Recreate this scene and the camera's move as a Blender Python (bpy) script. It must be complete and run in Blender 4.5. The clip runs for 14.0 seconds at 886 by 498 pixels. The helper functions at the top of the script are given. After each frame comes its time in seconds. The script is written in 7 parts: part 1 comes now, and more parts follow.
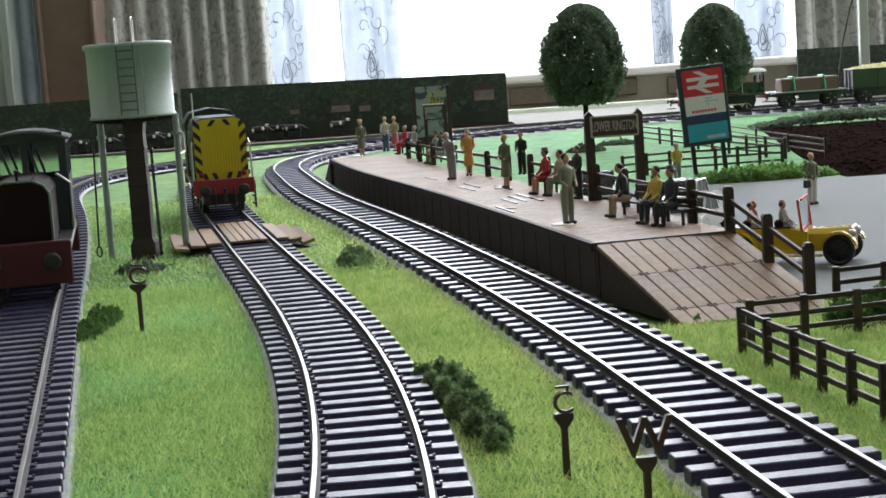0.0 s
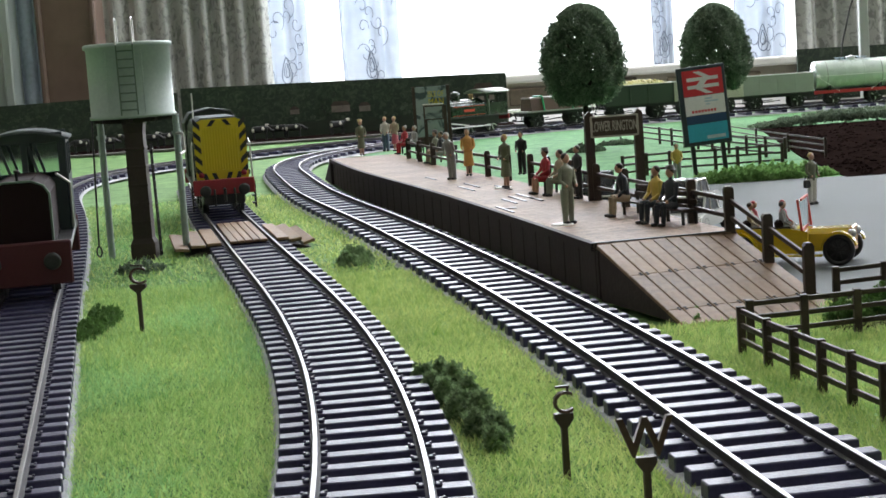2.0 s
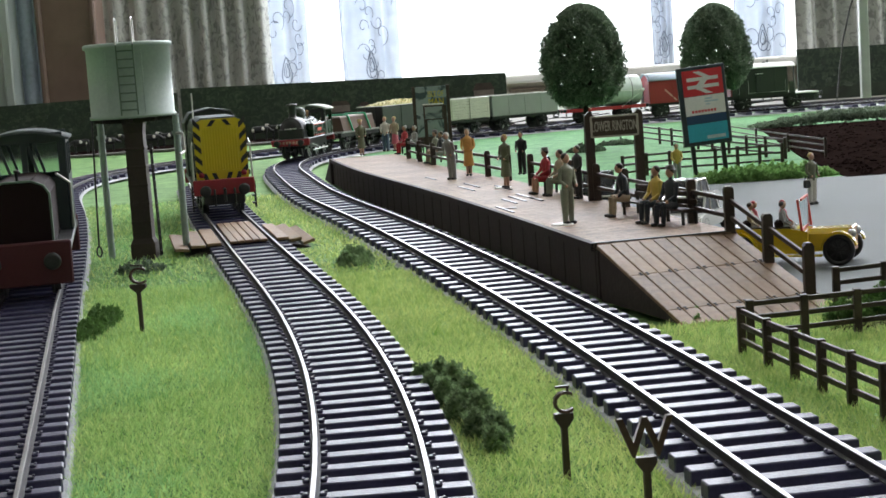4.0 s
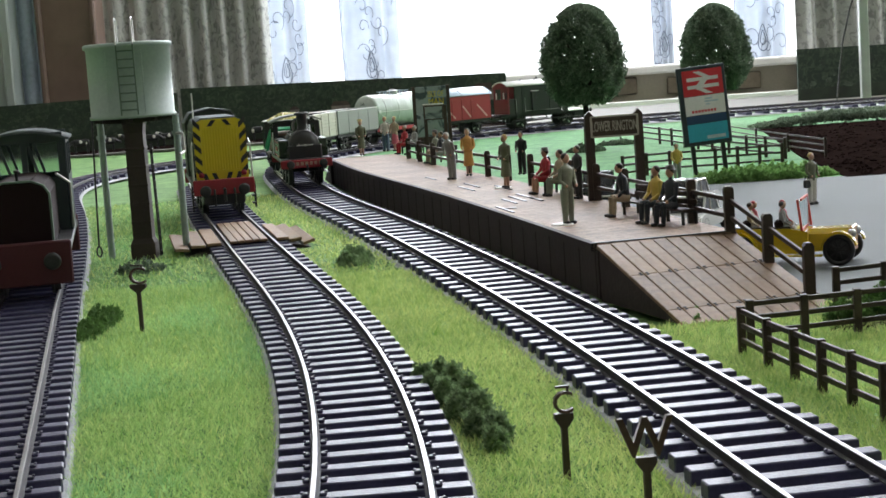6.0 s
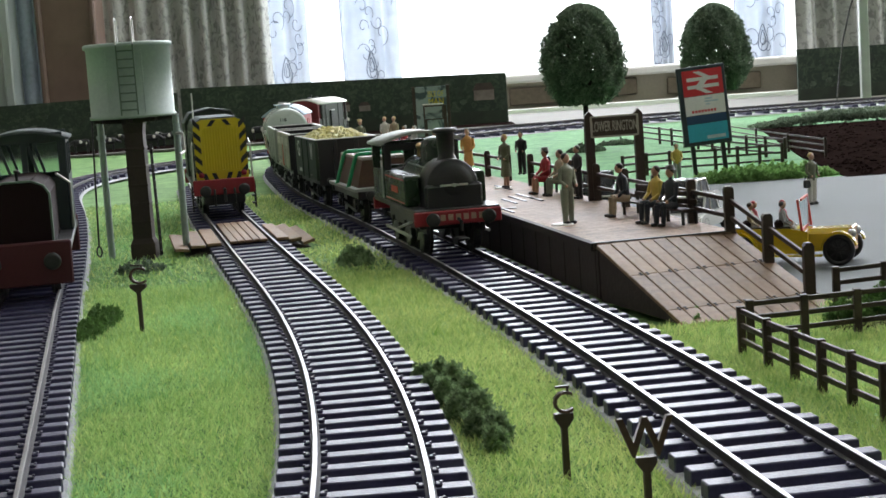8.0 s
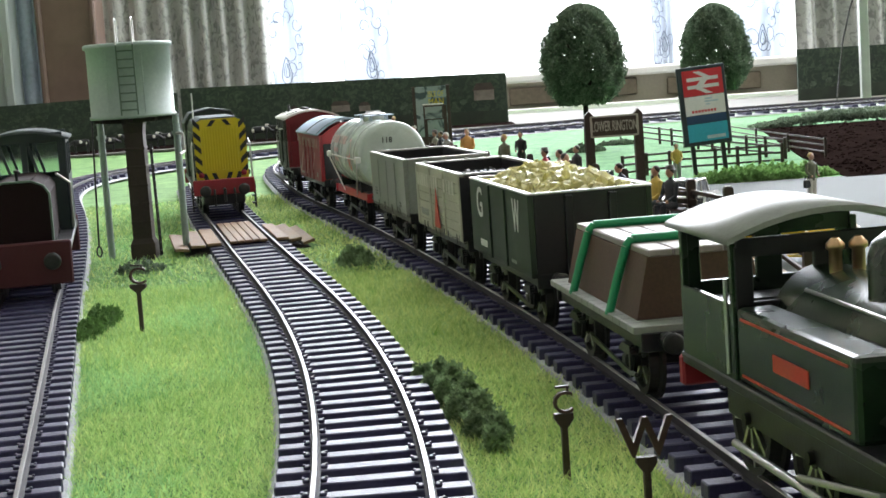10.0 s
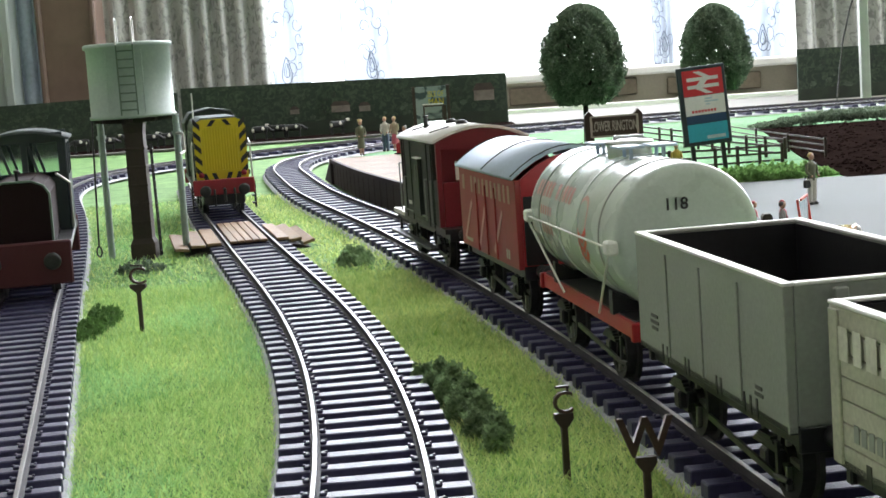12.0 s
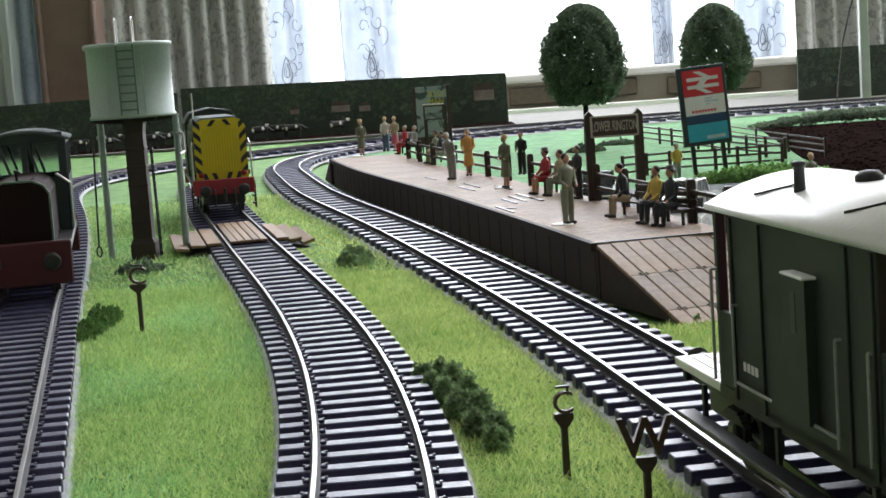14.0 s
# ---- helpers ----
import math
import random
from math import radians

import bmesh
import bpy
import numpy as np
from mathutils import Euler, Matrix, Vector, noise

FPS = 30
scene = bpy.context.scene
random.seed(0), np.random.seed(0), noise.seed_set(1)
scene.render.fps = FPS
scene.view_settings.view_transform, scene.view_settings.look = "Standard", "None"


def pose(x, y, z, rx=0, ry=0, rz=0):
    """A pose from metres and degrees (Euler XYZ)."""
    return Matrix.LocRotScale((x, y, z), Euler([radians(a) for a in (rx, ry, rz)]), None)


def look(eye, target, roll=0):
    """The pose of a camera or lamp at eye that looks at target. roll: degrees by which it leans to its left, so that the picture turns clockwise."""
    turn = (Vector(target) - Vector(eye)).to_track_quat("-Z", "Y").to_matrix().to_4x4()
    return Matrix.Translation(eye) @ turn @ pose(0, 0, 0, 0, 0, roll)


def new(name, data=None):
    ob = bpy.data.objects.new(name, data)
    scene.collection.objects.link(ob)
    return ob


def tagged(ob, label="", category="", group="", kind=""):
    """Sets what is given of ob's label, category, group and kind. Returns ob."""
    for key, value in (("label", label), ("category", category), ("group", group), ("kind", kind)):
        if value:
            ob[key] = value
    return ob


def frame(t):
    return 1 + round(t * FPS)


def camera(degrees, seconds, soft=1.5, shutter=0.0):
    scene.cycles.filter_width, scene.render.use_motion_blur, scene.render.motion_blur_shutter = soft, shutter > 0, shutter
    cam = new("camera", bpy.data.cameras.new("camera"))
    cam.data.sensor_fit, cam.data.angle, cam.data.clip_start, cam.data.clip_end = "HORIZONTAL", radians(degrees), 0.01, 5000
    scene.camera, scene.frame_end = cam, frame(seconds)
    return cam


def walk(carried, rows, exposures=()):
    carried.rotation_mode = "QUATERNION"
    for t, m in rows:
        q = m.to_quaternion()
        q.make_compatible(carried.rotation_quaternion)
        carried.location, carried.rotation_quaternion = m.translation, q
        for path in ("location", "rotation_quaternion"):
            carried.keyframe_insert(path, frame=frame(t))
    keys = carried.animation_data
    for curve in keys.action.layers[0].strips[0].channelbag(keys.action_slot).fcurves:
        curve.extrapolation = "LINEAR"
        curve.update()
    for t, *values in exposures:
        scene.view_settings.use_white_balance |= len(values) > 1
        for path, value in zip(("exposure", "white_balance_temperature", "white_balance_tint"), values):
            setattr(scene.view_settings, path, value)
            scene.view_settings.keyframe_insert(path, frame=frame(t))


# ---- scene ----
# Model railway on a table before a bright window. Lengths in the builders are millimetres.
cam = camera(30.93, 14.0, soft=1.6)
PITCH, ROLL, EYE = radians(6.493), -3.99, (0.0, 0.0, 0.0654)
VIEW = look(EYE, (0.0, math.cos(PITCH), EYE[2] - math.sin(PITCH)), ROLL)
walk(cam, [(0.0, VIEW), (14.0, VIEW)], exposures=[(0.0, -0.05), (8.2, -0.05), (9.4, 0.37), (10.4, 0.54), (12.2, 0.52), (13.0, 0.33), (13.6, 0.14), (13.9, 0.04), (14.0, 0.0)])

# ---- light: one large window behind the layout ----
world = bpy.data.worlds.new("world")
scene.world = world
world.use_nodes = True
wn = world.node_tree.nodes
sky = wn.new("ShaderNodeTexSky")
sky.sky_type, sky.sun_disc, sky.sun_elevation, sky.sun_rotation = "NISHITA", False, radians(40), radians(20)
world.node_tree.links.new(sky.outputs[0], wn["Background"].inputs[0])
wn["Background"].inputs[1].default_value = 0.12


def area(name, at, target, sx, sy, watts, colour):
    lamp = bpy.data.lights.new(name, "AREA")
    lamp.shape, lamp.size, lamp.size_y, lamp.energy, lamp.color = "RECTANGLE", sx, sy, watts, colour
    ob = new(name, lamp)
    ob.matrix_basis = look(at, target)
    return ob


area("window_daylight", (0.28, 2.26, 0.76), (0.28, 0.0, 0.76), 2.1, 1.44, 86.0, (0.885, 0.915, 1.0))
area("side_window_daylight", (1.46, 1.42, 1.08), (0.0, 1.42, 1.08), 1.15, 1.05, 18.5, (0.93, 0.95, 1.0))


# ---- materials ----
def mat(name, col, rough=0.55, metal=0.0, var=0.18, fine=900.0, big=70.0, bump=0.12, col2=None, coat=0.0, island=0.0, objrand=0.0, trans=0.0, thin=0.0):
    m = bpy.data.materials.new(name)
    m.use_nodes = True
    n, l = m.node_tree.nodes, m.node_tree.links
    b = n["Principled BSDF"]
    b.inputs["Roughness"].default_value, b.inputs["Metallic"].default_value = rough, metal
    b.inputs["Coat Weight"].default_value = coat
    tc = n.new("ShaderNodeTexCoord")
    nf, nb = n.new("ShaderNodeTexNoise"), n.new("ShaderNodeTexNoise")
    nf.inputs["Scale"].default_value, nb.inputs["Scale"].default_value = fine, big
    nf.inputs["Detail"].default_value, nb.inputs["Detail"].default_value = 3.0, 4.0
    for x in (nf, nb):
        l.new(tc.outputs["Object"], x.inputs["Vector"])
    add = n.new("ShaderNodeMath")
    add.operation = "ADD"
    l.new(nf.outputs["Fac"], add.inputs[0])
    l.new(nb.outputs["Fac"], add.inputs[1])
    last = add.outputs[0]
    if island or objrand:
        src = n.new("ShaderNodeNewGeometry").outputs["Random Per Island"] if island else n.new("ShaderNodeObjectInfo").outputs["Random"]
        mm = n.new("ShaderNodeMath")
        mm.operation = "MULTIPLY_ADD"
        mm.inputs[1].default_value = island or objrand
        l.new(src, mm.inputs[0])
        l.new(last, mm.inputs[2])
        last = mm.outputs[0]
    ramp = n.new("ShaderNodeMapRange")
    ramp.inputs["From Min"].default_value, ramp.inputs["From Max"].default_value = 0.65, 1.35 + island + objrand
    l.new(last, ramp.inputs["Value"])
    mix = n.new("ShaderNodeMix")
    mix.data_type = "RGBA"
    lo = [max(0.0, c * (1 - var)) for c in col]
    hi = col2 or [min(1.0, c * (1 + var)) for c in col]
    mix.inputs[6].default_value, mix.inputs[7].default_value = (*lo, 1), (*hi, 1)
    l.new(ramp.outputs[0], mix.inputs[0])
    l.new(mix.outputs[2], b.inputs["Base Color"])
    rr = n.new("ShaderNodeMapRange")
    rr.inputs["To Min"].default_value, rr.inputs["To Max"].default_value = max(0.03, rough - 0.1), min(1.0, rough + 0.12)
    l.new(nb.outputs["Fac"], rr.inputs["Value"])
    l.new(rr.outputs[0], b.inputs["Roughness"])
    if bump:
        bp = n.new("ShaderNodeBump")
        bp.inputs["Strength"].default_value, bp.inputs["Distance"].default_value = bump, 0.0004
        l.new(nf.outputs["Fac"], bp.inputs["Height"])
        l.new(bp.outputs[0], b.inputs["Normal"])
    if trans:
        b.inputs["Transmission Weight"].default_value = trans
    if thin:
        # leaves and fibres let part of the light through
        tl, both = n.new("ShaderNodeBsdfTranslucent"), n.new("ShaderNodeMixShader")
        both.inputs[0].default_value = thin
        l.new(mix.outputs[2], tl.inputs[0])
        l.new(b.outputs[0], both.inputs[1])
        l.new(tl.outputs[0], both.inputs[2])
        l.new(both.outputs[0], n["Material Output"].inputs[0])
    return m


def sheer(name, opacity, col):
    """Thin cloth that lets light through."""
    m = bpy.data.materials.new(name)
    m.use_nodes = True
    n, l = m.node_tree.nodes, m.node_tree.links
    out = n["Material Output"]
    n.remove(n["Principled BSDF"])
    tr, tl, df = n.new("ShaderNodeBsdfTransparent"), n.new("ShaderNodeBsdfTranslucent"), n.new("ShaderNodeBsdfDiffuse")
    tl.inputs[0].default_value = df.inputs[0].default_value = (*col, 1)
    a, c = n.new("ShaderNodeMixShader"), n.new("ShaderNodeMixShader")
    a.inputs[0].default_value = 0.45
    noise_t = n.new("ShaderNodeTexNoise")
    noise_t.inputs["Scale"].default_value = 45.0
    tc = n.new("ShaderNodeTexCoord")
    l.new(tc.outputs["Object"], noise_t.inputs["Vector"])
    rg = n.new("ShaderNodeMapRange")
    rg.inputs["To Min"].default_value, rg.inputs["To Max"].default_value = opacity * 0.8, min(1.0, opacity * 1.2)
    l.new(noise_t.outputs["Fac"], rg.inputs["Value"])
    l.new(rg.outputs[0], c.inputs[0])
    l.new(tl.outputs[0], a.inputs[1])
    l.new(df.outputs[0], a.inputs[2])
    l.new(tr.outputs[0], c.inputs[1])
    l.new(a.outputs[0], c.inputs[2])
    l.new(c.outputs[0], out.inputs[0])
    return m


M = {}
M["grass_mat"] = mat("grass_mat", (0.095, 0.25, 0.065), 0.9, var=0.35, fine=500, big=60, bump=0.9, col2=(0.25, 0.43, 0.15))
M["grass_blade"] = mat("grass_blade", (0.17, 0.54, 0.085), 0.7, var=0.45, fine=200, big=22, bump=0, col2=(0.80, 1.0, 0.42), island=1.2, thin=0.3)
M["grass_straw"] = mat("grass_straw", (0.36, 0.74, 0.12), 0.7, var=0.4, fine=200, big=22, bump=0, col2=(1.0, 1.0, 0.46), island=1.1, thin=0.3)
M["grass_emerald"] = mat("grass_emerald", (0.13, 0.48, 0.13), 0.7, var=0.35, fine=200, big=22, bump=0, col2=(0.66, 0.95, 0.46), island=1.2, thin=0.3)


def make_thin(m, share):
    """Let part of the light pass through a thin leaf."""
    n, l = m.node_tree.nodes, m.node_tree.links
    b, out = n["Principled BSDF"], n["Material Output"]
    tl, mx = n.new("ShaderNodeBsdfTranslucent"), n.new("ShaderNodeMixShader")
    l.new(b.inputs["Base Color"].links[0].from_socket, tl.inputs[0])
    mx.inputs[0].default_value = share
    l.new(b.outputs[0], mx.inputs[1])
    l.new(tl.outputs[0], mx.inputs[2])
    l.new(mx.outputs[0], out.inputs[0])


for fibre in ("grass_blade", "grass_straw", "grass_emerald"):
    make_thin(M[fibre], 0.4)
M["grass_blade_far"] = mat("grass_blade_far", (0.22, 0.50, 0.13), 0.7, var=0.3, fine=200, big=22, bump=0, col2=(0.68, 0.88, 0.44), island=0.9, thin=0.3)
M["lawn"] = mat("lawn", (0.040, 0.20, 0.058), 0.9, var=0.35, fine=330, big=60, bump=1.0, col2=(0.14, 0.37, 0.125))
M["underlay"] = mat("underlay", (0.38, 0.39, 0.42), 0.85, var=0.3, fine=1200, bump=0.6)
M["sleeper"] = mat("sleeper", (0.036, 0.034, 0.085), 0.43, var=0.35, fine=1500, big=260, bump=0.3, objrand=0.3)
M["rail"] = mat("rail", (0.52, 0.51, 0.53), 0.36, 1.0, var=0.1, fine=1500, bump=0.03)
# outer track's rail tops: missing window reflection put into a darker colour
M["rail_no_glare"] = mat("rail_no_glare", (0.16, 0.15, 0.15), 0.55, 0.8, var=0.2, fine=1500, bump=0.05)
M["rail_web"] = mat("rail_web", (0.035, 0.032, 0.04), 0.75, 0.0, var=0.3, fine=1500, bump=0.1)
M["tarmac"] = mat("tarmac", (0.125, 0.140, 0.146), 0.8, var=0.15, fine=1500, big=20, bump=0.3)
M["soil"] = mat("soil", (0.014, 0.009, 0.008), 0.95, var=0.4, fine=500, big=30, bump=0.8)
M["soil"].node_tree.nodes["Principled BSDF"].inputs["Specular IOR Level"].default_value = 0.0
M["grey_board"] = mat("grey_board", (0.15, 0.145, 0.13), 0.95, var=0.15, fine=600, big=15, bump=0.2)
M["plat"] = mat("plat", (0.25, 0.155, 0.10), 0.66, var=0.35, fine=420, big=50, bump=0.6, col2=(0.44, 0.30, 0.21))
M["plank"] = mat("plank", (0.17, 0.098, 0.050), 0.55, var=0.28, fine=500, big=60, bump=0.4, col2=(0.34, 0.215, 0.125), objrand=0.5)


def setts(m, width, height, turn):
    """Fine paving courses: darker recessed joints in the colour and the relief."""
    n, l = m.node_tree.nodes, m.node_tree.links
    b = n["Principled BSDF"]
    tc, mp, br = n.new("ShaderNodeTexCoord"), n.new("ShaderNodeMapping"), n.new("ShaderNodeTexBrick")
    mp.inputs["Rotation"].default_value = (0, 0, radians(turn))
    br.inputs["Scale"].default_value = 1.0
    br.inputs["Brick Width"].default_value, br.inputs["Row Height"].default_value = width, height
    br.inputs["Mortar Size"].default_value, br.inputs["Mortar Smooth"].default_value = height * 0.09, 0.3
    br.inputs["Color1"].default_value, br.inputs["Color2"].default_value, br.inputs["Mortar"].default_value = (1, 1, 1, 1), (0.68, 0.66, 0.64, 1), (0.42, 0.40, 0.38, 1)
    l.new(tc.outputs["Object"], mp.inputs["Vector"])
    l.new(mp.outputs[0], br.inputs["Vector"])
    mx = n.new("ShaderNodeMix")
    mx.data_type, mx.blend_type = "RGBA", "MULTIPLY"
    mx.inputs[0].default_value = 1.0
    l.new(b.inputs["Base Color"].links[0].from_socket, mx.inputs[6])
    l.new(br.outputs["Color"], mx.inputs[7])
    l.new(mx.outputs[2], b.inputs["Base Color"])


setts(M["plat"], 0.0062, 0.0024, -11)
M["plat_side"] = mat("plat_side", (0.034, 0.024, 0.022), 0.75, var=0.3, fine=700, bump=0.3)
M["dark_wood"] = mat("dark_wood", (0.035, 0.020, 0.015), 0.5, var=0.35, fine=900, bump=0.25)
M["brown"] = mat("brown", (0.060, 0.030, 0.022), 0.55, var=0.3, fine=900, bump=0.2)
M["black"] = mat("black", (0.012, 0.012, 0.014), 0.36, var=0.3, fine=1200, bump=0.08)
M["iron"] = mat("iron", (0.03, 0.03, 0.03), 0.5, 0.4, var=0.3, fine=1200, bump=0.1)
M["steel"] = mat("steel", (0.55, 0.55, 0.55), 0.3, 1.0, var=0.1, bump=0.05)
M["white"] = mat("white", (0.80, 0.80, 0.78), 0.45, var=0.06, bump=0.05)
M["wall"] = mat("wall", (0.62, 0.57, 0.47), 0.85, var=0.08, fine=300, big=5, bump=0.2)
M["tan"] = mat("tan", (0.30, 0.25, 0.19), 0.85, var=0.2, fine=200, big=12, bump=0.2)
M["ceil"] = mat("ceil", (0.70, 0.69, 0.66), 0.9, var=0.05, fine=100, big=4)
M["carpet"] = mat("carpet", (0.22, 0.18, 0.15), 0.95, var=0.2, fine=300, big=8)
M["door_paint"] = mat("door_paint", (0.26, 0.30, 0.27), 0.5, var=0.06, big=6)
M["wall_dim"] = mat("wall_dim", (0.55, 0.51, 0.46), 0.85, var=0.1, fine=300, big=5, bump=0.2)
M["wardrobe"] = mat("wardrobe", (0.13, 0.085, 0.062), 0.5, var=0.2, fine=60, big=6)


# ---- mesh helpers ----
def bmnew():
    return bmesh.new()


def merge(dst, src):
    me = bpy.data.meshes.new("tmp")
    src.to_mesh(me)
    src.free()
    dst.from_mesh(me)
    bpy.data.meshes.remove(me)


def box(bm, c, s, r=0.0, m=None, mi=0, seg=1):
    """A box with centre c and size s, its edges rounded by r, moved by m."""
    t = bmesh.new() if r else bm
    vs = bmesh.ops.create_cube(t, size=1.0)["verts"]
    for v in vs:
        v.co = Vector((v.co.x * s[0] + c[0], v.co.y * s[1] + c[1], v.co.z * s[2] + c[2]))
    if r:
        bmesh.ops.bevel(t, geom=t.edges[:], offset=min(r, 0.45 * min(s)), segments=seg, affect="EDGES", profile=0.5)
    fs = t.faces if r else {f for v in vs for f in v.link_faces}
    for f in fs:
        f.material_index = mi
    if m is not None:
        bmesh.ops.transform(t, matrix=m, verts=t.verts if r else vs)
    if r:
        merge(bm, t)


def lathe(bm, prof, n=16, m=None, mi=0, smooth=True):
    """Turn a profile of (radius, z) about z."""
    rings = []
    for r, z in prof:
        if r < 1e-6:
            rings.append([bm.verts.new((0, 0, z))])
        else:
            rings.append([bm.verts.new((r * math.cos(2 * math.pi * k / n), r * math.sin(2 * math.pi * k / n), z)) for k in range(n)])
    for a, b in zip(rings, rings[1:]):
        for k in range(n):
            k2 = (k + 1) % n
            vs = [a[k % len(a)], a[k2 % len(a)], b[k2 % len(b)], b[k % len(b)]]
            vs = list(dict.fromkeys(vs))
            if len(vs) > 2:
                f = bm.faces.new(vs)
                f.smooth, f.material_index = smooth, mi
    if m is not None:
        bmesh.ops.transform(bm, matrix=m, verts=[v for r in rings for v in r])


def between(p, q):
    d = Vector(q) - Vector(p)
    return Matrix.Translation(p) @ d.to_track_quat("Z", "Y").to_matrix().to_4x4(), d.length


def rod(bm, p, q, r, n=8, r2=None, mi=0):
    m, h = between(p, q)
    r2 = r if r2 is None else r2
    lathe(bm, [(0, 0), (r, 0)], n, m, mi, False)
    lathe(bm, [(r, 0), (r2, h)], n, m, mi)
    lathe(bm, [(r2, h), (0, h)], n, m, mi, False)


def bar(bm, p, q, w, h, mi=0, r=0.0):
    """A square bar from p to q."""
    m, d = between(p, q)
    box(bm, (0, 0, d / 2), (w, h, d), r, m, mi)


def tube(bm, pts, r, n=6, mi=0):
    for p, q in zip(pts, pts[1:]):
        rod(bm, p, q, r, n, mi=mi)


def ball(bm, c, r, u=10, v=6, m=None, mi=0, sc=(1, 1, 1)):
    prof = [(r * math.sin(math.pi * k / v), -r * math.cos(math.pi * k / v)) for k in range(v + 1)]
    mm = Matrix.Translation(c) @ Matrix.Diagonal((*sc, 1))
    lathe(bm, prof, u, mm if m is None else m @ mm, mi)


def prism(bm, pts, a, b, axis="y", mi=0, m=None, smooth=False):
    """A plane outline drawn out from a to b along an axis (x: pts are y,z; y: x,z; z: x,y)."""
    def at(p, d):
        return {"x": (d, p[0], p[1]), "y": (p[0], d, p[1]), "z": (p[0], p[1], d)}[axis]
    A, C = [bm.verts.new(at(p, a)) for p in pts], [bm.verts.new(at(p, b)) for p in pts]
    n = len(pts)
    for vs in (A[::-1], C):
        f = bm.faces.new(vs)
        f.material_index = mi
    for k in range(n):
        f = bm.faces.new((A[k], A[(k + 1) % n], C[(k + 1) % n], C[k]))
        f.material_index, f.smooth = mi, smooth
    if m is not None:
        bmesh.ops.transform(bm, matrix=m, verts=A + C)


def mesh_of(name, bm, mats):
    bmesh.ops.recalc_face_normals(bm, faces=bm.faces[:])
    bm.transform(Matrix.Scale(0.001, 4))
    me = bpy.data.meshes.new(name)
    bm.to_mesh(me)
    bm.free()
    for k in (mats if isinstance(mats, (list, tuple)) else [mats]):
        me.materials.append(M[k] if isinstance(k, str) else k)
    return me


def part(name, bm, mats, parent=None, label="", at=None):
    ob = new(name, mesh_of(name, bm, mats))
    if parent is not None:
        ob.parent = parent
    if at is not None:
        ob.matrix_basis = at
    if label:
        ob["label"] = label
    return ob


def mm(x, y, z, rx=0, ry=0, rz=0):
    return pose(x / 1000, y / 1000, z / 1000, rx, ry, rz)


def thing(name, at, label, category, group="", kind=""):
    ob = new(name)
    ob.empty_display_size = 0.01
    ob.matrix_basis = at
    return tagged(ob, label, category, group, kind)


def single(name, bm, mats, label, category, at=None, group="", kind=""):
    ob = part(name, bm, mats, None, "", at)
    return tagged(ob, label, category, group, kind)


def text_mesh(name, words, size, material, parent, at, label="", depth=0.05, spacing=1.0, bold=0.0):
    """Raised letters, size in mm for the height of a line, in the x-y plane of the pose."""
    cu = bpy.data.curves.new(name, "FONT")
    cu.body, cu.size, cu.align_x, cu.align_y, cu.extrude, cu.space_character, cu.offset = words, size / 1000 * 1.4, "CENTER", "CENTER", depth / 1000, spacing, bold / 1000
    cu.resolution_u = 3
    tmp = new("tmp_text", cu)
    dg = bpy.context.evaluated_depsgraph_get()
    me = bpy.data.meshes.new_from_object(tmp.evaluated_get(dg))
    bpy.data.objects.remove(tmp)
    bpy.data.curves.remove(cu)
    me.materials.clear()
    me.materials.append(M[material])
    ob = new(name, me)
    ob.parent, ob.matrix_basis = parent, at
    if label:
        ob["label"] = label
    return ob


# ---- the tracks' lines ----
TRAIN = [(150, -1000), (140, -700), (126, -420), (102, -190), (78, 50), (53, 199), (36, 344), (7, 501), (-25, 666), (-64, 827), (-88, 988), (-112, 1136),
         (-93, 1279), (-12, 1400), (105, 1478), (250, 1512), (400, 1520), (560, 1525), (730, 1530), (900, 1536), (1100, 1542), (1300, 1548), (1500, 1554)]
MIDDLE = [(-35, -120), (-24, 31), (-10, 147), (-13, 262), (-27, 373), (-46, 473), (-64, 560), (-81, 645), (-98, 730), (-115, 820), (-131, 910), (-147, 1000), (-163, 1090)]
OUTER = [(40, -250), (0, -110), (-35, 40), (-56, 140), (-76, 236), (-97, 340), (-118, 440), (-137, 536), (-169, 696), (-206, 861), (-248, 1020),
         (-257, 1170), (-201, 1309), (-102, 1436), (27, 1530), (175, 1580), (340, 1592), (500, 1598), (700, 1605), (900, 1612), (1100, 1620)]


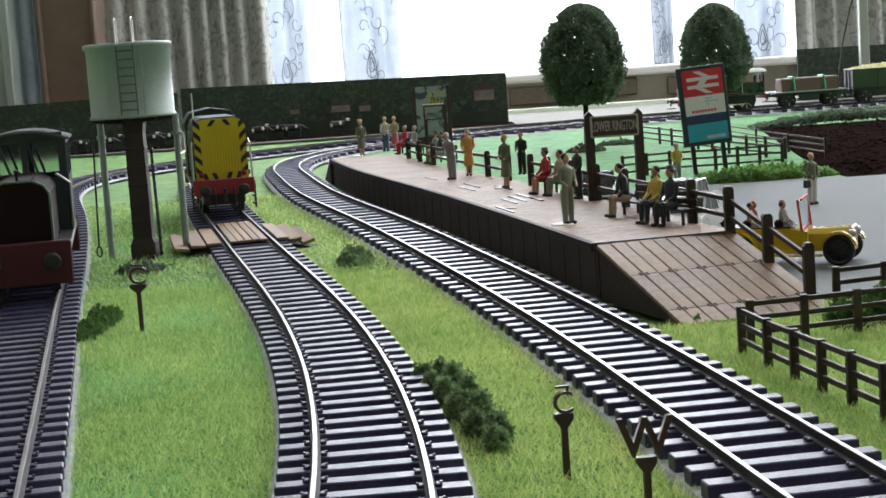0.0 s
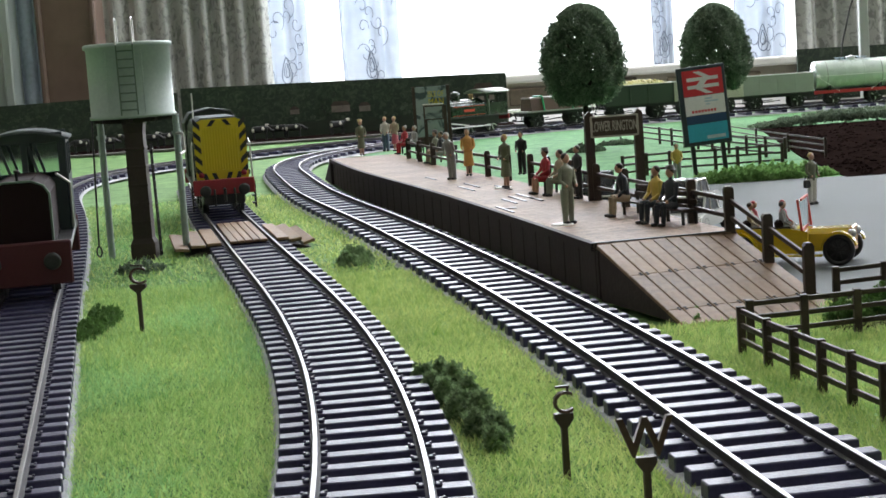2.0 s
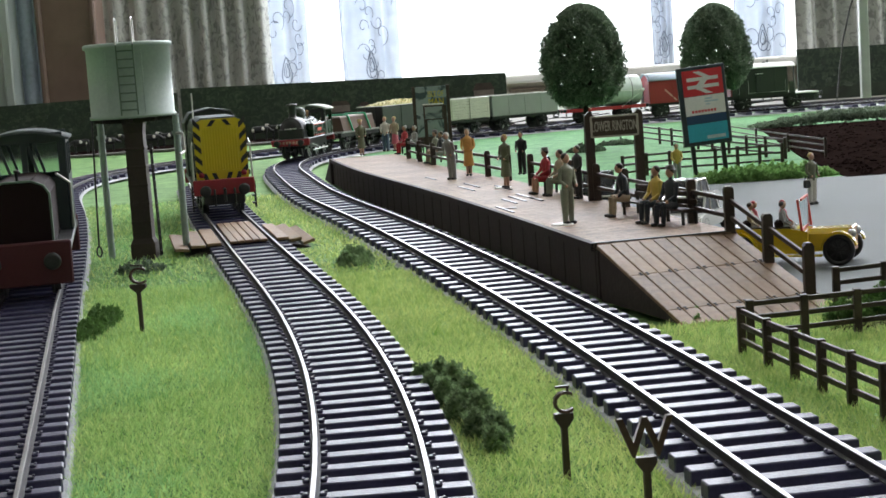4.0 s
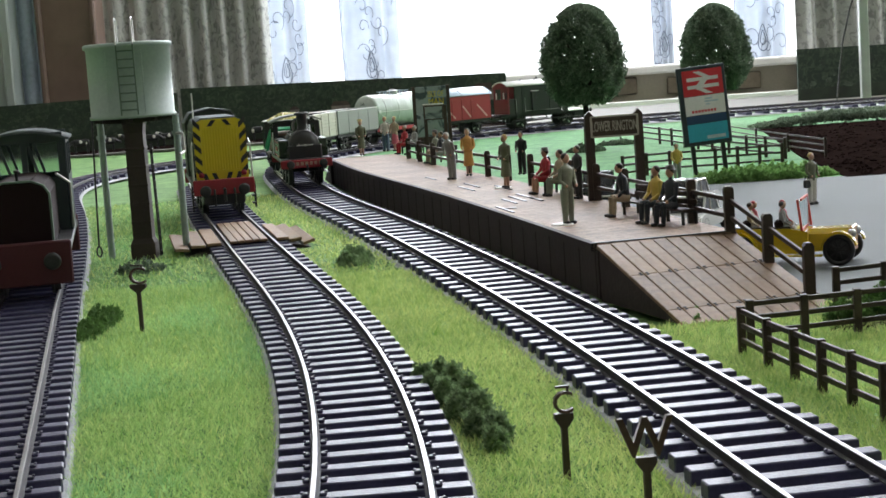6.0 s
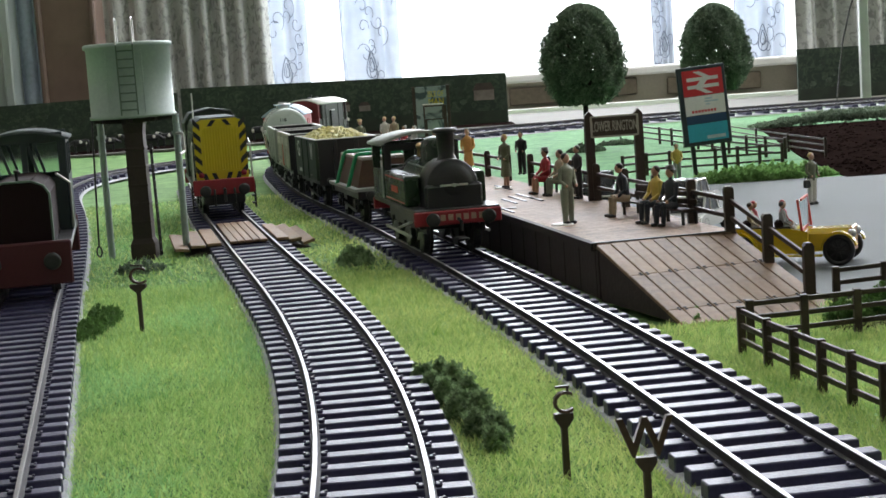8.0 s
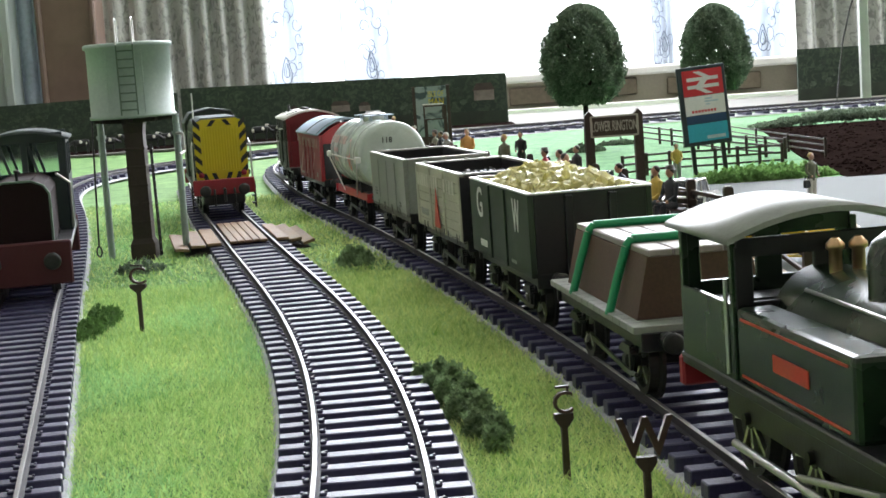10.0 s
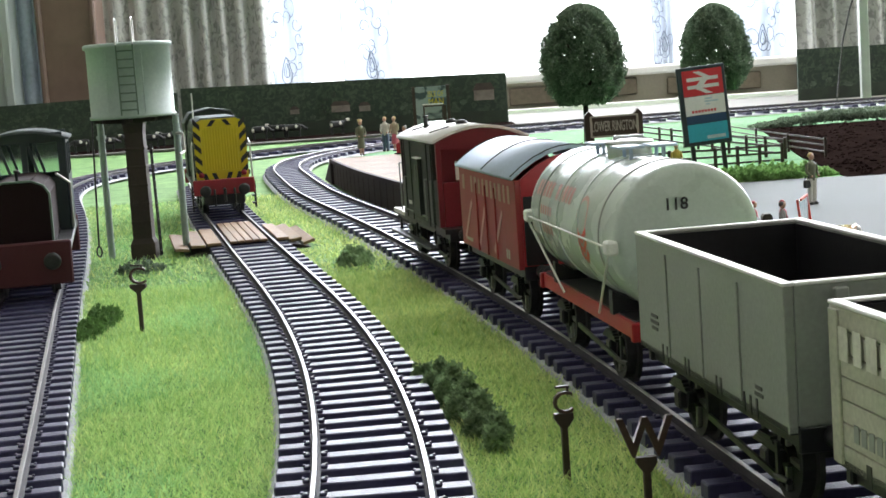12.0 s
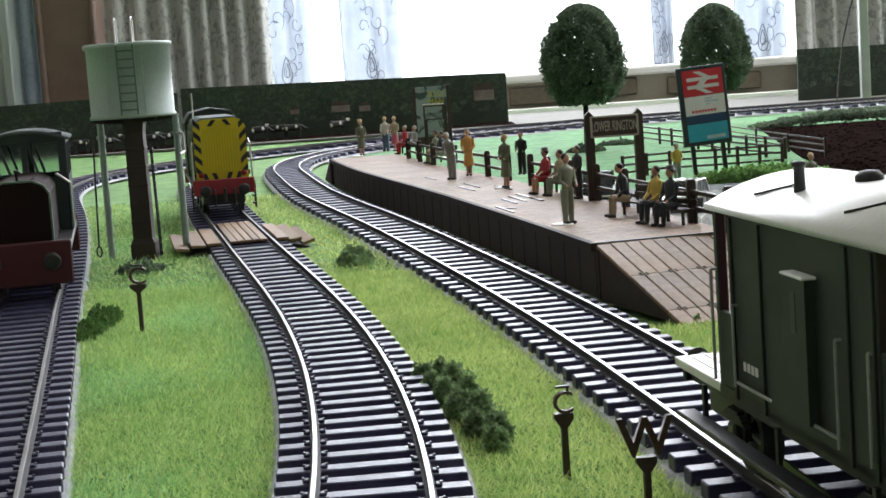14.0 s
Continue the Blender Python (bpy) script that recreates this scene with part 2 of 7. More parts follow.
class Line:
    """A smooth plane line with its length along it."""

    def __init__(self, pts):
        c = np.array(pts, float)
        u = np.linspace(0, 1, 60, endpoint=False)[:, None]
        self.p = np.concatenate([((1 - u) ** 3 * c[i] + (3 * u ** 3 - 6 * u ** 2 + 4) * c[i + 1] + (-3 * u ** 3 + 3 * u ** 2 + 3 * u + 1) * c[i + 2] + u ** 3 * c[i + 3]) / 6
                                 for i in range(len(c) - 3)])
        self.s = np.concatenate([[0.0], np.cumsum(np.hypot(*np.diff(self.p, axis=0).T))])
        self.len = self.s[-1]

    def at(self, s, o=0.0):
        x, y = np.interp(s, self.s, self.p[:, 0]), np.interp(s, self.s, self.p[:, 1])
        x2, y2 = np.interp(s + 2, self.s, self.p[:, 0]), np.interp(s + 2, self.s, self.p[:, 1])
        x1, y1 = np.interp(s - 2, self.s, self.p[:, 0]), np.interp(s - 2, self.s, self.p[:, 1])
        d = np.array([x2 - x1, y2 - y1])
        d /= np.hypot(*d)
        return np.array([x + o * d[1], y - o * d[0]]), math.atan2(d[1], d[0])

    def s_of_y(self, y):
        """The first place along the line at that y."""
        return float(self.s[np.argmax(self.p[:, 1] > y)])

    def far(self, xy):
        """Distance of points from the line."""
        q = self.p[::6]
        out = np.full(len(xy), 1e9)
        for k in range(0, len(q), 40):
            b = q[k:k + 40]
            out = np.minimum(out, np.hypot(xy[:, None, 0] - b[None, :, 0], xy[:, None, 1] - b[None, :, 1]).min(1))
        return out


LINE = {"train": Line(TRAIN), "middle": Line(MIDDLE), "outer": Line(OUTER)}
RAIL_TOP = 5.0


def sweep(bm, line, prof, s0, s1, step, mi=0, smooth=True):
    """Draw an outline (offset to the right, height) out along a line."""
    n = max(2, int((s1 - s0) / step))
    rows = []
    for k in range(n + 1):
        s = s0 + (s1 - s0) * k / n
        rows.append([bm.verts.new((*line.at(s, o)[0], z)) for o, z in prof])
    for a, b in zip(rows, rows[1:]):
        for j in range(len(prof)):
            j2 = (j + 1) % len(prof)
            f = bm.faces.new((a[j], a[j2], b[j2], b[j]))
            f.material_index, f.smooth = mi, False
    bm.faces.new(rows[0][::-1])
    bm.faces.new(rows[-1])
# ---- the room ----
def room():
    bm = bmnew()
    box(bm, (200, 200, -770), (3600, 4300, 40))
    single("floor", bm, "carpet", "brown carpeted room floor", "floor", kind="structure")
    bm = bmnew()
    box(bm, (200, 200, 1670), (3600, 4300, 40))
    single("ceiling", bm, "ceil", "white plaster ceiling", "ceiling", kind="structure")
    bm = bmnew()
    # the wall with the window: below, above and beside the opening
    box(bm, (200, 2110, -355), (3600, 100, 790))
    box(bm, (200, 2110, 1575), (3600, 100, 150))
    box(bm, (-1190, 2110, 770), (820, 100, 1460))
    box(bm, (1665, 2110, 770), (670, 100, 1460))
    single("wall_north", bm, "wall", "cream painted wall below and beside the window", "wall", kind="structure")
    bm = bmnew()
    box(bm, (1410, 200, -100), (60, 4300, 1300))
    box(bm, (1410, 200, 1635), (60, 4300, 30))
    box(bm, (1410, -540, 1085), (60, 2820, 1070))
    box(bm, (1410, 2175, 1085), (60, 350, 1070))
    single("wall_east", bm, "wall", "cream painted room wall with a window", "wall", kind="structure")
    for name, c, s in (("wall_south", (200, -1950, 450), (3600, 60, 2400)), ("wall_west", (-1630, 200, 450), (60, 4300, 2400))):
        bm = bmnew()
        box(bm, c, s)
        single(name, bm, "wall_dim", "plain pale papered room wall", "wall", kind="structure")


room()


def sky_backdrop():
    m = bpy.data.materials.new("bright_sky")
    m.use_nodes = True
    n, l = m.node_tree.nodes, m.node_tree.links
    em = n.new("ShaderNodeEmission")
    em.inputs[0].default_value, em.inputs[1].default_value = (0.94, 0.97, 1.0, 1), 2.6
    n.remove(n["Principled BSDF"])
    l.new(em.outputs[0], n["Material Output"].inputs[0])
    bm = bmnew()
    box(bm, (280, 2330, 740), (2600, 4, 1900))
    single("backdrop", bm, m, "bright overcast sky outside the window", "sky", kind="structure")


sky_backdrop()
# ---- the layout's board and ground ----
def ground():
    bm = bmnew()
    box(bm, (300, 495, -376), (2000, 3010, 748))
    single("ground", bm, "grass_mat", "green grass mat on the layout's board", "ground", kind="structure")
    bm = bmnew()
    prism(bm, [(60, 770), (90, 740), (330, 745), (330, 1460), (130, 1440), (20, 1390), (-60, 1260), (-70, 1120), (-40, 960)], -0.5, 0.4, "z")
    single("lawn", bm, "lawn", "bright green smooth meadow mat inside the curve", "lawn", kind="structure")
    bm = bmnew()
    prism(bm, [(300, 1240), (640, 1240), (640, 1470), (300, 1462)], -0.5, 0.45, "z")
    single("lawn", bm, "lawn", "bright green smooth meadow mat beside the far track", "lawn", kind="structure")
    bm = bmnew()
    prism(bm, [(98, 401), (420, 400), (420, 735), (190, 757), (142, 766), (118, 769), (62, 770), (66, 700), (78, 560), (84, 450)], -0.5, 0.7, "z")
    single("pavement", bm, "tarmac", "grey card car park with a plain smooth surface", "car park", kind="structure")
    bm = bmnew()
    prism(bm, [(192, 752), (420, 735), (640, 740), (640, 1238), (250, 1238), (205, 900)], -0.5, 0.9, "z")
    single("field", bm, "soil", "dark brown bare earth field behind the car park", "field", kind="structure")
    bm = bmnew()
    prism(bm, [(86, 357), (100, 358), (420, 372), (420, 398), (98, 394), (95.5, 380)], -0.5, 0.6, "z")
    single("planted_bed", bm, "soil", "dark earth bed between the ramp's foot and car park", "bed", kind="structure")
    bm = bmnew()
    prism(bm, [(-690, 1640), (1290, 1640), (1290, 1990), (-690, 1990)], -0.5, 0.6, "z")
    single("board_back", bm, "grey_board", "bare grey strip of board behind the tracks", "board", kind="structure")
    bm = bmnew()
    prism(bm, [(-690, 1664), (84, 1664), (84, 1744), (-690, 1744)], 0.2, 0.95, "z")
    single("verge", bm, "soil", "dark earth strip behind the outer track", "verge", kind="structure")
    bm = bmnew()
    box(bm, (300, 2006, 1), (2000, 9, 10), 1.0)
    single("trim", bm, "white", "white painted edge strip of the board", "edge strip", kind="structure")


ground()


# ---- track ----
RAIL = [(-0.85, 3.1), (0.85, 3.1), (0.85, 3.3), (0.22, 3.45), (0.22, 4.3), (0.40, 4.45), (0.40, 4.88), (0.30, 5.0), (-0.30, 5.0), (-0.40, 4.88), (-0.40, 4.45), (-0.22, 4.3), (-0.22, 3.45), (-0.85, 3.3)]


def sleeper_mesh():
    bm = bmnew()
    box(bm, (0, 0, 1.65), (30.0, 3.7, 2.9), 0.22)
    for x in (-8.65, 8.65):
        for d in (-1.55, 1.55):
            box(bm, (x + d * 0.9, 0, 3.35), (1.1, 1.7, 0.6), 0.2)
            box(bm, (x + d * 1.15, 0, 3.65), (0.5, 0.8, 0.4), 0.1)
    return mesh_of("sleeper", bm, "sleeper")


def track(name, line, label, near0, near1):
    ob = thing(name, Matrix(), label, "track", kind="structure")
    bm = bmnew()
    sweep(bm, line, [(-16.6, -0.3), (16.6, -0.3), (15.6, 0.7), (-15.6, 0.7)], 0, line.len, 12)
    part("underlay", bm, "underlay", ob, "grey foam underlay")
    for o in (-8.65, 8.65):
        bm = bmnew()
        sweep(bm, line, [(a + o, z) for a, z in RAIL], 0, line.len, 6)
        for f in bm.faces:
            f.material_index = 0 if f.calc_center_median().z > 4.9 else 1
        # the outer loop takes the darker top colour in place of lost window glare
        part("rail", bm, ["rail_no_glare" if name == "track_outer" else "rail", "rail_web"], ob, "nickel silver rail with a dull web")
    return ob


TRACKS = {"train": track("track_platform", LINE["train"], "single line of track past the platform, nickel rails on dark sleepers", 0, 0),
          "middle": track("track_siding", LINE["middle"], "curved siding of nickel rails on dark plastic sleepers", 0, 0),
          "outer": track("track_outer", LINE["outer"], "outer loop of track with nickel rails on dark sleepers", 0, 0)}


def sleeper_pitch(y):
    """The sleepers lie closer on the near lengths of track than on the far ones."""
    return float(np.interp(y, [380, 520, 620, 720, 850], [8.55, 11.5, 13.5, 15.5, 17.0]))


def sleepers():
    me = sleeper_mesh()
    co = np.empty(len(me.vertices) * 3)
    me.vertices.foreach_get("co", co)
    co = co.reshape(-1, 3)
    faces = [tuple(p.vertices) for p in me.polygons]
    for key, line in LINE.items():
        lo, made = line.s_of_y(150), 0
        V, F = [], []
        s = 4.3
        while s < line.len - 4:
            xy, a = line.at(s)
            step = sleeper_pitch(xy[1])
            s += step
            m = mm(xy[0], xy[1], 0, 0, 0, math.degrees(a) - 90) @ Matrix.Diagonal((1, min(1.5, step / 8.55), 1, 1))
            if lo <= s and made < 299:
                made += 1
                ob = new("sleeper", me)
                ob.parent, ob.matrix_basis = TRACKS[key], m
            else:
                a3 = np.array(m)
                F += [tuple(i + len(V) * len(co) for i in f) for f in faces]
                V.append(co @ a3[:3, :3].T + a3[:3, 3])
        if V:
            rest = bpy.data.meshes.new("sleepers_beyond")
            rest.from_pydata(np.concatenate(V).tolist(), [], F)
            rest.materials.append(M["sleeper"])
            ob = new("sleepers_beyond", rest)
            ob.parent = TRACKS[key]
            ob["kind"] = "stuff"
# ---- platform ----
PL0, PL1 = 20.0, 61.0
PLAT_Z = 15.0


def platform():
    line = LINE["train"]
    s0, s1 = line.s_of_y(424), line.s_of_y(955)
    ob = thing("platform", Matrix(), "long timber station platform with brown boarded top and dark sides", "platform")
    bm = bmnew()
    sweep(bm, line, [(PL0, 13.4), (PL1, 13.4), (PL1, PLAT_Z), (PL0, PLAT_Z)], s0, s1, 10)
    part("deck", bm, "plat", ob, "brown boarded deck")
    bm = bmnew()
    sweep(bm, line, [(PL0 + 1.5, -0.3), (PL1 - 1.5, -0.3), (PL1 - 1.5, 13.4), (PL0 + 1.5, 13.4)], s0 + 1, s1 - 1, 10)
    part("side_wall", bm, "plat_side", ob, "dark brown side wall")
    bm = bmnew()
    sweep(bm, line, [(PL0 - 0.6, 13.1), (PL0 + 1.2, 13.1), (PL0 + 1.2, PLAT_Z + 0.25), (PL0 - 0.6, PLAT_Z + 0.25)], s0, s1, 10)
    part("edging", bm, "plat_side", ob, "dark edge strip")
    post = bmnew()
    box(post, (0.9, 0, 6.4), (1.2, 1.8, 13.4), 0.2)
    pm = mesh_of("post", post, "plat_side")
    s = s0 + 4
    while s < s1 - 2:
        xy, a = line.at(s, PL0 + 1.0)
        p = new("post", pm)
        p.parent, p.matrix_basis = ob, mm(xy[0], xy[1], 0, 0, 0, math.degrees(a) - 90)
        s += 16.5
    # ramp towards the front: three rows of lengthwise planks on a wedge
    L = 51.0
    xy, a = line.at(s0, (PL0 + PL1) / 2)
    base = mm(xy[0], xy[1], 0, 0, 0, math.degrees(a) - 90 + 7)
    W = PL1 - PL0
    bm = bmnew()
    prism(bm, [(0, -0.3), (0, PLAT_Z - 1.3), (-L, 0.0), (-L, -0.3)], -W / 2 + 0.8, W / 2 - 0.8, "x")
    part("ramp_wedge", bm, "plat_side", ob, "dark ramp side", base)
    tilt = math.atan2(PLAT_Z, L)
    n = 10
    pw = W / n
    slope = math.hypot(L, PLAT_Z)
    cuts = (0.0, 0.41, 0.83, 1.0)
    bm = bmnew()
    for d in (-1, 1):
        box(bm, (d * 0.9, -0.5, 0.6), (0.8, 0.45, 0.3), 0.1)
        box(bm, (d * 0.9, 0.5, 0.6), (0.8, 0.45, 0.3), 0.1)
    nails = mesh_of("nail", bm, "black")
    rnd = random.Random(8)
    for u, v in zip(cuts, cuts[1:]):
        bm = bmnew()
        box(bm, (0, 0, 0), (pw - 0.22, slope * (v - u) - 0.1, 1.1), 0.16)
        plank = mesh_of("plank", bm, "plank")
        for i in range(n):
            d = (u + v) / 2 * slope
            m = base @ mm(-W / 2 + (i + 0.5) * pw, -d * math.cos(tilt), PLAT_Z - d * math.sin(tilt) - 0.45 + rnd.uniform(-0.06, 0.06), math.degrees(tilt))
            o = new("plank", plank)
            o.parent, o.matrix_basis = ob, m
            if v < 1.0 and i % 2:
                o = new("nail", nails)
                o.parent, o.matrix_basis = ob, m @ mm(-pw / 2, -slope * (v - u) / 2, 0)
    # far ramp
    xy, a = line.at(s1, (PL0 + PL1) / 2)
    bm = bmnew()
    prism(bm, [(0, -0.3), (0, PLAT_Z), (45, 0.3), (45, -0.3)], -W / 2, W / 2, "x")
    part("ramp_wedge", bm, ["plat_side"], ob, "dark far ramp", mm(xy[0], xy[1], 0, 0, 0, math.degrees(a) - 90))
    # iron strips let into the deck
    for s, o, l, across in ((s0 + 0.6, 40, 40, 1), (s0 + 120, 24, 26, 0), (s0 + 122, 26, 5, 1), (s0 + 150, 33, 22, 0), (s0 + 158, 38, 26, 0), (s0 + 166, 43, 26, 0), (s0 + 150, 43, 18, 0),
                            (s0 + 225, 34, 28, 0), (s0 + 240, 40, 26, 0), (s0 + 215, 47, 26, 0), (s0 + 300, 36, 22, 0)):
        xy, a = line.at(s, o)
        bm = bmnew()
        box(bm, (0, 0, PLAT_Z + 0.15), (l, 0.9, 0.4) if across else (0.9, l, 0.4), 0, pose(xy[0], xy[1], 0, 0, 0, math.degrees(a) - 90))
        part("strap", bm, "black", ob, "thin black iron strip")
    return base, L


RAMP_BASE, RAMP_L = platform()


def rail_fence(name, posts, height, rails, label, material, pw=1.9, rw=0.9, rh=1.3, group="", cap=0.0):
    """Posts at (x, y, ground height) with rails between them."""
    ob = thing(name, Matrix(), label, "fence", group)
    for x, y, z in posts:
        bm = bmnew()
        if cap:
            prism(bm, [(-pw / 2, -0.2), (pw / 2, -0.2), (pw / 2, height - 0.8), (pw / 2 * 0.6, height), (-pw / 2 * 0.6, height), (-pw / 2, height - 0.8)], -pw / 2, pw / 2, "y")
        else:
            box(bm, (0, 0, height / 2 - 0.1), (pw, pw, height + 0.2), 0.15)
        part("post", bm, material, ob, at=mm(x, y, z))
    for (x0, y0, z0), (x1, y1, z1) in zip(posts, posts[1:]):
        for h in rails:
            bm = bmnew()
            m, d = between((x0, y0, z0 + h), (x1, y1, z1 + h))
            box(bm, (0, 0, d / 2), (rw, rh, d + 0.6), 0.12, m)
            part("rail", bm, material, ob)
    return ob


def fences():
    line = LINE["train"]
    s0 = line.s_of_y(424)
    pts = []
    for f in (0.83, 0.43, 0.02):
        p = RAMP_BASE @ Vector((0.019, -f * RAMP_L / 1000, 0))
        pts.append((p.x * 1000, p.y * 1000, PLAT_Z * (1 - f)))
    for d in (30, 62, 94, 126, 158, 190, 215):
        xy, a = line.at(s0 + d, PL1 - 2.0)
        pts.append((xy[0], xy[1], PLAT_Z))
    rail_fence("platform_fence", pts, 12.8, (4.5, 9.2), "dark brown timber rail fence along the platform's back", "dark_wood", 2.6, 1.0, 1.2, cap=1.0)
    pts = []
    for d in (250, 285, 320, 360, 400, 440, 480):
        xy, a = line.at(s0 + d, PL1 - 2.0)
        pts.append((xy[0], xy[1], PLAT_Z))
    rail_fence("platform_fence", pts, 11.5, (4.5, 9.2), "dark brown timber rail fence along the platform's far end", "dark_wood", 2.6, 1.0, 1.2, cap=1.0)
    rail_fence("lineside_fence", [(62.5, 338, 0), (64.5, 321, 0), (66.8, 307, 0), (69, 294, 0), (71.2, 281, 0), (73.5, 268, 0), (76, 255, 0), (79, 240, 0)], 10.2, (3.0, 6.2, 9.3),
               "dark brown three-rail lineside fence on the grass", "dark_wood", 1.7, 0.8, 1.1)
    rail_fence("garden_fence", [(66, 346, 0), (78.5, 348.5, 0), (91, 351.5, 0), (103.5, 354.5, 0), (116, 357.5, 0)], 10.2, (3.0, 6.2, 9.3),
               "dark brown three-rail fence beside the ramp's foot", "dark_wood", 1.7, 0.8, 1.1)
    rail_fence("garden_fence", [(95.5, 388, 0), (108.5, 392, 0), (121.5, 396, 0)], 10.2, (3.0, 6.2, 9.3),
               "dark brown three-rail fence between the planted bed and car park", "dark_wood", 1.7, 0.8, 1.1)
    rail_fence("meadow_fence", [(97, 838, 0), (111, 849, 0), (124, 853, 0), (137, 852, 0), (148, 851, 0), (160, 852, 0), (172, 853, 0), (184, 853, 0)], 12.5, (3.5, 7.5, 11.3),
               "dark brown three-rail fence across the meadow", "dark_wood", 1.7, 0.8, 1.1)
    rail_fence("meadow_fence", [(150, 1190, 0), (158, 1130, 0), (162, 1100, 0), (166, 1070, 0), (170, 1040, 0), (174, 1010, 0), (179, 980, 0), (184, 950, 0), (190, 924, 0), (196, 900, 0)], 12.5, (3.5, 7.5, 11.3),
               "dark brown three-rail fence running back across the meadow", "dark_wood", 1.7, 0.8, 1.1)
    rail_fence("field_fence", [(202, 1110, 0), (206, 1030, 0), (210, 955, 0), (215, 885, 0)], 12, (4.0, 7.5, 10.8),
               "weathered brown rail fence beside the earth field", "dark_wood", 1.4, 0.5, 0.8)


fences()
# ---- rolling stock: x across, y the way it runs, z from the rail's top ----
def paint(name, col, rough=0.4, var=0.12, coat=0.0, **k):
    M[name] = mat(name, col, rough, var=var, fine=1400, big=90, bump=0.04, coat=coat, **k)


paint("gw_green", (0.020, 0.036, 0.022), 0.5)
paint("loco_green", (0.010, 0.026, 0.011), 0.26)
paint("cream", (0.45, 0.45, 0.36), 0.55, 0.2)
paint("grey_paint", (0.27, 0.29, 0.265), 0.5)
paint("rim_white", (0.74, 0.74, 0.72), 0.4)
paint("red_paint", (0.40, 0.022, 0.030), 0.4)
paint("loco_red", (0.26, 0.014, 0.024), 0.4)
paint("van_red", (0.27, 0.022, 0.026), 0.45)
paint("maroon", (0.15, 0.010, 0.017), 0.45)
paint("dark_maroon", (0.013, 0.005, 0.006), 0.8)
M["dark_maroon"].node_tree.nodes["Principled BSDF"].inputs["Specular IOR Level"].default_value = 0.2
paint("beam_red", (0.055, 0.006, 0.010), 0.7)
paint("bv_grey", (0.016, 0.022, 0.017), 0.5)
paint("tank_white", (0.50, 0.57, 0.525), 0.26, 0.08, coat=0.2)
paint("roof_grey", (0.42, 0.51, 0.64), 0.45)
paint("roof_dark", (0.07, 0.085, 0.10), 0.6)
paint("roof_white", (0.76, 0.76, 0.74), 0.45, 0.07)
paint("yellow", (0.60, 0.47, 0.014), 0.42)
paint("orange_red", (0.55, 0.045, 0.02), 0.45)
paint("strap_green", (0.015, 0.30, 0.12), 0.35)
paint("timber", (0.085, 0.045, 0.03), 0.6, 0.3)
paint("timber_top", (0.30, 0.27, 0.25), 0.5, 0.15)
paint("tower_green_dark", (0.12, 0.18, 0.14), 0.5, 0.2)
paint("navy", (0.020, 0.032, 0.040), 0.45)
paint("pale_red", (0.50, 0.27, 0.24), 0.4)
paint("letter_cream", (0.64, 0.63, 0.55), 0.5, 0.2)
paint("faded_cream", (0.36, 0.24, 0.18), 0.5, 0.25)
paint("teal_grey", (0.33, 0.45, 0.40), 0.45, 0.1)
M["brass"] = mat("brass", (0.65, 0.42, 0.25), 0.3, 1.0, var=0.1)
M["coal"] = mat("coal", (0.010, 0.010, 0.011), 0.28, var=0.4, fine=900, bump=0.5, island=0.3)
M["lump"] = mat("lump", (0.74, 0.66, 0.16), 0.14, var=0.2, fine=500, bump=0.2, col2=(0.92, 0.90, 0.60), island=0.5)
make_thin(M["lump"], 0.35)
glass = bpy.data.materials.new("glass")
glass.use_nodes = True
gb = glass.node_tree.nodes["Principled BSDF"]
gb.inputs["Base Color"].default_value, gb.inputs["Roughness"].default_value, gb.inputs["Transmission Weight"].default_value, gb.inputs["IOR"].default_value = (0.75, 0.82, 0.82, 1), 0.06, 1.0, 1.2
M["glass"] = glass

WHEELS = []


def wheelset(ob, y, r=6.1, spokes=0):
    """An axle with two flanged wheels, which turns with the train's run."""
    bm = bmnew()
    ax = Matrix.Rotation(math.pi / 2, 4, "Y")
    rod(bm, (-10.5, 0, 0), (10.5, 0, 0), 0.9, 8, mi=0)
    for s in (-1, 1):
        prof = [(0.0, -0.2), (1.6, -0.2), (1.9, 0.3), (r - 1.5, 0.3), (r - 1.2, -0.4), (r + 0.9, -0.4), (r + 0.9, 0.3), (r, 0.5), (r - 0.1, 2.3), (r - 1.3, 2.3), (r - 1.5, 1.5), (1.6, 1.4), (1.4, 2.5), (0, 2.5)]
        lathe(bm, prof, 24, Matrix.Translation((s * 7.2, 0, 0)) @ (ax if s > 0 else ax.inverted()), 0, False)
        for k in range(spokes or 4):
            a = 2 * math.pi * k / (spokes or 4)
            bar(bm, (s * 9.2, 0, 0), (s * 9.2, (r - 1.3) * math.cos(a), (r - 1.3) * math.sin(a)), 0.7, 0.7, 1)
    w = part("wheelset", bm, ["iron", "steel"], ob, "steel wheels on an axle")
    w.matrix_basis = mm(0, y, r)
    WHEELS.append((w, ob, y, r))
    return w


def buffers(ob, y, z=12.5, x=8.4, head=1.9, shank="black"):
    sgn = 1 if y > 0 else -1
    for s in (-1, 1):
        bm = bmnew()
        m = Matrix.Translation((s * x, y, z)) @ Matrix.Rotation(-sgn * math.pi / 2, 4, "X")
        lathe(bm, [(1.5, 0), (1.5, 2.2), (1.0, 2.4), (0.7, 2.4), (0.7, 4.2)], 12, m)
        lathe(bm, [(0.7, 4.2), (head, 4.3), (head, 4.7), (head * 0.7, 5.0), (0, 5.1)], 14, m, 1)
        part("buffer", bm, [shank, "iron"], ob, "round steel buffer")


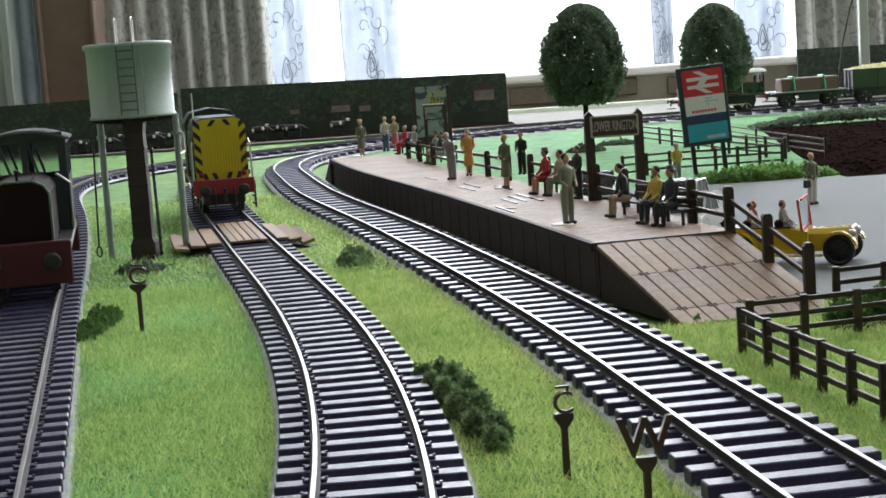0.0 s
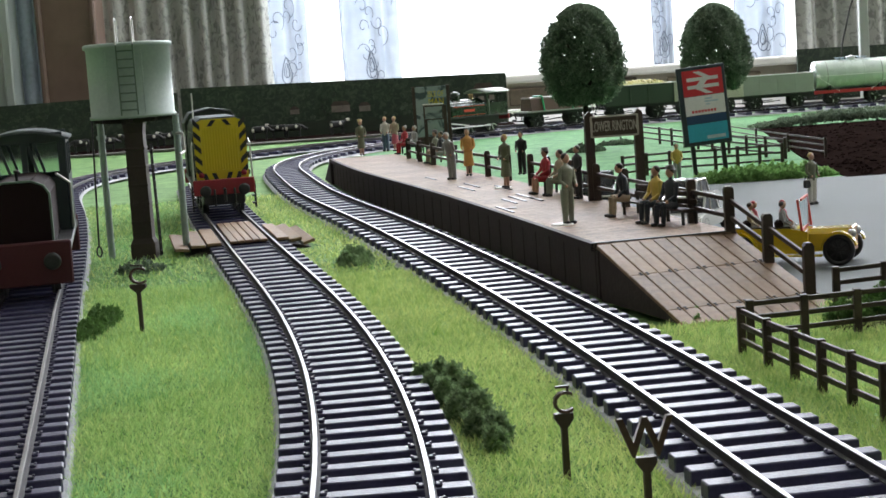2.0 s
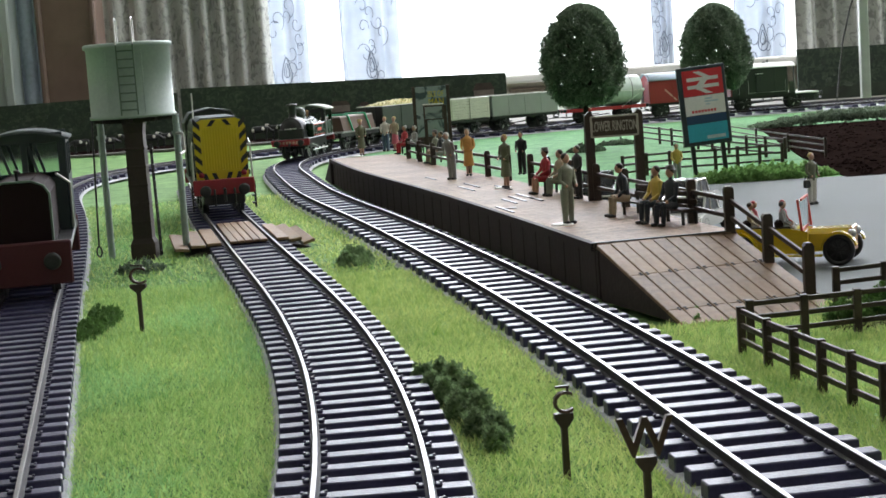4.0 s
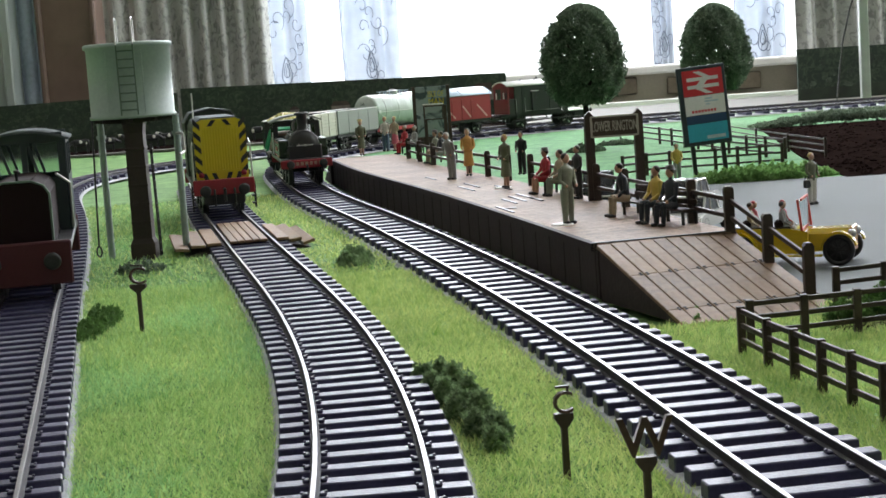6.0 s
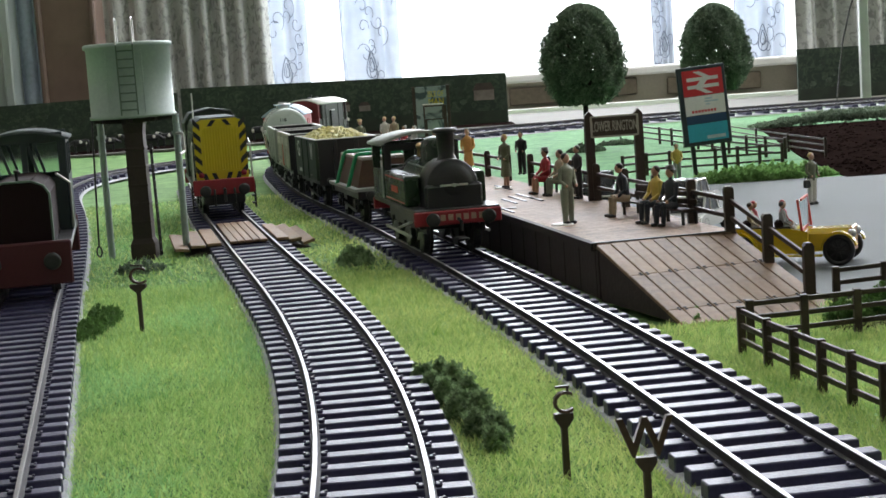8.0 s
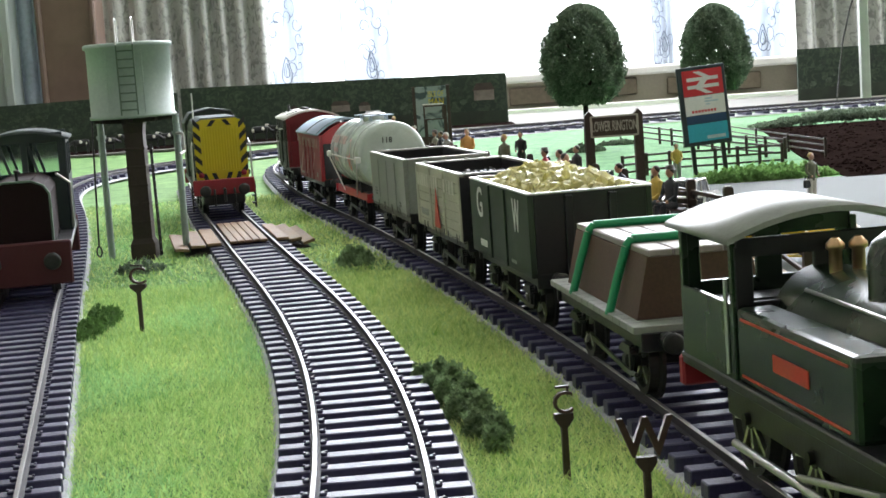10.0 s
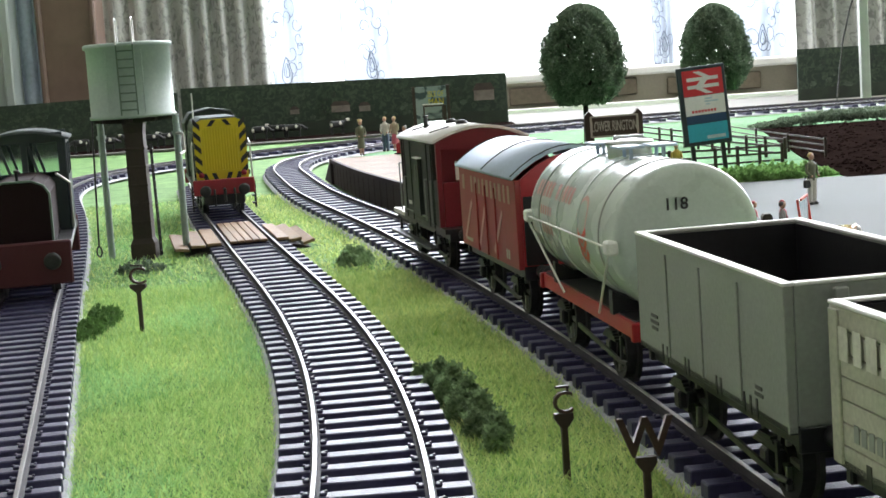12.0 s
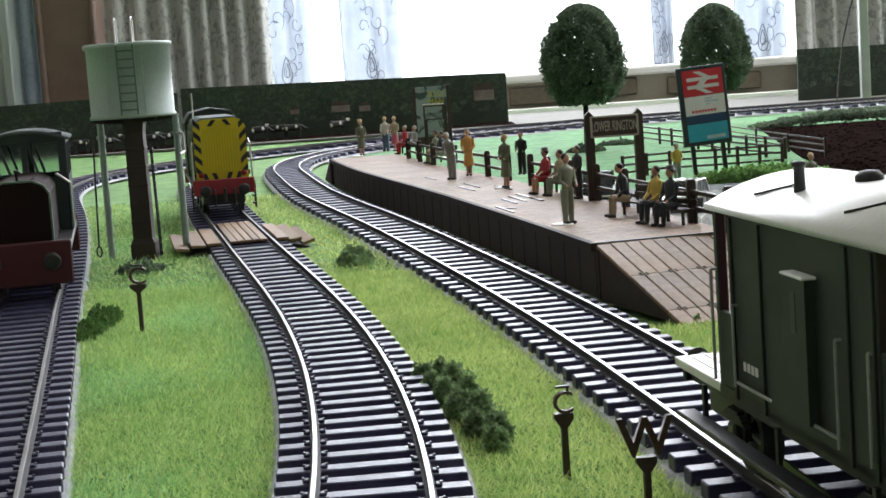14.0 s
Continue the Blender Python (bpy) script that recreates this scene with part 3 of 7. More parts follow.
def chassis(ob, L, W, sole="black", wb=40.0, z=10.2, h=3.0):
    for s in (-1, 1):
        bm = bmnew()
        box(bm, (s * (W / 2 - 2.6), 0, z + h / 2), (1.3, L - 2, h), 0.15)
        part("solebar", bm, sole, ob)
    bm = bmnew()
    box(bm, (0, 0, z + h - 0.3), (W - 5, L - 3, 1.2))
    part("underframe", bm, "black", ob)
    for e in (-1, 1):
        bm = bmnew()
        box(bm, (0, e * (L / 2 - 0.6), z + h / 2), (W - 2.5, 1.4, h + 0.4), 0.2)
        part("headstock", bm, sole, ob)
        bm = bmnew()
        tube(bm, [(0, e * L / 2, z + 1.6), (0, e * (L / 2 + 4.2), z + 1.2), (0, e * (L / 2 + 5.0), z - 1.2), (0, e * (L / 2 + 3.4), z - 1.6)], 0.55)
        box(bm, (0, e * (L / 2 + 2.5), 6.2), (3.2, 8.5, 0.7), 0.2)
        box(bm, (0, e * (L / 2 + 6.0), 7.0), (7.5, 0.7, 2.0), 0.2)
        part("coupling", bm, "iron", ob, "black hook and bar coupling")
        buffers(ob, e * L / 2, z + 1.8)
    for y in (-wb / 2, wb / 2):
        wheelset(ob, y)
        for s in (-1, 1):
            bm = bmnew()
            x = s * (W / 2 - 3.0)
            prism(bm, [(y - 4.2, z + 0.3), (y - 1.6, 4.2), (y + 1.6, 4.2), (y + 4.2, z + 0.3), (y + 3.0, z + 0.3), (y + 1.0, 6.5), (y - 1.0, 6.5), (y - 3.0, z + 0.3)], x - 0.3, x + 0.3, "x")
            part("axle_guard", bm, "black", ob)
            bm = bmnew()
            box(bm, (x + s * 0.8, y, 6.2), (1.6, 2.8, 3.0), 0.35)
            for k in range(4):
                box(bm, (x + s * 0.7, y, 8.0 + k * 0.45), (1.1, 9.5 - k * 1.6, 0.4))
            part("axlebox", bm, "black", ob, "axlebox with leaf spring")
    for s in (-1, 1):
        bm = bmnew()
        x = s * (W / 2 - 1.2)
        bar(bm, (x, -2, 7.2), (x, L / 2 - 9, 5.2), 0.45, 0.9)
        rod(bm, (x, L / 2 - 9, 5.2), (x, L / 2 - 4, 5.6), 0.45)
        bar(bm, (x, L / 2 - 8, 4.6), (x, L / 2 - 8, 10), 0.4, 0.9)
        part("brake_lever", bm, "black", ob, "white-tipped brake lever" if sole == "black" else "brake lever")


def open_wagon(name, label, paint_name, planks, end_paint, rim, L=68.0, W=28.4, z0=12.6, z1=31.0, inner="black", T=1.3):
    ob = thing(name, Matrix(), label, "wagon")
    chassis(ob, L, W)
    bm = bmnew()
    box(bm, (0, 0, z0 + 0.5), (W, L, 1.2), 0.2)
    part("floor", bm, "black", ob)
    h = (z1 - z0) / planks
    for s in (-1, 1):
        for k in range(planks):
            bm = bmnew()
            gap = 0.14 if planks > 1 else 0.0
            box(bm, (s * (W / 2 - T / 2), 0, z0 + (k + 0.5) * h), (T, L, h - gap), 0.12)
            part("plank" if planks > 1 else "side", bm, paint_name, ob)
        for k in range(planks):
            bm = bmnew()
            gap = 0.14 if planks > 1 else 0.0
            box(bm, (0, s * (L / 2 - T / 2), z0 + (k + 0.5) * h), (W - 2 * T - 0.1, T, h - gap), 0.12)
            part("plank" if planks > 1 else "end_wall", bm, end_paint, ob)
        bm = bmnew()
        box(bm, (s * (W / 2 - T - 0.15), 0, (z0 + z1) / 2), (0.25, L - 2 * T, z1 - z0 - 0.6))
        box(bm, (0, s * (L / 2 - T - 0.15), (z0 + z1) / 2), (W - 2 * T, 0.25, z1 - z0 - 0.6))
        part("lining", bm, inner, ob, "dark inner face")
    for s in (-1, 1):
        bm = bmnew()
        box(bm, (s * (W / 2 - T / 2), 0, z1 + 0.2), (T + 0.25, L + 0.2, 0.45), 0.12)
        part("capping", bm, rim, ob, "pale worn capping strip")
        bm = bmnew()
        box(bm, (0, s * (L / 2 - T / 2), z1 + 0.2), (W - 2 * T - 0.3, T + 0.25, 0.45), 0.12)
        part("capping", bm, rim, ob, "pale worn capping strip")
    return ob


def side_iron(ob, W, z0, z1, ys, material, w=1.3):
    for s in (-1, 1):
        for y in ys:
            bm = bmnew()
            box(bm, (s * (W / 2 + 0.2), y, (z0 + z1) / 2), (0.5, w, z1 - z0 - 0.4), 0.1)
            part("strap", bm, material, ob)


def end_posts(ob, L, z0, z1, xs, material):
    for e in (-1, 1):
        for x in xs:
            bm = bmnew()
            box(bm, (x, e * (L / 2 + 0.45), (z0 + z1) / 2), (1.9, 1.0, z1 - z0 - 1.0), 0.2)
            part("end_stanchion", bm, material, ob)


def lumps(ob, name, material, W, L, z, n, lo, hi, heap, seed, label):
    """A heap of angular lumps, joined."""
    rnd = random.Random(seed)
    bm = bmnew()
    box(bm, (0, 0, z - 3.2), (W, L, 1.0))
    for _ in range(n):
        x, y = rnd.uniform(-W / 2, W / 2) * 0.94, rnd.uniform(-L / 2, L / 2) * 0.95
        k = (1 - (2 * x / W) ** 2) * (1 - (2 * y / L) ** 4)
        r = rnd.uniform(lo, hi)
        t = bmesh.new()
        bmesh.ops.create_icosphere(t, subdivisions=1, radius=r)
        for v in t.verts:
            v.co *= rnd.uniform(0.7, 1.2)
        bmesh.ops.transform(t, matrix=Matrix.Translation((x, y, z - 2.6 + heap * k + rnd.uniform(-0.5, 0.8))) @ Euler([rnd.uniform(0, 6) for _ in range(3)]).to_matrix().to_4x4() @ Matrix.Diagonal((1.2, 1.0, 0.7, 1)), verts=t.verts)
        merge(bm, t)
    o = part(name, bm, material, ob, label)
    o["kind"] = "stuff"
    return o


def bars(ob, name, rows, x, material, label=""):
    """Writing as plain bars on a side: rows of (y, z, length, height)."""
    s = 1 if x > 0 else -1
    for y, z, l, h in rows:
        bm = bmnew()
        box(bm, (x + s * 0.05, y, z), (0.1, l, h))
        part(name, bm, material, ob, label)


FACE_LEFT = Matrix.Rotation(math.pi / 2, 4, "Z") @ Matrix.Rotation(math.pi / 2, 4, "X")


def on_side(x, y, z):
    """A pose for letters on the side that looks towards +x, read from outside."""
    return mm(x, y, z) @ FACE_LEFT


def gw_wagon():
    L, W = 67.0, 28.4
    ob = open_wagon("open_wagon", "dark green open goods wagon heaped with yellow lumps", "gw_green", 1, "black", "rim_white", L, W)
    side_iron(ob, W, 12.6, 31, (-9, 9), "gw_green", 1.6)
    end_posts(ob, L, 12.6, 31, (-5, 5), "black")
    text_mesh("letter", "G", 7.6, "rim_white", ob, on_side(W / 2 + 0.12, -21, 25.4), "pale letter", bold=0.12)
    text_mesh("letter", "W", 7.6, "rim_white", ob, on_side(W / 2 + 0.12, 21, 25.2) @ Matrix.Diagonal((0.62, 1, 1, 1)), "pale letter", bold=0.12)
    bars(ob, "number_bar", [(-22 + k * 1.7, 15.6, 1.2, 1.7) for k in range(5)], W / 2, "rim_white")
    bars(ob, "number_bar", [(14 + k * 1.1, 14.6, 0.8, 0.8) for k in range(5)], W / 2, "grey_paint")
    lumps(ob, "load", "lump", W - 3.4, L - 4, 31.4, 560, 0.9, 2.2, 4.6, 3, "heap of shiny yellow lumps")
    return ob


def coal_wagon():
    L, W = 67.0, 28.4
    ob = open_wagon("coal_wagon", "cream planked open wagon with red triangle, loaded with coal", "cream", 7, "black", "rim_white", L, W)
    side_iron(ob, W, 12.6, 31, (-10.5, 10.5), "cream", 1.3)
    end_posts(ob, L, 12.6, 31, (-6, 6), "black")
    for y in (-L / 2 + 1.6, L / 2 - 1.6):
        for s in (-1, 1):
            bm = bmnew()
            box(bm, (s * (W / 2 + 0.15), y, 21.8), (0.4, 2.4, 17.6), 0.1)
            part("corner_plate", bm, "cream", ob)
            bm = bmnew()
            box(bm, (s * (W / 2 - 1.2), y + (1.75 if y > 0 else -1.75), 21.8), (2.4, 0.4, 17.6), 0.1)
            part("end_plate", bm, "black", ob, "black iron corner plate")
    bm = bmnew()
    prism(bm, [(-4.2, 14.2), (4.2, 14.2), (0, 25.6)], W / 2 + 0.45, W / 2 + 0.6, "x")
    part("triangle", bm, "orange_red", ob, "painted red triangle")
    rnd = random.Random(2)
    rows = [(-29 + k * 3.7, 27.0, (2.4, 2.0, 2.6)[k % 3], 3.8) for k in range(9)] + [(12.0 + k * 4.2, 27.0, 2.8 if k != 1 else 1.2, 3.8) for k in range(4)]
    bars(ob, "lettering_bar", rows, W / 2 + 0.3, "letter_cream", "pale cream lettering as bars")
    bars(ob, "lettering_bar", [(-27 + k * 2.0, 17.2, 1.3, 2.0) for k in range(6)], W / 2, "grey_paint")
    bars(ob, "marking_bar", [(y, 13.2, 1.3, 2.4) for y in (-24, -19, -6, 0, 7, 13, 25, 29)], W / 2, "black")
    lumps(ob, "load", "coal", W - 3.4, L - 4, 29.2, 750, 0.5, 1.25, 0.6, 4, "heap of glossy black coal")
    return ob


def grey_wagon():
    L, W = 69.0, 28.4
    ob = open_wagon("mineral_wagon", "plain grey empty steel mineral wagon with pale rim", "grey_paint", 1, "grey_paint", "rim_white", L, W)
    for y in (-17.0, 0.0, 17.0):
        for s in (-1, 1):
            bm = bmnew()
            box(bm, (s * (W / 2 + 0.12), y, 21.4), (0.3, 0.7, 16), 0.1)
            part("rib", bm, "grey_paint", ob)
    end_posts(ob, L, 12.6, 31, (-7, 7), "grey_paint")
    bars(ob, "marking_bar", [(y, 13.6, 0.7, 2.6) for y in (-21, -18.5, -9, -7.2, 6, 8, 18, 20.5, 23)], W / 2, "black")
    bars(ob, "marking_bar", [(-25, 17.8, 4.5, 0.5), (-25, 16.8, 3.4, 0.5), (-25, 18.8, 3.8, 0.5), (24, 16.5, 2.6, 0.5), (24, 15.6, 3.2, 0.5)], W / 2, "black")
    return ob


def timber_wagon():
    L, W = 67.0, 28.0
    ob = thing("flat_wagon", Matrix(), "flat wagon carrying a strapped timber load with pale top boards", "wagon")
    chassis(ob, L, W)
    for k in range(14):
        bm = bmnew()
        box(bm, (0, -L / 2 + (k + 0.5) * L / 14, 13.9), (W, L / 14 - 0.15, 1.3), 0.15)
        part("deck_board", bm, "grey_paint", ob)
    bm = bmnew()
    prism(bm, [(-11.6, 14.6), (11.6, 14.6), (9.2, 25.4), (-9.2, 25.4)], -27, 27, "y")
    part("timber_load", bm, "timber", ob, "brown stacked timber")
    for k in range(4):
        bm = bmnew()
        box(bm, (-6.9 + k * 4.6, 0, 26.0), (4.3, 54.6, 1.3), 0.25)
        part("top_board", bm, "timber_top", ob, "pale top board")
    for y in (-14, 15):
        bm = bmnew()
        tube(bm, [(-13.6, y, 14.0), (-11.8, y, 20.0), (-9.8, y, 26.0), (-8.6, y, 27.4), (8.6, y, 27.4), (9.8, y, 26.0), (11.8, y, 20.0), (13.6, y, 14.0)], 0.85, 8)
        part("strap", bm, "strap_green", ob, "bright green strap")
    return ob


def tank_wagon():
    L, W, R, zc = 78.0, 26.0, 13.6, 27.2
    ob = thing("tank_wagon", Matrix(), "white tank wagon on a red underframe with faded red lettering", "tank wagon")
    chassis(ob, L, W, "red_paint")
    bm = bmnew()
    prof = [(0, -37.5), (R * 0.5, -37.3), (R * 0.85, -36.7), (R * 0.97, -36.0), (R, -35.0), (R, 35.0), (R * 0.97, 36.0), (R * 0.85, 36.7), (R * 0.5, 37.3), (0, 37.5)]
    lathe(bm, prof, 48, Matrix.Translation((0, 0, zc)) @ Matrix.Rotation(-math.pi / 2, 4, "X"))
    part("tank", bm, "tank_white", ob, "glossy off-white cylindrical tank")
    for y in (-26, -9, 9, 26):
        bm = bmnew()
        m = Matrix.Translation((0, y, zc)) @ Matrix.Rotation(-math.pi / 2, 4, "X")
        lathe(bm, [(R + 0.02, -0.4), (R + 0.22, -0.3), (R + 0.22, 0.3), (R + 0.02, 0.4)], 48, m)
        part("band", bm, "tank_white" if abs(y) < 20 else "grey_paint", ob)
    bm = bmnew()
    lathe(bm, [(4.4, -1.5), (4.4, 1.9), (4.8, 2.0), (4.8, 2.5), (2.0, 2.9), (0, 2.9)], 18, Matrix.Translation((0, 0, zc + R)))
    box(bm, (0, 0, zc + R + 3.3), (6, 0.7, 0.6), 0.1)
    box(bm, (2.8, 0, zc + R + 3.1), (0.6, 0.6, 1.2))
    part("filler_cap", bm, "steel", ob, "round metal filler cap")
    for s in (-1, 1):
        for e in (-1, 1):
            bm = bmnew()
            box(bm, (s * 3.2, e * 10.5, zc + R + 1.9), (5.0, 7.5, 0.5), 0.12)
            box(bm, (s * 3.2, e * 8, zc + R + 0.8), (0.6, 0.6, 2.0))
            box(bm, (s * 3.2, e * 13, zc + R + 0.6), (0.6, 0.6, 2.4))
            part("walkway", bm, "roof_grey", ob, "pale grey walkway board")
    for e in (-1, 1):
        bm = bmnew()
        prism(bm, [(-11.5, 13.0), (11.5, 13.0), (11.5, 17.5), (7.5, 15.4), (0, 14.1), (-7.5, 15.4), (-11.5, 17.5)], e * 24 - 1.2, e * 24 + 1.2, "y")
        part("saddle", bm, "black", ob)
        for s in (-1, 1):
            bm = bmnew()
            box(bm, (s * (R + 0.3), e * 35.5, zc - 0.6), (2.2, 3.4, 2.6), 0.4)
            part("bracket", bm, "rim_white", ob, "white clamp block")
            bm = bmnew()
            rod(bm, (s * (R + 0.7), e * 35.5, zc - 1.5), (s * (W / 2 - 1.4), e * 15, 12.0), 0.26)
            part("tie_rod", bm, "rim_white", ob, "white diagonal tie rod")
    for s in (-1, 1):
        bm = bmnew()
        rod(bm, (s * (R + 0.75), -35, zc - 0.6), (s * (R + 0.75), 35, zc - 0.6), 0.22)
        part("hand_wire", bm, "rim_white", ob, "thin white wire")
    text_mesh("number", "118", 2.15, "black", ob, mm(2.2, 37.62, zc + 6.4) @ Matrix.Rotation(math.pi, 4, "Z") @ Matrix.Rotation(math.pi / 2, 4, "X"), "black painted number", bold=0.05)
    # faded lettering and badge, laid round the tank
    def patch(bm, y, a, l, h):
        """A bar on the tank at the angle a above the waist."""
        n = 3
        da = h / R
        vs = [[bm.verts.new(((R + 0.06) * math.cos(a + da * (k / n - 0.5)), yy, zc + (R + 0.06) * math.sin(a + da * (k / n - 0.5)))) for k in range(n + 1)] for yy in (y - l / 2, y + l / 2)]
        for k in range(n):
            bm.faces.new((vs[0][k], vs[1][k], vs[1][k + 1], vs[0][k + 1]))
    bm = bmnew()
    for k in range(11):
        if k not in (5,):
            patch(bm, -30 + k * 3.0, 0.46, 2.1, 3.4)
    for k in range(5):
        patch(bm, -24 + k * 2.2, 0.13, 1.5, 1.8)
    for k in range(4):
        patch(bm, -23 + k * 2.6, -0.16, 1.8, 2.0)
    part("lettering_bar", bm, "pale_red", ob, "faded red lettering as bars")
    bm = bmnew()
    for k in range(3):
        for d in (-1, 1):
            for j in range(4):
                patch(bm, 12 + d * (0.6 + j * 0.95), -0.10 - k * 0.15 + j * 0.045, 1.0, 1.3)
    part("badge", bm, "orange_red", ob, "red chevron badge")
    bm = bmnew()
    ring = [[bm.verts.new(((R + 0.06) * math.cos(0.22 + q * math.sin(a) / R), 12 + q * math.cos(a), zc + (R + 0.06) * math.sin(0.22 + q * math.sin(a) / R))) for q in (3.3, 4.2)] for a in [2 * math.pi * k / 24 for k in range(24)]]
    for p, q in zip(ring, ring[1:] + ring[:1]):
        bm.faces.new((p[0], p[1], q[1], q[0]))
    part("badge_ring", bm, "pale_red", ob, "faded ring badge")
    return ob


def arch(w, z0, rise, n=10):
    return [(-w + 2 * w * k / n, z0 + rise * (1 - (2 * k / n - 1) ** 2)) for k in range(n + 1)]


def roof(ob, W, L, z, rise, material, y=0.0, t=0.8, label=""):
    top = arch(W / 2, z + t, rise)
    bot = arch(W / 2, z, rise)
    bm = bmnew()
    prism(bm, top + bot[::-1], y - L / 2, y + L / 2, "y", smooth=True)
    for e in bm.edges:
        if e.calc_face_angle(0.0) > 0.6:
            e.smooth = False
    return part("roof", bm, material, ob, label)


def red_van():
    L, W, z0, z1 = 68.0, 27.4, 12.6, 33.4
    ob = thing("goods_van", Matrix(), "red goods van with white lettering bars and a pale grey roof", "van")
    chassis(ob, L, W)
    for s in (-1, 1):
        bm = bmnew()
        box(bm, (s * (W / 2 - 0.7), 0, (z0 + z1) / 2), (1.4, L, z1 - z0), 0.15)
        part("side", bm, "van_red", ob)
        bm = bmnew()
        prism(bm, [(-W / 2 + 1.4, z0), (W / 2 - 1.4, z0), (W / 2 - 1.4, z1)] + [(-x, z) for x, z in arch(W / 2 - 1.4, z1, 5.4)][1:-1] + [(-W / 2 + 1.4, z1)], s * (L / 2 - 0.7) - 0.7, s * (L / 2 - 0.7) + 0.7, "y")
        part("end_wall", bm, "red_paint", ob)
        bm = bmnew()
        box(bm, (W / 2 - 5.5, s * (L / 2 + 0.15), 21.5), (7.5, 0.4, 16), 0.1)
        part("end_panel", bm, "black", ob, "black end panel")
        for y in (-11.2, 0.0, 11.2):
            bm = bmnew()
            box(bm, (s * (W / 2 + 0.18), y, 21.5), (0.4, 1.0, 17.5), 0.1)
            part("door_post", bm, "van_red", ob)
        bm = bmnew()
        for a, b in ((-29, -17), (-10, 0), (8, 20)):
            bar(bm, (s * (W / 2 + 0.08), a, 14.5), (s * (W / 2 + 0.08), b - 1, 25), 0.14, 1.5)
        part("stripe", bm, "pale_red", ob, "faded pale diagonal stripe")
    roof(ob, W + 1.6, L + 2.2, z1, 6.4, "roof_grey", label="smooth pale grey arched roof")
    for y in (-L / 2 + 0.4, 0, L / 2 - 0.4):
        bm = bmnew()
        pts = [(x, y, z) for x, z in arch(W / 2 + 0.8, z1 + 0.85, 6.4)]
        tube(bm, pts, 0.22, 5)
        part("roof_rib", bm, "iron", ob)
    bars(ob, "lettering_bar", [(-28 + k * 4.9 + (1.2 if k > 0 else 0), 29.6, 2.2 if k % 3 else 3.0, 4.2 if k % 4 else 3.8) for k in range(12) if k != 1], W / 2, "faded_cream", "faded cream lettering as bars")
    bars(ob, "number_bar", [(22, 15.3, 1.4, 2.2), (24.2, 15.3, 1.4, 2.2)], W / 2, "cream")
    bars(ob, "number_bar", [(-27 + k * 1.6, 14.6, 1.0, 0.9) for k in range(5)], W / 2, "cream")
    return ob


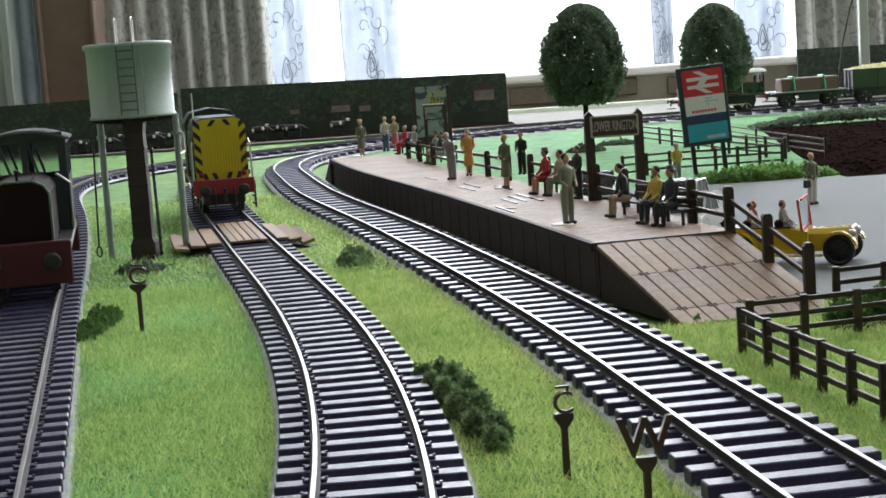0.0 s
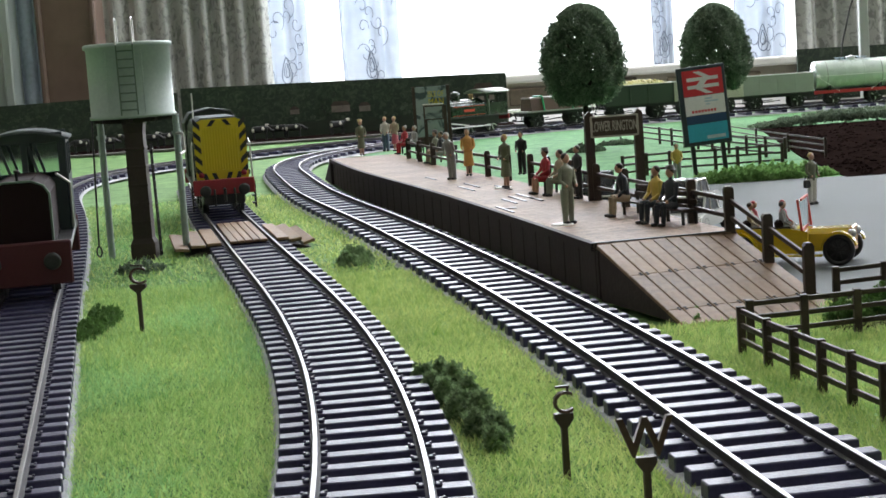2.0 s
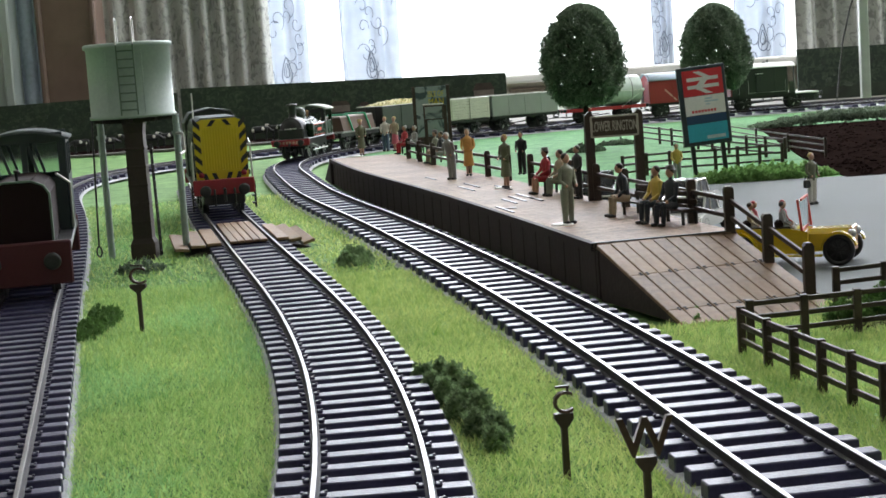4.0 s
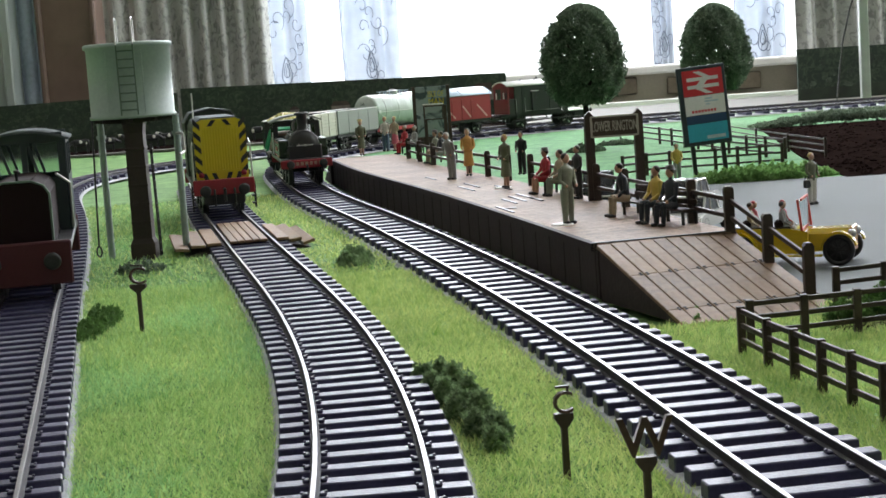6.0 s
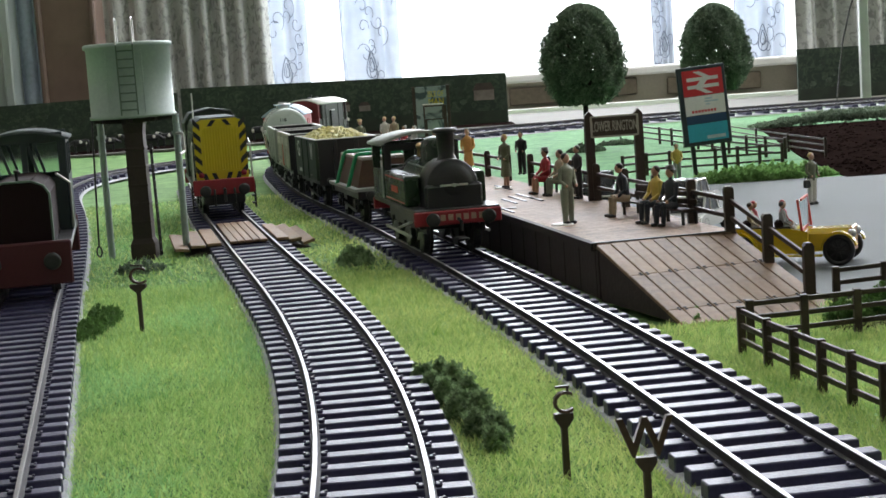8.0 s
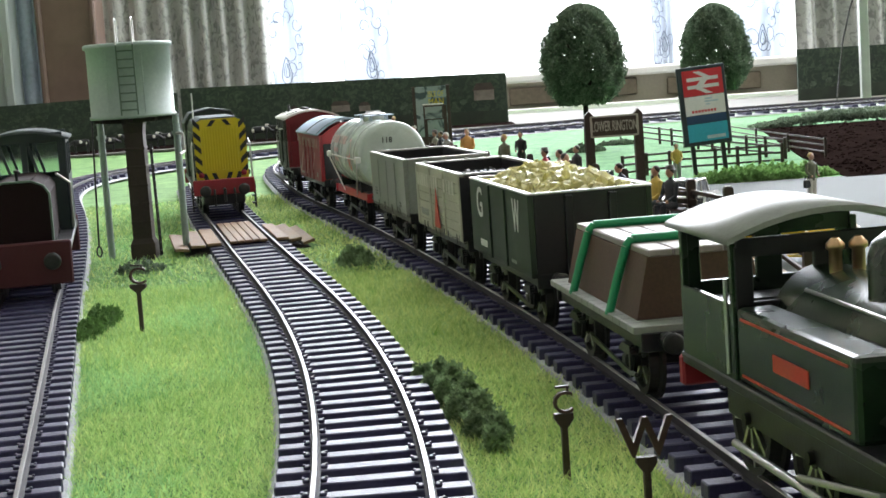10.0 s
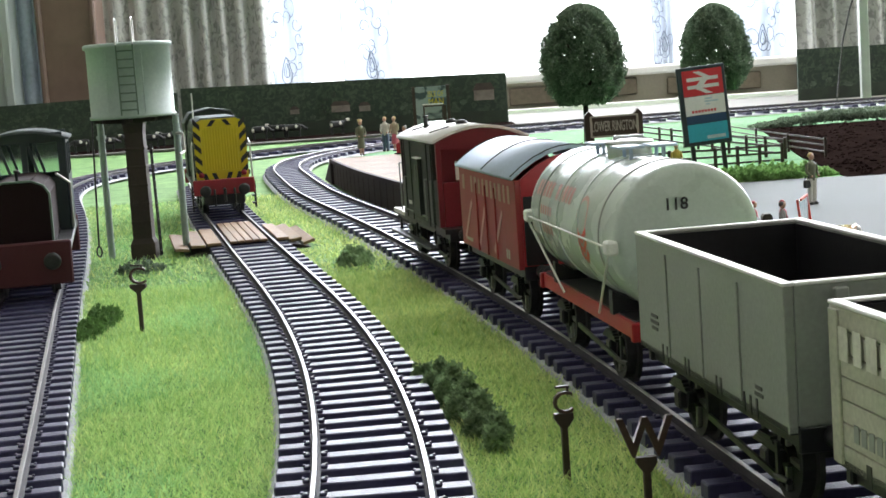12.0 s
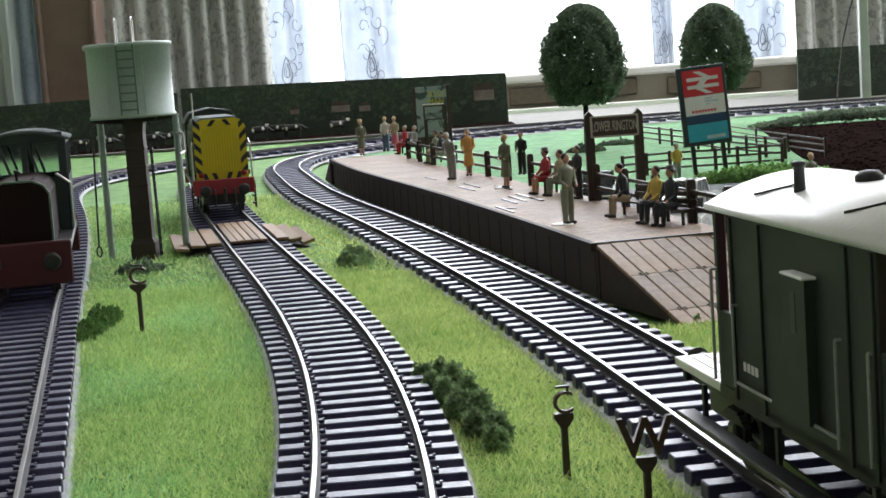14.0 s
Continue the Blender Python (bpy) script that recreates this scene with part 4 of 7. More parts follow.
def brake_van():
    L, W, z0, z1, R, C = 91.0, 27.2, 12.4, 38.2, 31.0, 7.5
    ob = thing("brake_van", Matrix(), "goods brake van, maroon end, dark grey-green sides, white roof", "brake van")
    chassis(ob, L, W, "black", 48)
    for k in range(12):
        bm = bmnew()
        box(bm, (-W / 2 + (k + 0.5) * W / 12, -L / 2 + 11, 13.0), (W / 12 - 0.12, 22, 1.4), 0.15)
        part("floor_board", bm, "rim_white", ob, "pale platform floor board")
    bm = bmnew()
    box(bm, (0, 11.1, 13.0), (W, L - 22.2, 1.4))
    part("floor", bm, "black", ob)
    bm = bmnew()
    box(bm, (0, -L / 2 + 8, 8.2), (18, 12, 6.5), 0.6)
    part("weight_box", bm, "black", ob, "dark ballast box under the platform")
    y0, y1 = C - 24.0, C + 24.0
    for s in (-1, 1):
        bm = bmnew()
        box(bm, (s * (W / 2 - 0.7), (y0 + y1) / 2, (z0 + z1) / 2), (1.4, y1 - y0, z1 - z0), 0.15)
        part("side", bm, "bv_grey", ob, "dark grey-green side")
        for y in (y0 + 1, C - 12, C + 16, y1 - 1):
            bm = bmnew()
            box(bm, (s * (W / 2 + 0.1), y, (z0 + z1) / 2), (0.5, 0.9, z1 - z0 - 1), 0.1)
            part("side_post", bm, "bv_grey", ob)
        bm = bmnew()
        prism(bm, [(C - 6.5, 15.5), (C + 6.5, 15.5), (C + 6.5, 32.9), (C + 0.2, 32.9), (C - 2.0, 24.0)], s * (W / 2 + 1.3), s * (W / 2 - 0.4), "x")
        part("lookout", bm, "bv_grey", ob, "projecting side lookout")
        bm = bmnew()
        box(bm, (s * (W / 2 + 0.7), C + 3.4, 33.1), (2.2, 7.4, 0.4), 0.15)
        part("lookout_roof", bm, "rim_white", ob)
        bm = bmnew()
        box(bm, (s * (W / 2 + 1.25), C + 2.6, 28.6), (0.3, 1.8, 5.0), 0.1)
        part("lookout_window", bm, "black", ob, "small dark lookout window")
        bm = bmnew()
        box(bm, (s * (W / 2 + 1.5), 0, 7.2), (2.8, L - 20, 0.8), 0.15)
        for y in (-30, 0, 30):
            box(bm, (s * (W / 2 + 0.2), y, 9.6), (0.6, 1.0, 5.2))
        part("footboard", bm, "black", ob, "long dark footboard")
        for y, a, b in ((y0 + 2.5, 15, 26), (C - 30.0, 14.5, 30), (C + 14, 14.5, 27), (C + 23, 14.5, 27)):
            bm = bmnew()
            tube(bm, [(s * (W / 2 - 0.2), y, b), (s * (W / 2 + 0.8), y, b), (s * (W / 2 + 0.8), y, a)], 0.24)
            part("handrail", bm, "grey_paint", ob, "pale grey vertical handrail")
        bm = bmnew()
        rod(bm, (s * (W / 2 + 0.6), C + 14, 15.6), (s * (W / 2 + 0.6), y0 + 2.5, 15.6), 0.24)
        part("handrail", bm, "grey_paint", ob, "pale grey handrail")
        bm = bmnew()
        box(bm, (s * (W / 2 - 0.8), C - R + 0.8, (z0 + z1) / 2), (1.4, 1.4, z1 - z0), 0.15)
        part("veranda_post", bm, "black", ob)
        bm = bmnew()
        box(bm, (s * (W / 2 - 0.6), C - R + 3.6, 19.0), (1.0, 5.0, 10.5), 0.15)
        part("veranda_panel", bm, "bv_grey", ob)
        bm = bmnew()
        box(bm, (s * (W / 2 - 0.8), C + R - 0.9, (z0 + z1) / 2), (1.5, 1.5, z1 - z0), 0.15)
        part("veranda_post", bm, "maroon", ob)
        bm = bmnew()
        box(bm, (s * (W / 2 - 0.6), C + R - 4.0, 20.0), (1.0, 5.6, 14.5), 0.15)
        part("veranda_panel", bm, "bv_grey", ob)
    for y in (y1 - 0.7, y0 + 0.7):
        bm = bmnew()
        prism(bm, [(-W / 2 + 1.4, z0), (W / 2 - 1.4, z0), (W / 2 - 1.4, z1)] + [(-x, z) for x, z in arch(W / 2 - 1.4, z1, 3.6)][1:-1] + [(-W / 2 + 1.4, z1)], y - 0.7, y + 0.7, "y")
        part("end_wall", bm, "maroon", ob, "maroon end wall")
    bm = bmnew()
    prism(bm, [(-W / 2, z1 - 2.0), (W / 2, z1 - 2.0), (W / 2, z1)] + [(-x, z) for x, z in arch(W / 2, z1, 3.6)][1:-1] + [(-W / 2, z1)], C + R - 0.5, C + R + 0.3, "y")
    part("fascia", bm, "maroon", ob, "maroon arched fascia")
    bm = bmnew()
    box(bm, (0, C + R - 0.6, 19.6), (W - 3.2, 1.0, 14.4), 0.15)
    part("veranda_panel", bm, "maroon", ob, "maroon veranda panel")
    for x in (-6.5, 7.5):
        bm = bmnew()
        box(bm, (x, C + R + 0.2, 30.0), (1.2, 0.9, 5.5), 0.2)
        part("lamp_iron", bm, "rim_white", ob, "white lamp iron")
    bm = bmnew()
    box(bm, (0, y1 + 0.1, 28.5), (7.0, 0.5, 9.0), 0.2)
    part("end_window", bm, "black", ob, "dark end window")
    roof(ob, W + 1.6, 2 * R + 1.0, z1, 3.8, "roof_white", C, label="white arched roof")
    bm = bmnew()
    lathe(bm, [(1.1, 0), (0.8, 0.5), (0.7, 3.9), (0.95, 4.0), (0.95, 4.5), (0.5, 4.6)], 12, Matrix.Translation((8.0, C - 11.5, z1 + 2.6)))
    part("chimney", bm, "black", ob, "black stove chimney")
    for y in (C - 6, C + 10):
        bm = bmnew()
        lathe(bm, [(1.8, 0), (1.8, 0.7), (1.2, 1.3), (0, 1.5)], 12, Matrix.Translation((1.0, y, z1 + 4.4)))
        part("roof_vent", bm, "iron", ob)
    for y in (C - 20, C + 10):
        bm = bmnew()
        bar(bm, (11, y, z1 + 2.6), (6, y + 5, z1 + 4.1), 0.4, 0.3)
        part("rain_strip", bm, "iron", ob)
    bars(ob, "number_bar", [(-12 + k * 1.5, 18.0, 1.0, 1.2) for k in range(4)], W / 2, "rim_white")
    return ob


def steam_loco():
    L, W = 88.0, 28.0
    ob = thing("steam_locomotive", Matrix(), "small green tank locomotive with black smokebox and red beam", "locomotive")
    bm = bmnew()
    box(bm, (0, 0, 14.6), (W, L - 6, 1.6), 0.25)
    part("footplate", bm, "black", ob)
    for e in (-1, 1):
        bm = bmnew()
        box(bm, (0, e * (L / 2 - 3), 12.6), (W + 0.4, 2.0, 4.6), 0.35)
        part("buffer_beam", bm, "loco_red", ob, "red buffer beam")
        buffers(ob, e * (L / 2 - 2), 12.6, 9.0, 2.3)
        bm = bmnew()
        tube(bm, [(0, e * (L / 2 - 2), 12), (0, e * (L / 2 + 2), 11.5), (0, e * (L / 2 + 2.4), 8.5)], 0.6)
        box(bm, (0, e * (L / 2 + 2.0), 6.2), (3.2, 8.0, 0.7), 0.2)
        part("coupling", bm, "iron", ob)
    bars_m = "faded_cream"
    bm = bmnew()
    for k in range(7):
        box(bm, (-7.5 + k * 2.5, L / 2 - 1.9, 12.7), (1.6, 0.2, 1.9))
    part("number_bar", bm, bars_m, ob, "faded number as bars")
    for s in (-1, 1):
        bm = bmnew()
        box(bm, (s * 9.2, 2, 10.5), (1.0, L - 18, 6.5), 0.15)
        part("frame", bm, "black", ob)
        bm = bmnew()
        box(bm, (s * 10.8, 4, 20.4), (5.6, 40, 10.4), 0.8, seg=2)
        part("side_tank", bm, "loco_green", ob, "green side water tank")
        bm = bmnew()
        box(bm, (s * (13.66), 4, 20.4), (0.15, 12, 2.2))
        box(bm, (s * (13.66), 4, 24.2), (0.15, 36, 0.35))
        box(bm, (s * (13.66), 4, 16.6), (0.15, 36, 0.35))
        part("lining", bm, "orange_red", ob)
        bm = bmnew()
        box(bm, (s * 10.0, 32, 11.2), (3.4, 9, 4.6), 0.5)
        part("cylinder", bm, "black", ob)
        bm = bmnew()
        rod(bm, (s * 13.2, 26, 6.0), (s * 13.2, -20, 6.0), 0.6)
        rod(bm, (s * 13.0, 29, 11.0), (s * 13.2, 4, 7.0), 0.5)
        part("coupling_rod", bm, "steel", ob, "steel coupling rod")
        bm = bmnew()
        rod(bm, (s * 5.8, 34, 27.5), (s * 5.8, -10, 28.0), 0.3)
        part("handrail", bm, "steel", ob)
    bm = bmnew()
    bm2 = Matrix.Translation((0, 0, 22.6)) @ Matrix.Rotation(-math.pi / 2, 4, "X")
    lathe(bm, [(7.8, -18), (7.8, 23)], 32, bm2)
    part("boiler", bm, "loco_green", ob, "green boiler")
    bm = bmnew()
    lathe(bm, [(8.3, 22.5), (8.3, 36.0), (7.8, 36.6), (6.8, 36.7), (6.6, 37.3), (2.5, 38.0), (0, 38.1)], 32, bm2)
    box(bm, (0, 29.5, 17.5), (17.5, 14, 7.5), 0.8)
    box(bm, (0, 36.6, 18.6), (19, 2.5, 8.6), 0.8)
    part("smokebox", bm, "black", ob, "black smokebox with round door")
    bm = bmnew()
    bar(bm, (-4.5, 38.4, 22.6), (4.5, 38.4, 22.6), 0.6, 0.6)
    rod(bm, (0, 38, 22.6), (0, 39.6, 22.6), 0.6)
    part("door_handle", bm, "steel", ob)
    bm = bmnew()
    lathe(bm, [(4.6, -1.8), (3.2, 0.2), (2.7, 1.5), (3.0, 8.6), (3.5, 8.8)], 20, Matrix.Translation((0, 29, 30.4)))
    part("chimney", bm, "black", ob, "black chimney")
    bm = bmnew()
    lathe(bm, [(3.4, 8.6), (4.2, 9.0), (4.2, 9.6), (3.4, 10.2), (2.4, 10.2), (2.4, 8.0)], 20, Matrix.Translation((0, 29, 30.4)))
    part("chimney_cap", bm, "black", ob, "black chimney cap")
    bm = bmnew()
    lathe(bm, [(6.0, -2.5), (4.9, 0.0), (4.6, 1.2), (4.6, 5.6), (4.0, 7.6), (2.4, 8.8), (0, 9.2)], 24, Matrix.Translation((0, 8, 28.2)))
    part("dome", bm, "loco_green", ob, "rounded green steam dome")
    for x in (-1.6, 1.6):
        bm = bmnew()
        lathe(bm, [(0.9, 0), (0.9, 3.5), (1.3, 3.8), (1.3, 4.4), (0.5, 5.2)], 10, Matrix.Translation((x, -10, 29.4)))
        part("safety_valve", bm, "brass", ob)
    # cab
    for s in (-1, 1):
        bm = bmnew()
        box(bm, (s * 13.2, -28.5, 20.4), (1.0, 24, 10.6), 0.15)
        part("cab_side", bm, "loco_green", ob)
        for y in (-39.8, -17.3):
            bm = bmnew()
            box(bm, (s * 13.2, y, 29.6), (1.0, 1.4, 9), 0.15)
            part("cab_pillar", bm, "loco_green", ob)
        bm = bmnew()
        rod(bm, (s * 13.9, -19, 16), (s * 13.9, -19, 29), 0.32)
        part("handrail", bm, "steel", ob)
    for y in (-16.9, -40.2):
        bm = bmnew()
        box(bm, (0, y, 20.5), (26, 1.0, 11), 0.15)
        for x in (-12, -0, 12):
            box(bm, (x, y, 29.2), (2.6 if x else 4.0, 1.0, 9), 0.15)
        box(bm, (0, y, 33.4), (26, 1.0, 2.6), 0.15)
        part("cab_front" if y > -30 else "cab_back", bm, "black" if y > -30 else "loco_green", ob)
    bm = bmnew()
    box(bm, (0, -35, 20), (22, 8, 8), 0.5)
    part("bunker", bm, "black", ob)
    roof(ob, W + 1.8, 29, 34.2, 3.4, "grey_paint", -28.5, label="grey arched cab roof")
    for y in (-24, 0, 24):
        wheelset(ob, y, 8.2, 8)
    return ob


def diesel_shunter():
    L, W = 112.0, 27.0
    ob = thing("diesel_shunter", Matrix(), "green diesel shunter with yellow and black striped end", "locomotive")
    bm = bmnew()
    box(bm, (0, 0, 14.0), (W, L - 4, 2.0), 0.3)
    part("footplate", bm, "black", ob)
    bm = bmnew()
    box(bm, (0, 2, 9.0), (19, L - 16, 8), 0.6)
    part("frame", bm, "black", ob)
    for e in (-1, 1):
        bm = bmnew()
        box(bm, (0, e * (L / 2 - 1.8), 13.4), (W + 0.6, 2.4, 7.0), 0.4)
        part("buffer_beam", bm, "loco_red", ob, "red buffer beam")
        buffers(ob, e * (L / 2 - 0.8), 12.0, 8.6, 2.6)
        bm = bmnew()
        tube(bm, [(0, e * L / 2, 12.5), (0, e * (L / 2 + 3), 12), (0, e * (L / 2 + 3.6), 7)], 0.7)
        tube(bm, [(4.5, e * L / 2, 12.5), (4.5, e * (L / 2 + 1.4), 10), (4.5, e * (L / 2 + 1.0), 5)], 0.5)
        tube(bm, [(-4.5, e * L / 2, 12.5), (-4.5, e * (L / 2 + 1.4), 10), (-4.5, e * (L / 2 + 1.0), 5)], 0.5)
        part("coupling", bm, "iron", ob, "black coupling and hoses")
    hw, zt = 11.8, 44.0
    out = [(-hw, 15), (-hw, zt - 4), (-hw + 1.2, zt - 1.4), (-hw + 4, zt), (hw - 4, zt), (hw - 1.2, zt - 1.4), (hw, zt - 4), (hw, 15)]
    bm = bmnew()
    prism(bm, out, -18, L / 2 - 5, "y")
    part("bonnet", bm, "gw_green", ob, "dark green engine bonnet")
    for y in (-10, 6, 22, 38):
        for s in (-1, 1):
            bm = bmnew()
            box(bm, (s * (hw + 0.15), y, 28), (0.5, 13, 20), 0.2)
            part("side_door", bm, "gw_green", ob)
    cab = [(-13, 15), (-13, zt - 3), (-10, zt + 1.5), (0, zt + 3.4), (10, zt + 1.5), (13, zt - 3), (13, 15)]
    bm = bmnew()
    prism(bm, cab, -L / 2 + 6, -18.2, "y")
    part("cab", bm, "gw_green", ob)
    bm = bmnew()
    prism(bm, [(-13.4, zt - 2.6), (-10, zt + 2.2), (0, zt + 4.1), (10, zt + 2.2), (13.4, zt - 2.6), (10, zt + 1.5), (0, zt + 3.4), (-10, zt + 1.5)], -L / 2 + 5, -17, "y")
    part("roof", bm, "roof_dark", ob, "dark blue-grey cab roof")
    bm = bmnew()
    prism(bm, [(-hw + 1.0, zt - 1.3), (-hw + 4, zt + 0.15), (hw - 4, zt + 0.15), (hw - 1.0, zt - 1.3), (hw - 4, zt + 0.6), (-hw + 4, zt + 0.6)], -17, L / 2 - 6.5, "y")
    part("bonnet_top", bm, "roof_dark", ob, "dark blue-grey bonnet top")
    # yellow radiator end with ribs
    y = L / 2 - 4.6
    bm = bmnew()
    prism(bm, [(x, z) for x, z in out], y - 0.5, y, "y")
    part("end_panel", bm, "yellow", ob, "yellow painted end panel")
    bm = bmnew()
    for a, b in (((-8.2, 20.5), (8.2, 20.5)), ((-8.2, 40.0), (8.2, 40.0)), ((-8.2, 20.5), (-8.2, 40.0)), ((8.2, 20.5), (8.2, 40.0))):
        bar(bm, (a[0], y + 0.3, a[1]), (b[0], y + 0.3, b[1]), 0.7, 0.7)
    part("radiator_frame", bm, "yellow", ob)
    bm = bmnew()
    box(bm, (0, y + 0.5, 30.2), (0.8, 0.5, 19.4), 0.1)
    part("radiator_strip", bm, "yellow", ob)
    for s in (-1, 1):
        for k in range(3):
            bm = bmnew()
            box(bm, (s * (hw + 0.35), y - 1.6, 19 + k * 8), (0.9, 1.6, 2.2), 0.2)
            part("hinge", bm, "black", ob)
    for k in range(13):
        bm = bmnew()
        box(bm, (-7.4 + k * 1.235, y + 0.15, 30.2), (0.62, 0.6, 19), 0.12)
        part("radiator_slat", bm, "yellow", ob)
    bm = bmnew()
    for s in (-1, 1):
        for k in range(5):
            z = 17.5 + k * 5.4
            prism(bm, [(s * 8.7, z), (s * hw * 0.995, z + 3.0), (s * hw * 0.995, z + 5.6), (s * 8.7, z + 2.6)], y + 0.02, y + 0.14, "y")
    for k in range(4):
        x = -6.5 + k * 4.4
        s = 1 if k > 1 else -1
        prism(bm, [(x - 1.0, 15.6), (x + 1.0, 15.6), (x + 1.0 + s * 1.6, 19.6), (x - 1.0 + s * 1.6, 19.6)], y + 0.02, y + 0.14, "y")
    for s in (-1, 1):
        prism(bm, [(s * 1.2, zt - 0.5), (s * 3.4, zt - 0.5), (s * 5.6, zt - 3.2), (s * 3.4, zt - 3.2)], y + 0.02, y + 0.14, "y")
    part("stripe", bm, "black", ob, "black warning stripes")
    for s in (-1, 1):
        bm = bmnew()
        tube(bm, [(s * 13.2, L / 2 - 3, 15), (s * 13.2, L / 2 - 3, 32), (s * 12.6, L / 2 - 7, 34)], 0.4)
        part("handrail", bm, "steel", ob, "thin metal handrail")
        bm = bmnew()
        lathe(bm, [(1.1, 0), (1.3, 1.4), (0, 1.6)], 10, Matrix.Translation((s * 9.6, L / 2 - 4.4, 19.0)) @ Matrix.Rotation(-math.pi / 2, 4, "X"))
        part("lamp", bm, "loco_red", ob, "small red lamp")
        for k in range(3):
            bm = bmnew()
            box(bm, (s * 13.6, L / 2 - 9, 4.5 + k * 3.6), (2.0, 6, 0.6), 0.1)
            part("step", bm, "black", ob)
        bm = bmnew()
        for e in (-3, 3):
            box(bm, (s * 14.2, L / 2 - 9 + e, 8.5), (0.5, 0.6, 12))
        part("step_bracket", bm, "black", ob)
    bm = bmnew()
    rod(bm, (9.5, 10, zt), (9.5, 10, zt + 12), 0.35)
    part("aerial", bm, "steel", ob, "thin vertical rod")
    for yy in (-32, 0, 30):
        wheelset(ob, yy, 8.4, 6)
    return ob


def bonnet_loco():
    L, W = 104.0, 28.0
    ob = thing("bonnet_locomotive", Matrix(), "dark maroon shunting locomotive with grey cab roof and red beam", "locomotive")
    bm = bmnew()
    box(bm, (0, 0, 14.2), (W, L - 4, 2.0), 0.3)
    part("footplate", bm, "black", ob)
    bm = bmnew()
    box(bm, (0, 0, 9.0), (19, L - 14, 8), 0.6)
    part("frame", bm, "black", ob)
    for e in (-1, 1):
        bm = bmnew()
        box(bm, (0, e * (L / 2 - 1.8), 10.6), (W + 0.4, 2.6, 13.0), 0.5)
        part("buffer_beam", bm, "beam_red", ob, "deep red buffer beam")
        buffers(ob, e * (L / 2 - 0.8), 11.5, 8.6, 2.6, "beam_red")
    hw = 9.2
    out = [(-hw, 15), (-hw, 31.0), (-hw + 1.6, 33.5), (-hw + 5, 35.0), (hw - 5, 35.0), (hw - 1.6, 33.5), (hw, 31.0), (hw, 15)]
    bm = bmnew()
    prism(bm, out, -8, L / 2 - 5, "y")
    part("bonnet", bm, "dark_maroon", ob, "dark maroon bonnet")
    bm = bmnew()
    tube(bm, [(x, L / 2 - 4.9, z) for x, z in out], 0.38)
    part("edge_strip", bm, "tower_green_dark", ob, "dull green strip round the bonnet's end")
    bm = bmnew()
    lathe(bm, [(0.5, 0), (0.5, 2.6), (0.9, 2.8), (0.9, 3.4), (0, 3.6)], 10, Matrix.Translation((0, L / 2 - 9, 35.0)))
    part("filler_cap", bm, "iron", ob)
    # cab: walls with window openings
    yb, zt = -8.0, 46.0
    for s in (-1, 1):
        bm = bmnew()
        box(bm, (s * 13.2, -28, 24), (1.0, 40, 18), 0.15)
        for y in (-47.4, -28, -8.6):
            box(bm, (s * 13.2, y, 38), (1.0, 2.0, 14), 0.15)
        box(bm, (s * 13.2, -28, zt - 1.2), (1.0, 40, 2.4), 0.15)
        part("cab_side", bm, "navy", ob, "dark blue-black cab side")
        bm = bmnew()
        box(bm, (s * 13.2, -28, 38.5), (0.3, 38, 12))
        part("pane", bm, "glass", ob)
        bm = bmnew()
        tube(bm, [(s * 13.9, -6, 16), (s * 13.9, -6, 31), (s * 10, 2, 34.5)], 0.45)
        part("handrail", bm, "steel", ob, "light metal handrail")
    for y in (-8.4, -47.6):
        bm = bmnew()
        box(bm, (0, y, 24), (25.4, 1.0, 18), 0.15)
        for x in (-11.8, 0, 11.8):
            box(bm, (x, y, 39), (2.0, 1.0, 13), 0.15)
        bar(bm, (-4.5, y, 33), (-1.0, y, 45), 1.0, 0.9)
        bar(bm, (4.5, y, 33), (8.0, y, 45), 1.0, 0.9)
        box(bm, (0, y, zt + 0.2), (25.4, 1.0, 3.2), 0.15)
        part("cab_front", bm, "navy", ob)
        bm = bmnew()
        box(bm, (0, y - 0.3, 39), (24, 0.3, 12))
        part("pane", bm, "glass", ob)
    roof(ob, W + 1.6, 46, zt - 1.0, 3.0, "roof_dark", -27, label="dark grey arched cab roof")
    bm = bmnew()
    box(bm, (0, -36, 25), (16, 12, 12), 0.6)
    box(bm, (0, -14, 28), (14, 3, 9), 0.6)
    part("control_desk", bm, "teal_grey", ob, "grey-green control desk in the cab")
    for yy in (-30, 0, 30):
        wheelset(ob, yy, 8.4, 6)
    return ob


def stand_on(ob, line, s_front, L):
    """Set a vehicle on a line with its running end nearest the line's start."""
    c = s_front + L / 2
    a, b = line.at(c - 20)[0], line.at(c + 20)[0]
    d = a - b
    ob.matrix_basis = mm((a[0] + b[0]) / 2, (a[1] + b[1]) / 2, RAIL_TOP, 0, 0, math.degrees(math.atan2(d[1], d[0])) - 90)


# the train: each vehicle and the distance from the train's front to its middle
CONSIST = [(steam_loco(), 45.0, 24.0), (timber_wagon(), 148.5, 20.0), (gw_wagon(), 233.5, 20.0), (coal_wagon(), 314.5, 20.0), (grey_wagon(), 396.5, 20.0),
           (tank_wagon(), 486.0, 20.0), (red_van(), 571.0, 20.0), (brake_van(), 674.5, 24.0)]
FRONT = [(0.0, 2361), (0.5, 2286), (1.0, 2213), (1.5, 2142), (2.0, 2075), (2.5, 2001), (3.0, 1924), (4.0, 1789), (5.3, 1635), (5.5, 1610), (6.0, 1534), (6.5, 1447), (7.0, 1369), (7.5, 1287), (8.0, 1207), (9.0, 1033), (10.3, 810), (11.0, 689), (11.75, 577), (12.5, 465), (13.25, 347), (14.0, 233)]
